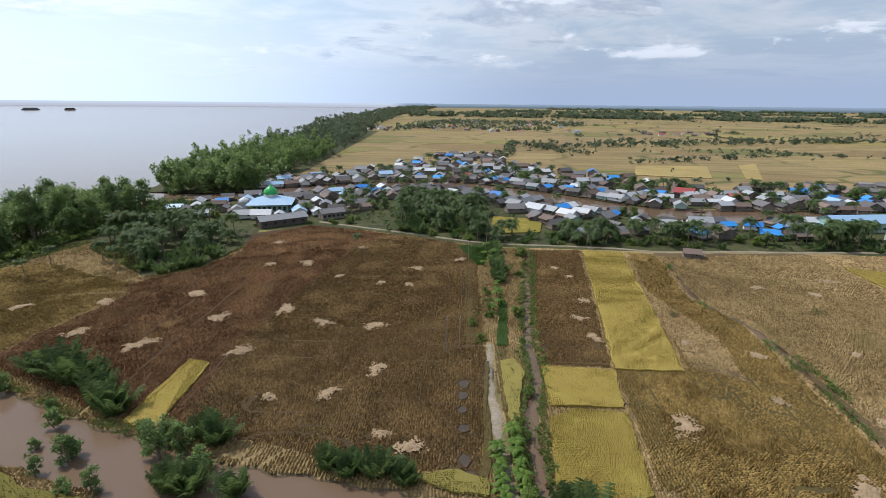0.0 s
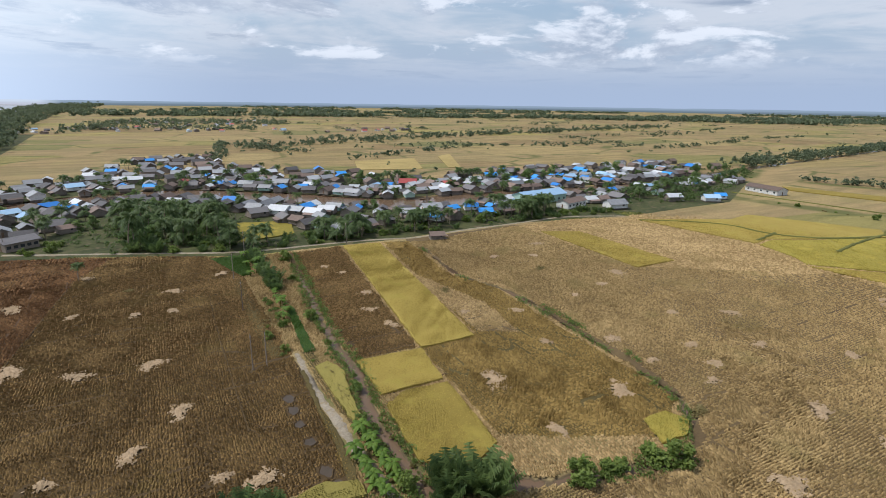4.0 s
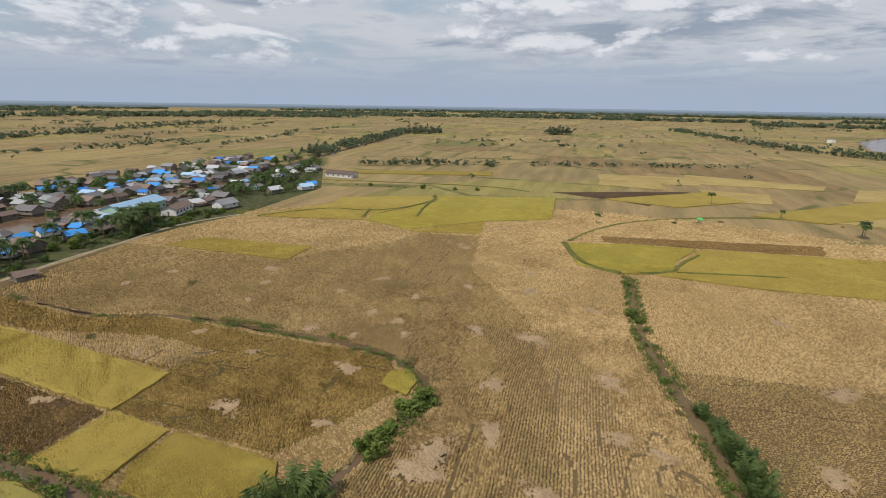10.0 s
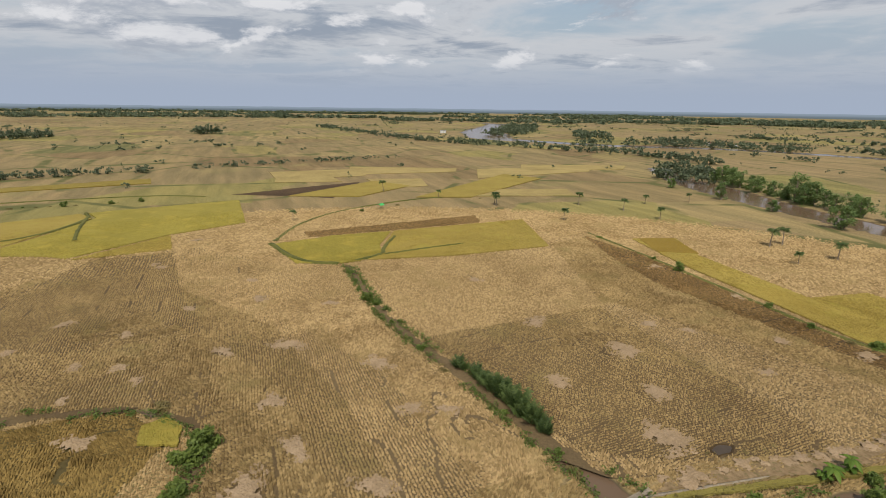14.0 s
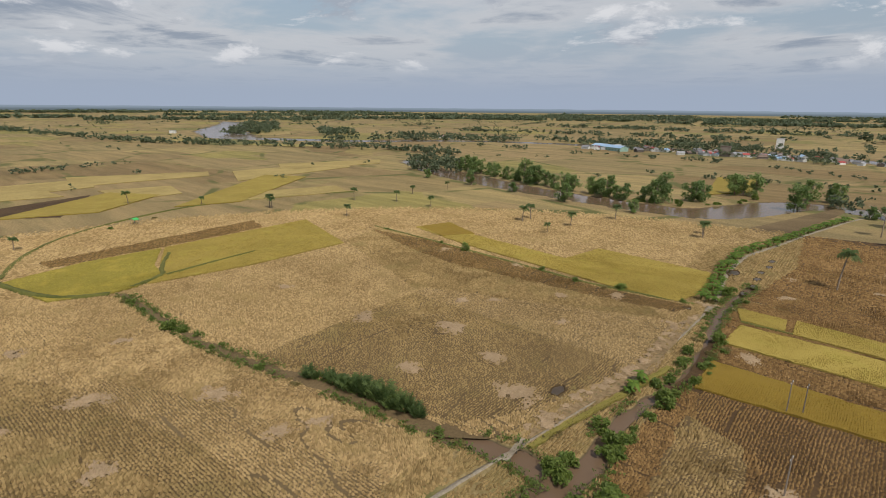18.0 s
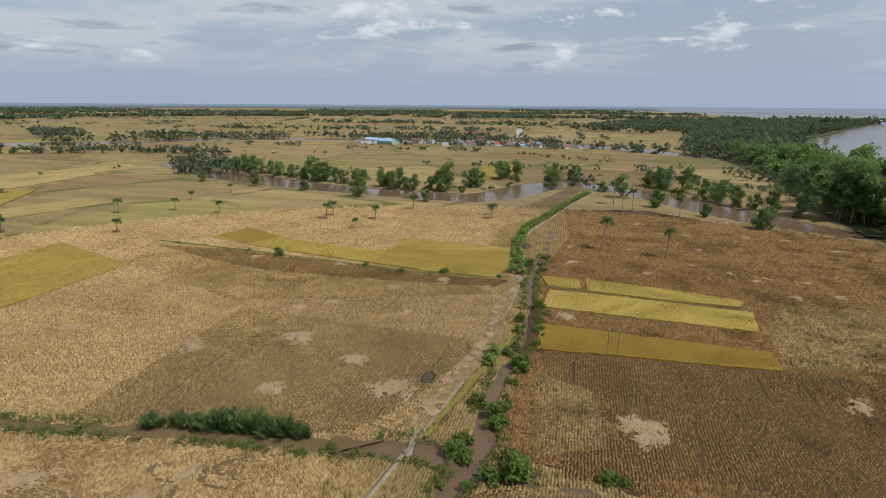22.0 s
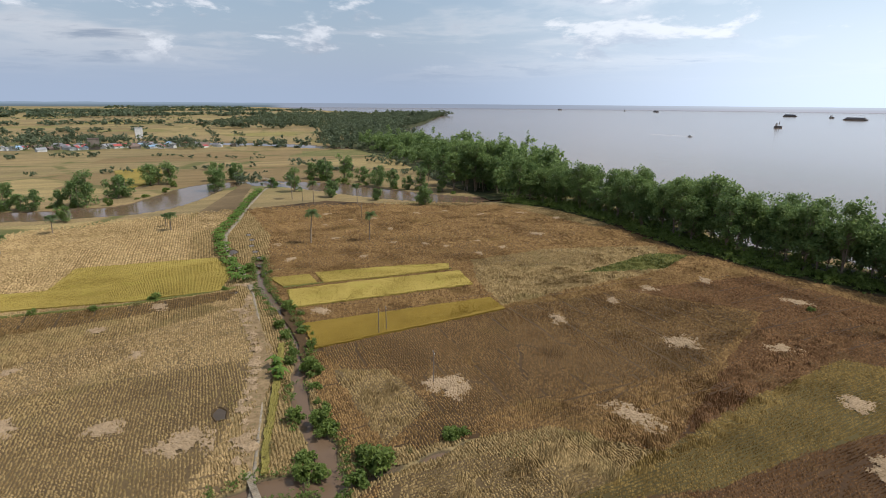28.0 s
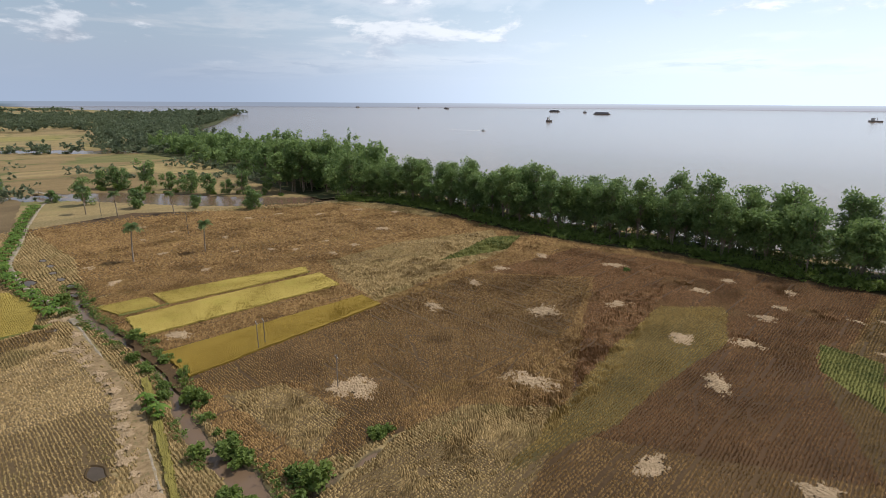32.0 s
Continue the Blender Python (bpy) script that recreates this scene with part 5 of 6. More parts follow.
def tufts(x, y, z, h, a, b, turn, lean, sides):
    """A tent of leaning stalks at each place: base half widths a and b, height h over z."""
    n = len(x)
    ring = np.arange(sides) * 2 * math.pi / sides
    c, sn = np.cos(turn), np.sin(turn)
    verts = np.empty((n, sides + 1, 3), np.float32)
    for k, t in enumerate(ring):
        ex, ey = math.cos(t) * a, math.sin(t) * b
        verts[:, k] = np.c_[x + c * ex - sn * ey, y + sn * ex + c * ey, z]
    verts[:, sides] = np.c_[x + lean[0], y + lean[1], z + h]
    base = (np.arange(n) * (sides + 1))[:, None]
    tris = np.concatenate([base + np.array([k, (k + 1) % sides, sides]) for k in range(sides)])
    return verts.reshape(-1, 3), tris


def make_stubble():
    """The shaggy cover of the fields: tufts of stubble in rows, lodged clumps, trodden lanes and cracks, standing rice."""
    rng = np.random.default_rng(77)
    gather = {k: [] for k in range(len(KINDS))}
    for r0, r1, row, hill, sides in ((0, 84, 0.50, 0.42, 4), (84, 150, 0.54, 0.46, 3), (150, 240, 0.84, 0.74, 3)):
        for crop_rice in (False, True):
            for way in (0, 1):
                rw, hl = (row * 0.72, hill * 0.72) if crop_rice else (row, hill)
                u, v = np.meshgrid(np.arange(-r1, r1, rw), np.arange(-r1, r1, hl), indexing="ij")
                u, v = u.ravel(), v.ravel()
                lane_at = u
                u = u + 1.6 * vnoise(u, v, 26, 2) + rng.uniform(-0.20, 0.20, u.size) * rw
                v = v + rng.uniform(-0.30, 0.30, v.size) * hl
                x, y = (v, u) if way == 0 else (u, v)
                d = np.hypot(x, y)
                m = (d >= r0) & (d < r1) & (x > -152)
                x, y, lane_at, v = x[m], y[m], lane_at[m], v[m]
                kind, plot = kind_at(x, y)
                m = (((kind >= 6) & (kind < 11)) == crop_rice) & ((plot * 7 % 5 < 2) == (way == 1))
                x, y, kind, plot, lane_at, v = x[m], y[m], kind[m], plot[m], lane_at[m], v[m]
                m = ~blocked(x, y) & (d_edge(x, y) > rng.random(len(x)))
                each = rng.random(len(x))
                if not crop_rice and r0 < 150:
                    lane = np.abs((lane_at + 1.2 * vnoise(v, lane_at, 14, 2) + 0.9 * vnoise(v + 50, lane_at, 4, 2) + plot * 2.3) % 7.3 - 3.6) + 0.5 * np.clip(0.50 - vnoise(x + 31, y, 17, 2), 0, 1) * 6
                    crack = level_line(x * (1.0 if way else 0.3), y * (0.3 if way else 1.0), 6.5)
                    m &= ((lane > 0.2) | ((kind != 1) & (kind != 2) & (kind != 11) & (vnoise(x, y - 90, 12, 2) < 0.66))) & ((crack > 0.15) | (vnoise(x, y + 200, 22, 2) < 0.52) | (r0 >= 84))
                x, y, kind, each, plot = x[m], y[m], kind[m], each[m], plot[m]
                wild = np.zeros(len(x), bool)
                for poly in LODGED:
                    wild |= inside(x + 5 * (vnoise(x, y, 8, 2) - 0.5), y + 5 * (vnoise(y, x, 8, 2) - 0.5), poly)
                lump = vnoise(x, y, 1.5, 2)
                wild |= (vnoise(x + 90, y + 40, 15, 3) > 0.75)
                rough = 0.75 + 0.5 * vnoise(x, y, 5, 2)
                g = row / 0.5
                h = 0.14 + (0.12 + 0.22 * each) * rough * (0.6 + 0.4 * g)
                h = np.where(wild, 0.22 + 1.3 * np.clip(lump - 0.42, 0, 0.4) + 0.16 * each, h)
                size = np.where(wild, 1.25, 1.0) * rng.uniform(0.85, 1.2, len(x))
                z = np.zeros(len(x))
                if crop_rice:
                    h, z, size = 0.20 + 0.16 * each + 0.10 * lump, np.full(len(x), 0.34), size * 1.05
                turn = rng.uniform(-0.5, 0.5, len(x)) + (0 if way == 0 else math.pi / 2) + 3 * wild * rng.random(len(x))
                wind = 9 * vnoise(x, y, 9, 2)
                bend = (0.10 + 0.10 * wild) * g
                lean = (bend * np.cos(wind) + rng.uniform(-0.09, 0.09, len(x)), bend * np.sin(wind) + rng.uniform(-0.09, 0.09, len(x)))
                for k in np.unique(kind):
                    q = kind == k
                    gather[k].append(tufts(x[q], y[q], z[q], h[q], hl * (0.74 if r0 < 84 else 1.0) * size[q], rw * (0.50 if r0 < 84 else 0.70) * size[q], turn[q], (lean[0][q], lean[1][q]), sides))
    words = {"stubble": "shaggy pale tan rice stubble in rows", "stubble_brown": "shaggy brown rice stubble in rows", "stubble_red": "shaggy reddish brown rice stubble in rows", "stubble_olive": "olive weedy stubble", "stubble_mid": "shaggy dun rice stubble in rows", "grass": "green weeds and grass",
             "rice": "ripe yellow rice ears", "rice_green": "yellow-green rice ears", "rice_ochre": "ochre rice ears", "lush": "bright green grass blades", "verge": "tall yellow-green grass", "stubble_rust": "shaggy rust-brown rice stubble in rows"}
    for k, got in gather.items():
        if got:
            v, f = join(got)
            tagged(quads_object("stubble" if k < 5 or k == 11 else ("weeds" if k in (5, 9, 10) else "rice_ears"), v, f, M[KINDS[k]]), words[KINDS[k]], "crop", kind="stuff")


make_stubble()


def straw_spot(x, y, r, seed):
    """A threshing place: one crumpled sheet of trampled straw with a lobed, frayed rim that sinks into the stubble."""
    rng = np.random.default_rng(seed)
    step = 0.26 if r > 1.6 else 0.2
    k = int(r * 1.6 / step)
    n = 2 * k + 1
    g = np.arange(-k, k + 1) * step
    gx, gy = np.meshgrid(g, g, indexing="ij")
    px, py = gx + rng.uniform(-0.10, 0.10, gx.shape), gy + rng.uniform(-0.10, 0.10, gx.shape)
    a = np.arctan2(py, px)
    rim = 1.0 + 0.20 * np.sin(2 * a + rng.uniform(0, 6)) + 0.13 * np.sin(3 * a + rng.uniform(0, 6)) + 0.10 * np.sin(5 * a + rng.uniform(0, 6))
    d = np.hypot(px / 1.12, py / 0.90) / (r * rim) + 0.9 * (vnoise(px + seed * 17.3, py + seed * 5.1, 1.2, 3) - 0.5)
    pz = 0.34 - 0.30 * np.clip(d, 0, 2) + 0.20 * rng.random(px.shape) * (d < 1.1)
    use = ((d < 1.02) & ((d < 0.6) | (vnoise(px + seed * 3.3, py + 60, 0.7, 2) > 0.42)))[:-1, :-1]
    idx = np.arange(n * n).reshape(n, n)
    f = np.c_[idx[:-1, :-1][use], idx[1:, :-1][use], idx[1:, 1:][use], idx[:-1, 1:][use]]
    kept, inv = np.unique(np.concatenate([f[:, [0, 1, 2]], f[:, [0, 2, 3]]]), return_inverse=True)
    ob = quads_object("straw_spread", np.c_[px.ravel(), py.ravel(), pz.ravel()][kept], inv.reshape(-1, 3), M["straw"])
    ob.matrix_basis = pose(x, y, 0.02, 0, 0, rng.uniform(0, 360))
    return tagged(ob, "ragged spread of trampled pale straw on the stubble", "straw", "straw spreads")


for k, (x, y, r) in enumerate(SPOTS):
    straw_spot(x, y, r * (1.2 if y < 0 else 1.02), 300 + k)


# ---- dug pits, bunds and loose straw along the path ----
def pit(x, y, w, d, turn):
    """A small dug pond: sloping mud sides and brown water."""
    root = thing("dug_pit", "small dug pond with muddy sides and brown water", "pond", "dug pits")
    k = 14
    rr = np.random.default_rng(int(x * 7 + y * 3) % 9999)
    rim = [(math.cos(2 * math.pi * i / k) * w * rr.uniform(0.7, 1.15), math.sin(2 * math.pi * i / k) * d * rr.uniform(0.9, 1.5)) for i in range(k)]
    v = [(px * 1.3, py * 1.3, 0.02) for px, py in rim] + [(px * 1.12, py * 1.12, 0.22) for px, py in rim] + [(px * 0.9, py * 0.9, 0.05) for px, py in rim]
    f = [(r * k + i, r * k + (i + 1) % k, (r + 1) * k + (i + 1) % k, (r + 1) * k + i) for r in range(2) for i in range(k)]
    mesh_object("rim", v, f, M["soil_brown"], root)
    mesh_object("pool", [(px * 1.0, py * 1.0, 0.085) for px, py in rim], [tuple(range(k))], M["pit_water"], root)
    root.matrix_basis = pose(x, y, 0.02, 0, 0, turn)


for x, y, w, d in PITS:
    pit(x, y, w, d, 0)

def mud_dam(x, y, w, turn):
    """A low hump of mud that parts the ditch into pools."""
    v, f, n, m = [], [], 7, 5
    r = np.random.default_rng(int(y * 10))
    for i in range(n):
        for j in range(m):
            u, q = i / (n - 1) * 2 - 1, j / (m - 1) * 2 - 1
            v.append((u * w, q * 0.55 + r.uniform(-0.08, 0.08), 0.02 - 0.85 * q * q + r.uniform(-0.04, 0.04)))
    f = [(i * m + j, (i + 1) * m + j, (i + 1) * m + j + 1, i * m + j + 1) for i in range(n - 1) for j in range(m - 1)]
    ob = mesh_object("mud_dam", v, f, M["mud"], smooth=True)
    ob.matrix_basis = pose(x, y, -0.1, 0, 0, turn)
    tagged(ob, "low mud dam across the field ditch", "earth dam", "mud dams")


for k in range(15):
    y = 80 + 4.1 * k
    mud_dam(float(np.interp(y, [75, 86, 105, 140], [14.4, 15.6, 18.2, 23.4])), y, 1.5, 8 + 10 * math.sin(k * 2.3))
BUNDS = ([(174, 132, 0.6), (196, 117, 0.8), (203, 105, 0.9), (200, 92, 0.9), (209, 77.5, 0.9), (238, 66, 0.9), (254, 71, 0.7)], [(205, 90, 0.8), (186, 86, 0.7)], [(241, 68, 0.8), (214, 66, 0.9), (196, 63, 0.8)], [(168, -4.5, 1.0), (141, -11, 1.0), (134.5, -23, 0.9)], [(164, -51, 0.7), (147, -41, 0.8), (140.5, -40, 0.8), (136, -29, 0.7)],
         [(140, -40, 0.6), (143, -58, 0.6), (144.5, -72, 0.5)], [(172, -6, 0.9), (199, -17, 0.9), (224, -39, 0.9), (242, -76, 0.9), (248, -103, 0.9), (239, -145, 0.8), (224, -186, 0.7)], [(292, 165, 1.0), (299, 111, 1.0), (302, 46, 0.9), (289, 21, 0.8)], [(144, -129, 0.8), (112, -127, 0.8), (83, -124, 0.8), (57, -121, 0.8), (39, -119, 0.8), (12, -122, 0.8)], [(0, -117, 0.5), (-22, -116.5, 0.5), (-50, -114.5, 0.5)],
         [(17, 51, 0.4), (23, 52.5, 0.4), (30, 52.5, 0.4)], [(-37, 146, 0.22), (-46, 73, 0.22), (-43, 44, 0.22)], [(-5, 118, 0.2), (-6, 93, 0.2), (-6, 51, 0.2)], [(84, -100, 0.2), (68, -76, 0.22), (51, -50, 0.2)])
for k, line in enumerate(BUNDS):
    tagged(strip("field_bund", line, M["grass"] if k < 10 else M["soil_brown"], 0.72 if k < 6 else (0.3 if k < 10 else 0.1), 0.3 if k < 10 else 0.15, 40 + k, 0.12), "low grassy earth bund between the plots", "bund", "field bunds", "structure")
rr = np.random.default_rng(5)
for line, step, wide in (([(16.4, -44), (15, -54), (13.2, -64), (11.4, -78)], 3.4, 1.0), ([(11.4, -80), (11.2, -92), (11.4, -104), (10, -117)], 3.4, 1.2), ([(4, -124), (9, -123.4), (14, -124.5)], 2.2, 0.5)):
    for k, (x, y) in enumerate(along(line, step, wide, rr)):
        straw_spot(x, y, rr.uniform(1.0, 1.9), 900 + k + int(step * 100))
for line, step in ((CANAL_NORTH[:34] + (1.3, 0, 0), 3.0), (CANAL_NORTH[:34] - (1.3, 0, 0), 3.0), ([(18.6, -55), (16.6, -62), (15.4, -68)], 2.4), ([(9.0, 74), (9.2, 57), (9.4, 46), (10, 30)], 1.8)):
    for x, y in along(line, step, 0.3, rr):
        (dry_bushes if rr.random() < 0.6 else bushes).put(int(rr.integers(3)), x, y, 0, rr.uniform(0, 360), rr.uniform(0.3, 0.5))
for x, y, r in ((62, 22, 3.0), (-24, 130, 2.2), (52, 92, 2.6), (88, 96, 3.0)):
    dry_bushes.put(0, x, y, 0, rr.uniform(0, 360), r * 0.5)

# ---- village materials ----
ROOFS = {
    "zinc": roof_material("zinc_roof", (0.115, 0.115, 0.12), (0.31, 0.315, 0.32), 0.6),
    "bright": roof_material("new_zinc_roof", (0.28, 0.29, 0.30), (0.52, 0.53, 0.54), 0.5),
    "rust": roof_material("rusty_roof", (0.085, 0.058, 0.045), (0.21, 0.15, 0.12), 0.8),
    "dark": roof_material("weathered_dark_roof", (0.055, 0.05, 0.05), (0.15, 0.14, 0.14), 0.8),
    "blue": roof_material("blue_roof", (0.02, 0.14, 0.42), (0.05, 0.28, 0.66), 0.5),
    "red": roof_material("red_roof", (0.26, 0.04, 0.035), (0.42, 0.10, 0.08), 0.6),
    "pale_blue": roof_material("pale_blue_roof", (0.20, 0.32, 0.46), (0.32, 0.46, 0.60), 0.5),
    "green": roof_material("green_dome", (0.03, 0.32, 0.07), (0.07, 0.50, 0.12), 0.35),
}
ROOF_WORDS = {"zinc": "grey zinc", "bright": "bright new zinc", "rust": "rusty brown", "dark": "weathered dark", "blue": "blue-painted", "red": "red", "pale_blue": "pale blue", "green": "green"}
WALLS = {
    "timber": two_tone("weathered_timber", (0.10, 0.085, 0.07), (0.24, 0.20, 0.165), 2.0, 0.3, object_random=0.4),
    "white": two_tone("white_boards", (0.42, 0.42, 0.40), (0.70, 0.69, 0.66), 2.0, 0.3, object_random=0.3),
    "mint": two_tone("faded_green_boards", (0.20, 0.32, 0.26), (0.36, 0.48, 0.40), 2.0, 0.3, object_random=0.3),
}
GLASS = two_tone("dark_window", (0.02, 0.022, 0.025), (0.06, 0.065, 0.07), 2.0, 0.5, rough=0.2)
DOOR = two_tone("plank_door", (0.09, 0.06, 0.04), (0.20, 0.13, 0.08), 2.0, 0.5)


def box(x0, x1, y0, y1, z0, z1):
    v = np.array([(x, y, z) for z in (z0, z1) for x, y in ((x0, y0), (x1, y0), (x1, y1), (x0, y1))], float)
    return v, np.array([(0, 3, 2, 1), (4, 5, 6, 7), (0, 1, 5, 4), (1, 2, 6, 5), (2, 3, 7, 6), (3, 0, 4, 7)])


def slab(a, b, c, d, thick):
    """A roof slope: a thin board over the four corners."""
    p = np.array([a, b, c, d], float)
    n = np.cross(p[1] - p[0], p[3] - p[0])
    n /= np.linalg.norm(n)
    v = np.vstack([p, p - n * thick])
    return v, np.array([(0, 1, 2, 3), (7, 6, 5, 4), (0, 4, 5, 1), (1, 5, 6, 2), (2, 6, 7, 3), (3, 7, 4, 0)])


def part(name, geometry, mat, parent, label=""):
    ob = quads_object(name, geometry[0], geometry[1], mat, parent)
    if label:
        ob["label"] = label
    return ob


def gabled(root, w, d, eave, ridge, floor, roof, wall, over=0.5, cx=0.0, cy=0.0, windows=2, doors=True):
    """Walls, two roof slopes, door and windows of one gabled block; the ridge runs along y."""
    hw, hd = w / 2, d / 2
    v = [(cx - hw, cy - hd, floor), (cx + hw, cy - hd, floor), (cx + hw, cy + hd, floor), (cx - hw, cy + hd, floor), (cx - hw, cy - hd, eave), (cx + hw, cy - hd, eave), (cx + hw, cy + hd, eave), (cx - hw, cy + hd, eave), (cx, cy - hd, ridge - 0.08), (cx, cy + hd, ridge - 0.08)]
    me = mesh_object("wall", v, [(0, 1, 5, 8, 4), (2, 3, 7, 9, 6), (1, 2, 6, 5), (3, 0, 4, 7), (0, 3, 2, 1)], wall, root)
    drop = (ridge - eave) / hw * over
    for s in (-1, 1):
        e = (cx + s * (hw + over), eave - drop)
        corners = [(cx, cy - hd - over, ridge), (e[0], cy - hd - over, e[1]), (e[0], cy + hd + over, e[1]), (cx, cy + hd + over, ridge)]
        part("roof_slope", slab(*(corners if s > 0 else corners[::-1]), 0.07), roof, root)
    if doors:
        part("door", box(cx - 0.42, cx + 0.42, cy - hd - 0.05, cy - hd + 0.02, floor, floor + 1.95), DOOR, root)
    for k in range(windows):
        y = cy - hd * 0.5 + k * hd
        s = 1 if k % 2 else -1
        part("window", box(cx + s * hw - 0.04, cx + s * hw + 0.04, y - 0.5, y + 0.5, floor + 0.9, floor + 1.8), GLASS, root)
    return me


def house(roof, wall, w, d, kind):
    """A small timber house on a low platform: kind 0 plain, 1 with a lean-to, 2 with a front porch roof."""
    words = f"small timber house with a {ROOF_WORDS[roof]} gabled roof"
    root = thing("house", words, "house", "village houses")
    floor, eave = 0.7, 2.7
    gabled(root, w, d, eave, eave + w * 0.27, floor, ROOFS[roof], WALLS[wall])
    part("platform", join([box(-w / 2 - 0.3, w / 2 + 0.3, -d / 2 - 1.4, d / 2 + 0.3, floor - 0.16, floor - 0.01), box(-w * 0.46, w * 0.46, -d * 0.46, d * 0.46, -1.3, floor - 0.161)]), WALLS["timber"], root)
    if kind == 1:
        part("lean_to", box(w / 2 + 0.01, w / 2 + 2.0, -d * 0.3, d * 0.4, floor, eave - 0.7), WALLS["timber"], root)
        part("lean_to_roof", slab((w / 2, -d * 0.36, eave - 0.1), (w / 2 + 2.4, -d * 0.36, eave - 0.75), (w / 2 + 2.4, d * 0.46, eave - 0.75), (w / 2, d * 0.46, eave - 0.1), 0.06), ROOFS["rust"], root)
    if kind == 2:
        part("porch_roof", slab((-w * 0.5, -d / 2 - 2.0, eave - 0.8), (w * 0.5, -d / 2 - 2.0, eave - 0.8), (w * 0.5, -d / 2, eave - 0.2), (-w * 0.5, -d / 2, eave - 0.2), 0.06), ROOFS[roof], root)
    return root


HOUSES = []
for k, (roof, wall, w, d) in enumerate((("zinc", "timber", 5.4, 7.5), ("dark", "timber", 5.8, 8.0), ("rust", "timber", 5.2, 7.0), ("zinc", "white", 6.0, 8.5), ("bright", "timber", 5.0, 7.0), ("blue", "timber", 4.8, 6.2),
                                        ("rust", "timber", 6.2, 9.0), ("dark", "timber", 5.0, 6.6), ("zinc", "mint", 5.6, 7.6), ("pale_blue", "white", 5.6, 8.0), ("bright", "white", 6.0, 8.0), ("red", "timber", 5.6, 7.4), ("dark", "timber", 6.4, 8.8), ("blue", "white", 5.2, 6.6))):
    HOUSES.append(house(roof, wall, w, d, k % 3))
houses = Kinds(*HOUSES)
WEIGHTS = np.array([5, 4.5, 4, 3.5, 4, 2.2, 4, 4, 1.6, 1.2, 2.4, 0.5, 3, 1.4])
WEIGHTS /= WEIGHTS.sum()

# ---- landmarks ----
TAKEN = [(-88, 206, 15), (-73, 179, 12), (-56, 192, 8), (166, 190, 17), (168, 170, 9), (312, 158, 14), (77, 143, 6), (23, 186, 16), (117, 170, 6), (118, 185, 6)]


def mosque():
    root = thing("mosque", "village mosque with a blue hipped roof and green dome", "mosque")
    part("wall", box(-8, 8, -7, 7, 0.3, 4.6), WALLS["mint"], root)
    for a in range(4):
        turn = Matrix.Rotation(a * math.pi / 2, 3, "Z")
        hx, hy = (10, 9) if a % 2 == 0 else (9, 10)
        c = [(-hx, -hy, 4.3), (hx, -hy, 4.3), (2.6, -2.6, 7.0), (-2.6, -2.6, 7.0)]
        part("roof_slope", slab(*[turn @ Vector(q) for q in c], 0.1), ROOFS["pale_blue"], root)
    part("drum", join([tube([(0, 0, 6.8), (0, 0, 8.0)], [3.1, 3.1], 16)]), WALLS["white"], root)
    prof = [(3.0, 7.7), (3.2, 8.4), (3.0, 9.3), (2.5, 10.1), (1.6, 10.9), (0.7, 11.5), (0.1, 12.4)]
    v, f = tube([(0, 0, z) for _, z in prof], [r for r, _ in prof], 20)
    dome = quads_object("dome", v, f, ROOFS["green"], root, smooth=True)
    part("finial", box(-0.08, 0.08, -0.08, 0.08, 12.3, 13.4), ROOFS["bright"], dome)
    for k in range(7):
        x = -6.6 + k * 2.2
        part("window", box(x - 0.6, x + 0.6, -7.06, -6.98, 1.4, 3.2), GLASS, root)
    for k in range(5):
        y = -5 + k * 2.5
        part("window", box(7.98, 8.06, y - 0.6, y + 0.6, 1.4, 3.2), GLASS, root)
    part("door", box(-9, -7.98, -1, 1, 0.3, 2.6), DOOR, root)
    root.matrix_basis = pose(-88, 207, 0, 0, 0, 12)
    d = thing("small_dome_house", "small building with a white zinc dome", "building")
    part("wall", box(-2.2, 2.2, -2.2, 2.2, 0, 3.2), WALLS["white"], d)
    v, f = tube([(0, 0, 3.2), (0, 0, 4.0), (0, 0, 4.8), (0, 0, 5.2)], [2.5, 2.3, 1.3, 0.1], 14)
    quads_object("dome", v, f, ROOFS["bright"], d, smooth=True)
    d.matrix_basis = pose(-103, 212, 0)


def long_shed(name, label, x, y, turn, w, d, roof, wall, eave=3.2, bays=5):
    root = thing(name, label, "building")
    gabled(root, w, d, eave, eave + w * 0.2, 0.1, ROOFS[roof], WALLS[wall], 0.6, windows=0)
    for k in range(bays):
        yy = -d / 2 + (k + 0.5) * d / bays
        for s in (-1, 1):
            part("window", box(s * w / 2 - 0.05, s * w / 2 + 0.05, yy - 0.6, yy + 0.6, 1.1, 2.1), GLASS, root)
    root.matrix_basis = pose(x, y, 0, 0, 0, turn)
    return root


mosque()
long_shed("long_shed", "long grey zinc-roofed shed at the field edge", -74, 180, -52, 7, 19, "zinc", "timber")
long_shed("long_shed", "short grey zinc-roofed shed by the palms", -57, 194, -55, 6, 10, "dark", "timber")
long_shed("warehouse", "large pale blue-roofed warehouse on the river bank", 164, 190, -82, 11, 30, "pale_blue", "mint", 4.2, 8)
long_shed("long_house", "low red-brown roofed long house beside the warehouse", 170, 172, -75, 7, 16, "rust", "white")
long_shed("long_house", "isolated long house with a brown roof in the fields", 310, 155, -10, 8, 22, "rust", "white")
houses.put(2, 77, 143.5, 0, 75, 0.75)
houses.put(5, 117, 171, 0, 70, 1.0)
houses.put(13, 118, 185, 0, 70, 0.95)
houses.put(8, 44, 176, 0, 20)
houses.put(0, 48, 168, 0, 15)
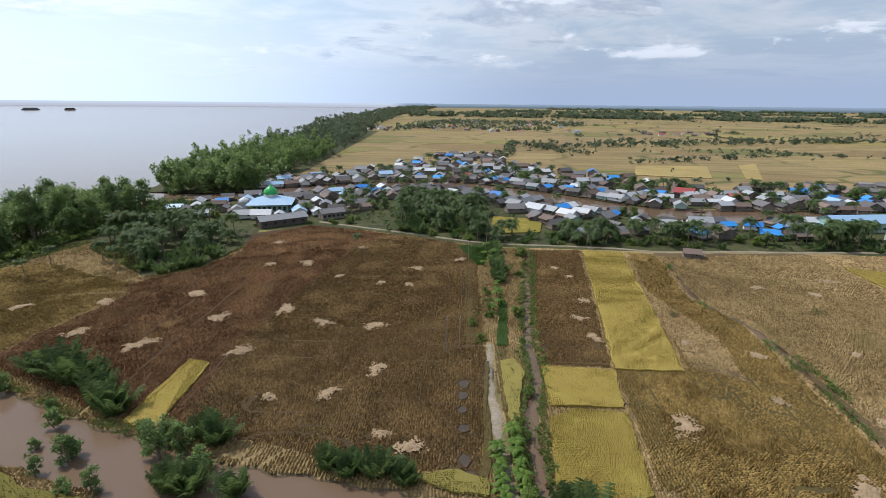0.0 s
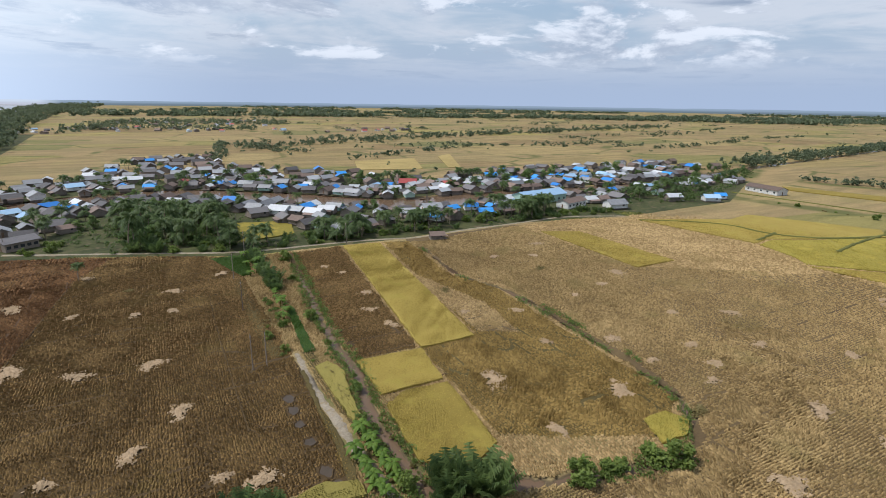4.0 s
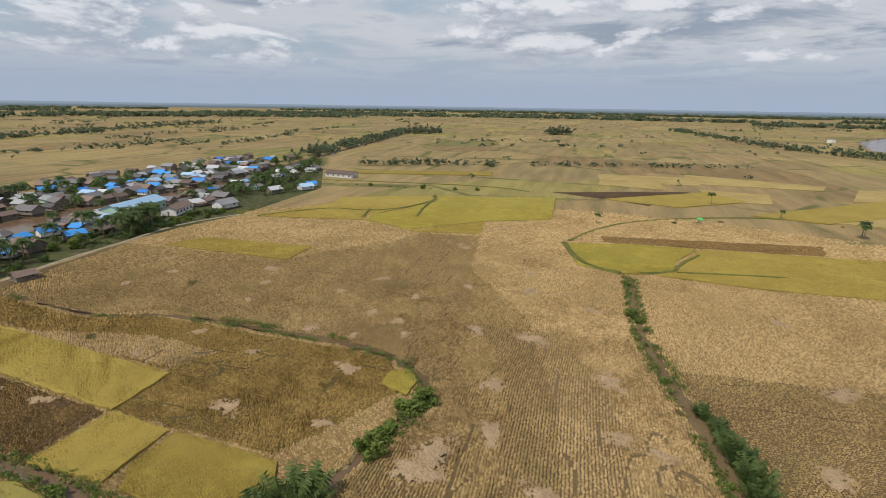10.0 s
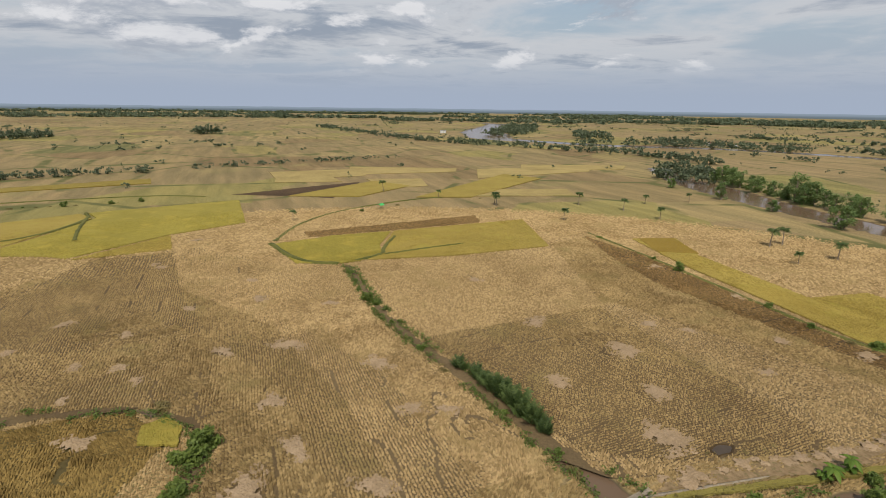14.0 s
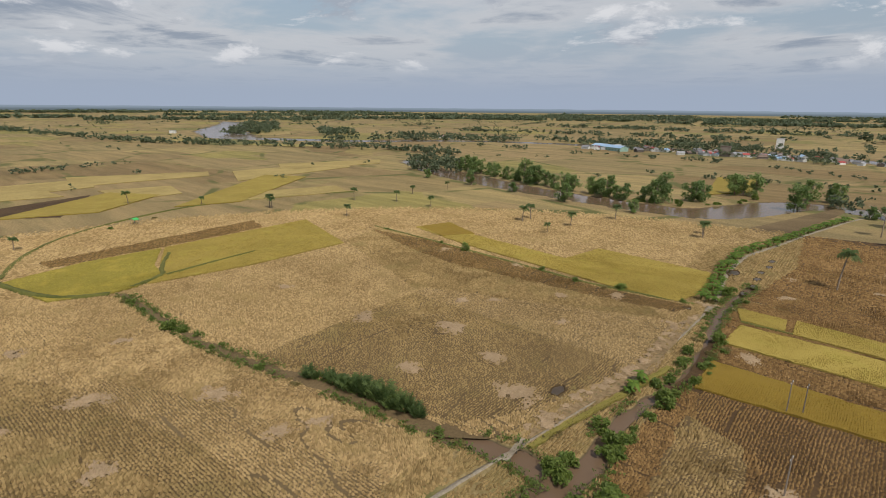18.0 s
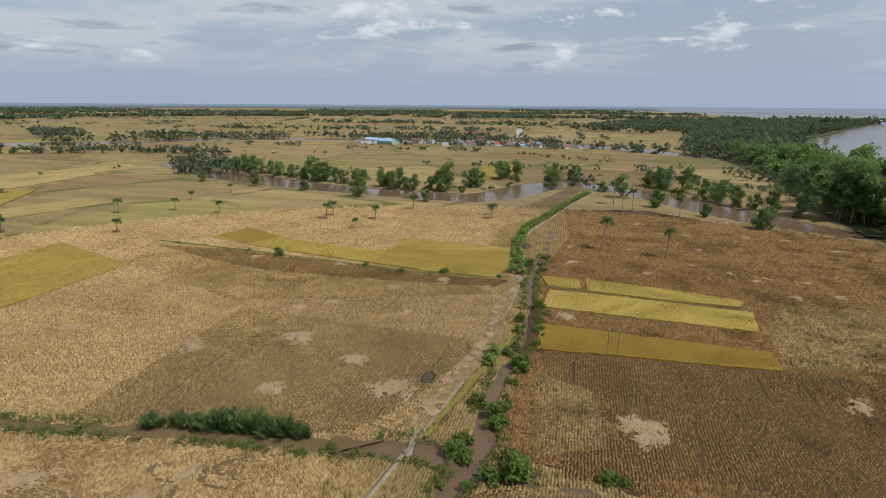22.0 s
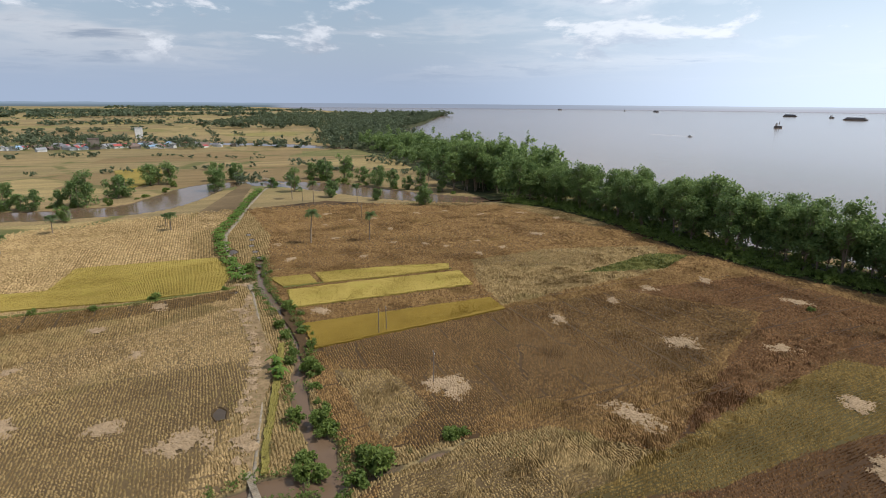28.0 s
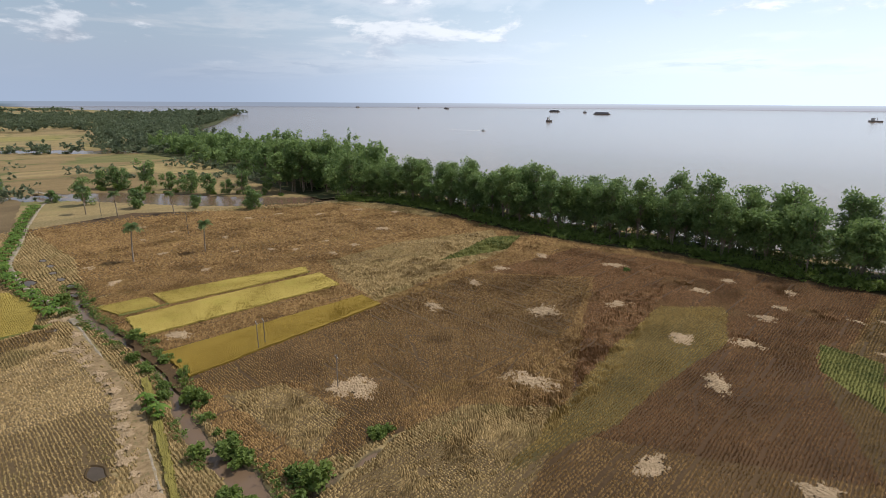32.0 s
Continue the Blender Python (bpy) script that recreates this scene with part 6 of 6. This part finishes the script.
houses.put(3, 186, 158, 0, 80, 1.15)
houses.put(4, 232, 160, 0, 70, 1.1)
houses.put(9, 250, 150, 0, 60, 1.0)
houses.put(13, 262, 153, 0, 60, 0.9)
houses.put(11, 121, 262, 0, 60, 1.3)

# ---- the houses in rows along both banks ----
vr = np.random.default_rng(8)


def river_rows():
    c = RIVER_NORTH
    p = c[:, :2]
    seg = np.hypot(*np.diff(p, axis=0).T)
    s = np.r_[0, np.cumsum(seg)]
    spots = []
    for side, offs in ((-1, (9.5, 18.5, 27, 35)), (1, (1.5, 10.5, 19.5, 28.5, 37))):
        for row, off in enumerate(offs):
            for d in np.arange(0, s[-1], 8.4):
                d += vr.uniform(-1.4, 1.4)
                x, y = np.interp(d, s, p[:, 0]), np.interp(d, s, p[:, 1])
                hw = np.interp(d, s, c[:, 2])
                x2, y2 = np.interp(d + 2, s, p[:, 0]), np.interp(d + 2, s, p[:, 1])
                L = math.hypot(x2 - x, y2 - y) + 1e-9
                tx, ty = (x2 - x) / L, (y2 - y) / L
                q = hw + off + vr.uniform(-1.5, 1.5)
                hx, hy = x - ty * side * q, y + tx * side * q
                if not -118 < hx < 345:
                    continue
                thin = 0.12
                if side < 0:
                    if row == 3 and not -110 < hx < -30:
                        continue
                    if row >= 2:
                        thin = 0.45
                    if -28 < hx < 18 and row >= 2:
                        continue
                    if hx > 225:
                        thin += 0.25
                if side > 0:
                    if row >= 3:
                        thin = 0.5
                    if hx > 230 and row > 1:
                        thin = 0.7
                if vr.random() < thin:
                    continue
                if any((hx - a) ** 2 + (hy - b) ** 2 < r * r for a, b, r in TAKEN):
                    continue
                spots.append((hx, hy, math.degrees(math.atan2(ty, tx))))
    return spots


HOUSE_SPOTS = []
for hx, hy, along_angle in river_rows():
    if any((hx - a) ** 2 + (hy - b) ** 2 < 36 for a, b in HOUSE_SPOTS):
        continue
    if len(HOUSE_SPOTS) >= 325:
        break
    HOUSE_SPOTS.append((hx, hy))
    turn = along_angle + (0 if vr.random() < 0.6 else 90) + vr.uniform(-9, 9) + 180 * vr.integers(2)
    houses.put(int(vr.choice(14, p=WEIGHTS)), hx, hy, 0 if ground_z(hx, hy) > -0.2 else -0.1, turn, vr.uniform(0.8, 1.08))


# the close cluster round the mosque
lane = [(-132, 196), (-102, 186), (-84, 190), (-60, 200), (-44, 212), (-48, 246), (-66, 258), (-108, 244), (-128, 226)]
for _ in range(400):
    hx, hy = vr.uniform(-132, -44), vr.uniform(186, 258)
    if len(HOUSE_SPOTS) >= 362:
        break
    if not inside(np.array([hx]), np.array([hy]), lane)[0] or ground_z(hx, hy) < -0.1 or any((hx - a) ** 2 + (hy - b) ** 2 < 52 for a, b in HOUSE_SPOTS) or any((hx - a) ** 2 + (hy - b) ** 2 < (q - 1) ** 2 for a, b, q in TAKEN):
        continue
    HOUSE_SPOTS.append((hx, hy))
    houses.put(int(vr.choice(14, p=WEIGHTS)), hx, hy, 0, 15 + 90 * vr.integers(4) + vr.uniform(-12, 12), vr.uniform(0.75, 1.0))


# loose houses behind the field road, and the deep quarter north of the river
near_side = [(20, 226), (36, 180), (60, 170), (104, 170), (112, 186), (104, 200), (70, 214), (40, 240)]
for _ in range(500):
    hx, hy = vr.uniform(20, 112), vr.uniform(168, 240)
    if len(HOUSE_SPOTS) >= 384:
        break
    if inside(np.array([hx]), np.array([hy]), near_side)[0] and ground_z(hx, hy) > -0.1 and all((hx - a) ** 2 + (hy - b) ** 2 > 60 for a, b in HOUSE_SPOTS) and all((hx - a) ** 2 + (hy - b) ** 2 > (q - 2) ** 2 for a, b, q in TAKEN):
        HOUSE_SPOTS.append((hx, hy))
        houses.put(int(vr.choice(14, p=WEIGHTS)), hx, hy, 0, 20 + 90 * vr.integers(4) + vr.uniform(-14, 14), vr.uniform(0.8, 1.0))


def far_house(roof, wall, w, d):
    root = thing("far_house", f"distant house with a {ROOF_WORDS[roof]} roof", "house", "far houses")
    gabled(root, w, d, 3.2, 3.2 + w * 0.28, 0.0, ROOFS[roof], WALLS[wall], 0.5, windows=0, doors=False)
    return root


back_houses = Kinds(*[far_house(roof, wall, w, d) for roof, wall, w, d in (("zinc", "timber", 6, 8), ("dark", "timber", 6.4, 8.6), ("rust", "timber", 6, 8), ("blue", "timber", 5.6, 7.4), ("dark", "timber", 5.6, 9), ("zinc", "white", 6, 8), ("bright", "timber", 5.6, 7.6))])
back_side = [(-104, 300), (-80, 345), (-52, 395), (-20, 482), (28, 488), (40, 410), (62, 366), (96, 345), (122, 310), (150, 286), (200, 304), (310, 300), (400, 296), (400, 246), (300, 236), (190, 232), (100, 262), (60, 285), (20, 305), (-10, 326), (-70, 310)]
built = 0
for _ in range(1500):
    hx, hy = vr.uniform(-104, 400), vr.uniform(232, 488)
    if built >= 165:
        break
    if inside(np.array([hx]), np.array([hy]), back_side)[0] and ground_z(hx, hy) > -0.1 and all((hx - a) ** 2 + (hy - b) ** 2 > 72 for a, b in HOUSE_SPOTS) and all((hx - a) ** 2 + (hy - b) ** 2 > q * q for a, b, q in TAKEN):
        HOUSE_SPOTS.append((hx, hy))
        back_houses.put(int(vr.choice([0, 0, 1, 1, 2, 2, 3, 4, 5, 6])), hx, hy, 0, 90 * vr.integers(4) + vr.uniform(-20, 20), vr.uniform(0.85, 1.1))
        built += 1


# ---- palms and trees of the village ----
def clear_of_houses(x, y, r=4.0):
    return all((x - a) ** 2 + (y - b) ** 2 > r * r for a, b in HOUSE_SPOTS) and all((x - a) ** 2 + (y - b) ** 2 > (q * 0.8) ** 2 for a, b, q in TAKEN) and ground_z(x, y) > -0.2


def plant(kinds, poly, count, pick, lo, hi, r=3.6):
    xs, ys = [q[0] for q in poly], [q[1] for q in poly]
    done = tries = 0
    while done < count and tries < count * 12:
        tries += 1
        x, y = vr.uniform(min(xs), max(xs)), vr.uniform(min(ys), max(ys))
        if inside(np.array([x]), np.array([y]), poly)[0] and clear_of_houses(x, y, r):
            kinds.put(int(vr.choice(pick)), x, y, -0.1, vr.uniform(0, 360), vr.uniform(lo, hi))
            done += 1


plant(coconuts, [(-30, 176), (-8, 168), (8, 158), (14, 170), (12, 205), (6, 232), (-28, 238), (-34, 210)], 46, [0, 2, 0, 1], 0.8, 1.15)
plant(nipas, [(-26, 172), (8, 157), (12, 172), (10, 205), (-24, 214)], 26, [0, 1, 2], 0.7, 1.1)
plant(coconuts, [(12, 157), (60, 155), (112, 158), (112, 176), (66, 182), (36, 172), (14, 168)], 36, [0, 2, 0], 0.7, 1.05)
plant(nipas, [(12, 156), (60, 155), (90, 154), (110, 160), (60, 170), (36, 168), (14, 167)], 16, [0, 1, 2], 0.55, 0.85)
plant(coconuts, [(120, 157), (150, 158), (156, 172), (150, 182), (126, 184)], 18, [0, 2, 0], 0.8, 1.05)
plant(nipas, [(120, 156), (180, 150), (184, 160), (150, 166)], 12, [0, 1], 0.7, 0.9)
plant(coconuts, [(-128, 150), (-92, 113), (-80, 118), (-76, 140), (-84, 166), (-108, 178), (-126, 176)], 60, [0, 2, 0, 1], 0.7, 1.0, 2.2)
plant(nipas, [(-112, 138), (-90, 111), (-80, 118), (-78, 134), (-90, 150)], 26, [0, 1, 2], 0.8, 1.1, 2.2)
plant(nipas, [(-140, 168), (-124, 176), (-118, 205), (-136, 214), (-146, 190)], 26, [0, 2], 0.9, 1.3)
plant(coconuts, [(-100, 300), (-60, 330), (10, 330), (80, 290), (110, 270), (140, 262), (240, 250), (320, 246), (330, 262), (150, 285), (60, 330), (-20, 350), (-100, 330)], 32, [0, 2, 0], 0.7, 1.05)
plant(round_trees, [(20, 305), (120, 262), (200, 250), (330, 250), (330, 262), (200, 268), (120, 285), (20, 330)], 12, [0, 1, 2], 0.6, 1.0)
plant(coconuts, [(190, 178), (240, 166), (300, 178), (350, 196), (350, 210), (260, 200), (196, 198)], 22, [0, 2, 0], 0.75, 1.05)
plant(round_trees, [(200, 170), (330, 190), (420, 225), (420, 250), (330, 240), (250, 195)], 16, [0, 2], 0.5, 0.9)
plant(round_trees, [(-20, 180), (10, 162), (12, 200), (-18, 215)], 10, [0, 2], 0.5, 0.75)
plant(bushes, [(-30, 172), (10, 156), (110, 156), (180, 150), (180, 176), (110, 178), (36, 172), (-24, 200)], 46, [0, 1, 2], 0.8, 1.6, 3.0)
plant(bushes, [(-110, 170), (-60, 178), (-40, 186), (-46, 200), (-60, 206), (-110, 190)], 12, [0, 1, 2], 0.8, 1.4)
plant(round_trees, [(-100, 190), (-40, 200), (-30, 235), (20, 240), (100, 195), (190, 190), (190, 230), (100, 245), (20, 310), (-60, 310), (-100, 270)], 26, [0, 2], 0.4, 0.7, 3.4)
plant(coconuts, [(-100, 190), (-40, 200), (-30, 235), (20, 240), (100, 195), (190, 190), (190, 240), (100, 260), (20, 320), (-60, 320), (-100, 270)], 42, [0, 2], 0.65, 0.95, 3.4)
plant(coconuts, [(-80, 330), (-50, 392), (-18, 478), (28, 480), (40, 410), (95, 340), (150, 284), (300, 292), (300, 250), (100, 266), (0, 330)], 26, [0, 2], 0.65, 0.95, 3.4)
plant(bananas, [(8, 152), (14, 150), (12, 128), (6, 128)], 14, [0, 1], 1.0, 1.4, 1.0)
for x, y, s in ((11.5, 150, 0.9), (12, 146, 1.0), (11, 142, 0.95), (11.5, 138, 0.8), (12, 134, 0.8), (10.5, 147, 0.8)):
    nipas.put(0, x, y, -0.1, vr.uniform(0, 360), s)


def greenery(poly, count, h, r):
    xs, ys = [q[0] for q in poly], [q[1] for q in poly]
    out = []
    for _ in range(count * 8):
        if len(out) == count:
            break
        x, y = vr.uniform(min(xs), max(xs)), vr.uniform(min(ys), max(ys))
        if inside(np.array([x]), np.array([y]), poly)[0] and clear_of_houses(x, y, 4.2):
            out.append((x, y, h * vr.uniform(0.6, 1.2), r * vr.uniform(0.7, 1.2)))
    return np.array(out)


# the thick low growth between and behind the houses
GROWTH = [greenery([(-32, 174), (-8, 166), (8, 156), (13, 170), (12, 206), (6, 234), (-28, 238), (-34, 210)], 130, 4.2, 2.6), greenery([(12, 156), (60, 154), (112, 156), (180, 146), (184, 164), (112, 178), (66, 182), (36, 170), (14, 167)], 80, 3.2, 2.0),
          greenery([(-128, 150), (-92, 112), (-80, 119), (-76, 140), (-84, 166), (-108, 178), (-126, 176)], 50, 2.2, 2.0), greenery([(-144, 160), (-124, 172), (-116, 206), (-150, 214)], 70, 6, 3),
          greenery([(-100, 305), (-40, 330), (10, 322), (90, 285), (140, 262), (240, 250), (330, 246), (330, 258), (150, 282), (60, 328), (-20, 348), (-100, 335)], 150, 4.5, 2.8), greenery([(190, 160), (240, 152), (300, 172), (400, 215), (420, 250), (330, 262), (260, 236), (196, 240)], 200, 5, 3), greenery([(-110, 186), (190, 186), (190, 250), (60, 300), (-110, 310)], 170, 3.6, 2.0)]
woods("village_growth", "thick green growth of palms and shrubs around the houses", np.vstack(GROWTH), "palm", 0.95, 60, 0.42)


# ---- far villages ----
far_houses = Kinds(far_house("zinc", "white", 8, 11), far_house("bright", "white", 9, 12), far_house("dark", "timber", 8, 10), far_house("rust", "timber", 9, 12), far_house("pale_blue", "white", 8, 14), far_house("red", "white", 8, 11))
for cx, cy, sx, sy, n in ((150, -640, 130, 30, 74), (30, -625, 60, 22, 14), (-30, 1000, 150, 90, 34), (60, 1250, 180, 160, 40), (300, 900, 120, 60, 16), (500, -655, 120, 14, 10)):
    for _ in range(n):
        x, y = cx + vr.uniform(-sx, sx), cy + vr.uniform(-sy, sy)
        if ground_z(x, y) > -0.3:
            far_houses.put(int(vr.choice([0, 0, 1, 2, 2, 3, 3, 4, 5])), x, y, 0, vr.uniform(0, 360), vr.uniform(0.6, 0.9))
long_shed("school_block", "long turquoise-roofed school block at the far village", 238, -612, 62, 12, 34, "pale_blue", "mint", 4.5, 6)
long_shed("school_block", "long turquoise-roofed school block at the far village", 262, -630, 62, 11, 28, "pale_blue", "mint", 4.5, 6)
tower = thing("white_tower_house", "tall plain white bird-house tower above the village", "building")
part("wall", box(-6, 6, -5, 5, 0, 17), WALLS["white"], tower)
part("roof", box(-6.4, 6.4, -5.4, 5.4, 17, 17.5), ROOFS["zinc"], tower)
part("window", box(-1, 1, -5.06, -4.97, 11, 13), GLASS, tower)
tower.matrix_basis = pose(92, -800, 0, 0, 0, 10) @ Matrix.Diagonal((0.75, 0.75, 0.8, 1))
block = thing("dark_block_house", "tall dark brown boarded building", "building")
part("wall", box(-5, 5, -4, 4, 0, 11), WALLS["timber"], block)
part("roof", box(-5.4, 5.4, -4.4, 4.4, 11, 11.4), ROOFS["rust"], block)
block.matrix_basis = pose(118, -625, 0, 0, 0, 8)
w2 = thing("white_house", "lone white house by the far river", "house")
part("wall", box(-9, 9, -6, 6, 0, 10), WALLS["white"], w2)
part("roof", box(-9.5, 9.5, -6.5, 6.5, 10, 10.6), ROOFS["zinc"], w2)
w2.matrix_basis = pose(960, -395, 0, 0, 0, 30) @ Matrix.Diagonal((0.55, 0.55, 0.5, 1))
far = []
for (x0, y0, x1, y1, w, n, h, r) in ((20, -600, 300, -650, 10, 50, 9, 4.5), (60, -680, 320, -690, 14, 70, 12, 5.5), (140, -760, 240, -770, 12, 40, 13, 6), (-100, 1040, 160, 960, 40, 90, 10, 5), (-60, 1300, 260, 1200, 120, 160, 10, 7), (-110, 900, -60, 1300, 20, 50, 11, 6), (400, -640, 620, -560, 10, 50, 10, 5)):
    far.append(belt(x0, y0, x1, y1, w, n, h, r))
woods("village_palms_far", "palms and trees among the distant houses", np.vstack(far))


# ---- poles, bridges, boats, hut ----
def pole(x, y, h=8.0, twin=False):
    root = thing("utility_pole", "thin grey utility pole with a crossarm", "pole", "utility poles")
    v, f = tube([(0, 0, -0.3), (0, 0, h)], [0.11, 0.08], 6)
    quads_object("post", v, f, WALLS["timber"], root)
    part("crossarm", box(-0.7, 0.7, -0.05, 0.05, h - 0.6, h - 0.48), WALLS["timber"], root)
    for s in (-0.55, 0.0, 0.55):
        part("insulator", box(s - 0.04, s + 0.04, -0.04, 0.04, h - 0.479, h - 0.3), WALLS["white"], root)
    root.matrix_basis = pose(x, y, 0, 0, 0, 80)


for x, y, h in ((-15, -77.5, 6.5), (-17.2, -79, 6.0), (-18, -54, 6.5), (-42, -186, 8), (-28, -247, 8), (1, 102, 8), (-2, 71, 7.5), (0.6, 71, 7.5), (9, 150, 9), (44, 151, 8), (2.5, 128, 8), (11, 180, 9), (-60, 190, 8)):
    pole(x, y, h)


def plank_bridge(name, label, x, y, turn, length, width, z=0.25, rails=False):
    root = thing(name, label, "bridge")
    n = max(6, int(length / 0.35))
    for k in range(n):
        yy = -length / 2 + (k + 0.5) * length / n
        part("plank", box(-width / 2, width / 2, yy - length / n * 0.45, yy + length / n * 0.45, z, z + 0.06), M["path"], root)
    for s in (-1, 1):
        part("beam", box(s * width * 0.35 - 0.07, s * width * 0.35 + 0.07, -length / 2, length / 2, z - 0.18, z - 0.001), WALLS["timber"], root)
        for yy in (-length * 0.32, 0, length * 0.32):
            part("post", box(s * width * 0.4 - 0.07, s * width * 0.4 + 0.07, yy - 0.07, yy + 0.07, -1.4, (z + 1.0) if rails else z - 0.18), WALLS["timber"], root)
        if rails:
            part("rail", box(s * width * 0.4 - 0.04, s * width * 0.4 + 0.04, -length / 2, length / 2, z + 0.95, z + 1.05), WALLS["timber"], root)
    root.matrix_basis = pose(x, y, 0, 0, 0, turn)


plank_bridge("footbridge", "narrow pale plank footbridge over the canal", 14.9, -38.6, 8, 6.5, 0.9)
plank_bridge("footbridge", "short pale slab bridge on the footpath", 8, -120.5, 0, 5.0, 1.3, 0.2)
plank_bridge("river_bridge", "grey timber footbridge with rails over the river", -22, -318, 14, 32, 2.0, 1.3, True)


def boat(x, y, turn, scale=1.0):
    root = thing("longboat", "slim dark wooden longboat moored on the river", "boat", "longboats")
    k = 9
    v, f = [], []
    for i in range(k):
        t = i / (k - 1) * 2 - 1
        w = 0.55 * (1 - abs(t) ** 2.2) + 0.03
        v += [(t * 3.6, -w, 0.45 + 0.25 * t * t), (t * 3.6, -w * 0.5, 0.0), (t * 3.6, w * 0.5, 0.0), (t * 3.6, w, 0.45 + 0.25 * t * t)]
    for i in range(k - 1):
        for j in range(3):
            f.append((4 * i + j, 4 * i + j + 1, 4 * i + j + 5, 4 * i + j + 4))
    quads_object("hull", v, f, DOOR, root, smooth=True)
    for t in (-1.6, 0.2, 1.7):
        part("thwart", box(t - 0.12, t + 0.12, -0.45, 0.45, 0.32, 0.36), WALLS["timber"], root)
    root.matrix_basis = pose(x, y, -0.48, 0, 0, turn) @ Matrix.Diagonal((scale, scale, scale, 1))


c = RIVER_NORTH
for i in range(10, len(c) - 22, 2):
    for s in (-1, 1):
        if vr.random() < 0.55 and -118 < c[i, 0] < 330:
            d = c[i + 1, :2] - c[i, :2]
            d /= np.hypot(*d)
            q = c[i, 2] - vr.uniform(4.0, 6.0) if c[i, 2] > 7 else c[i, 2] - 3.0
            boat(c[i, 0] - d[1] * s * q, c[i, 1] + d[0] * s * q, math.degrees(math.atan2(d[1], d[0])) + vr.uniform(-15, 15), vr.uniform(0.8, 1.2))


def fish_trap():
    root = thing("stake_weir", "grey row of wooden stakes standing across the river", "stakes")
    for k in range(26):
        t = k / 25
        x, y = 103 + 14 * t, 205 + 22 * t + 2 * math.sin(t * 9)
        part("stake", box(x - 0.07, x + 0.07, y - 0.07, y + 0.07, -1.3, 1.6 + vr.uniform(-0.3, 0.5)), WALLS["timber"], root)


fish_trap()


def barge(x, y, turn, length, cargo):
    root = thing("barge" if cargo else "ship", "dark cargo barge anchored far out at sea" if cargo else "small far ship under way on the sea", "ship", "anchored ships")
    w = length * 0.22
    v = [(-length / 2, -w / 2, -1), (length / 2, -w / 2, -1), (length / 2, w / 2, -1), (-length / 2, w / 2, -1), (-length * 0.52, -w / 2, 4), (length * 0.53, -w / 2, 4), (length * 0.53, w / 2, 4), (-length * 0.52, w / 2, 4)]
    part("hull", (np.array(v, float), box(0, 1, 0, 1, 0, 1)[1]), WALLS["timber"], root)
    if cargo:
        v2 = [(-length * 0.46, -w * 0.45, 4.01), (length * 0.46, -w * 0.45, 4.01), (length * 0.46, w * 0.45, 4.01), (-length * 0.46, w * 0.45, 4.01), (-length * 0.4, -w * 0.2, 10), (length * 0.4, -w * 0.2, 10), (length * 0.4, w * 0.2, 10), (-length * 0.4, w * 0.2, 10)]
        part("cargo", (np.array(v2, float), box(0, 1, 0, 1, 0, 1)[1]), ROOFS["dark"], root)
    else:
        part("deckhouse", box(-length * 0.35, -length * 0.1, -w * 0.35, w * 0.35, 4.01, 11), WALLS["white"], root)
        part("mast", box(length * 0.1, length * 0.1 + 0.8, -0.4, 0.4, 4.01, 14), WALLS["timber"], root)
    root.matrix_basis = pose(x, y, -0.3, 0, 0, turn)


for x, y, turn, ln, cargo in ((-2463, -3313, 30, 70, True), (-2642, -2827, 40, 60, False), (-2628, -2537, 60, 110, True), (-2690, -2600, 60, 60, False), (-2374, -1517, 100, 75, True), (-2300, -1300, 90, 26, False), (-2076, -1093, 100, 95, True), (-1179, -769, 80, 26, False), (-1934, -168, 60, 50, False),
                              (-1900, 2250, 60, 90, True), (-1760, 2300, 60, 60, True), (-2000, 2150, 50, 40, False)):
    barge(x, y, turn, ln * 0.7, cargo)
wake = quads_object("boat_wake", [(-700, -600, -0.36), (-705, -592, -0.36), (-690, -660, -0.36), (-684, -664, -0.36)], [(0, 1, 2, 3)], WALLS["white"])
tagged(wake, "white foam wake behind a speedboat", "wake", kind="structure")
speed = thing("speedboat", "small white speedboat crossing the sea", "boat")
part("hull", box(-4, 4, -1.2, 1.2, -0.2, 1.2), WALLS["white"], speed)
part("cabin", box(-1.5, 1, -0.9, 0.9, 1.201, 2.4), WALLS["white"], speed)
speed.matrix_basis = pose(-700, -592, -0.4, 0, 0, 80)
hut = thing("field_hut", "small field shelter with a green tarpaulin roof", "hut")
for sx in (-1, 1):
    for sy in (-1, 1):
        part("post", box(sx * 1.3 - 0.06, sx * 1.3 + 0.06, sy * 1.0 - 0.06, sy * 1.0 + 0.06, -0.1, 2.0), WALLS["timber"], hut)
    part("roof_slope", slab(*([(0, -1.3, 2.7), (1.7, -1.3, 1.95), (1.7, 1.3, 1.95), (0, 1.3, 2.7)] if sx > 0 else [(0, 1.3, 2.7), (-1.7, 1.3, 1.95), (-1.7, -1.3, 1.95), (0, -1.3, 2.7)]), 0.05), ROOFS["green"], hut)
hut.matrix_basis = pose(224, -62, 0, 0, 0, 20)

for kinds in (shore_trees, round_trees, bushes, dry_bushes, coconuts, nipas, bananas, houses, back_houses, far_houses):
    kinds.tidy()
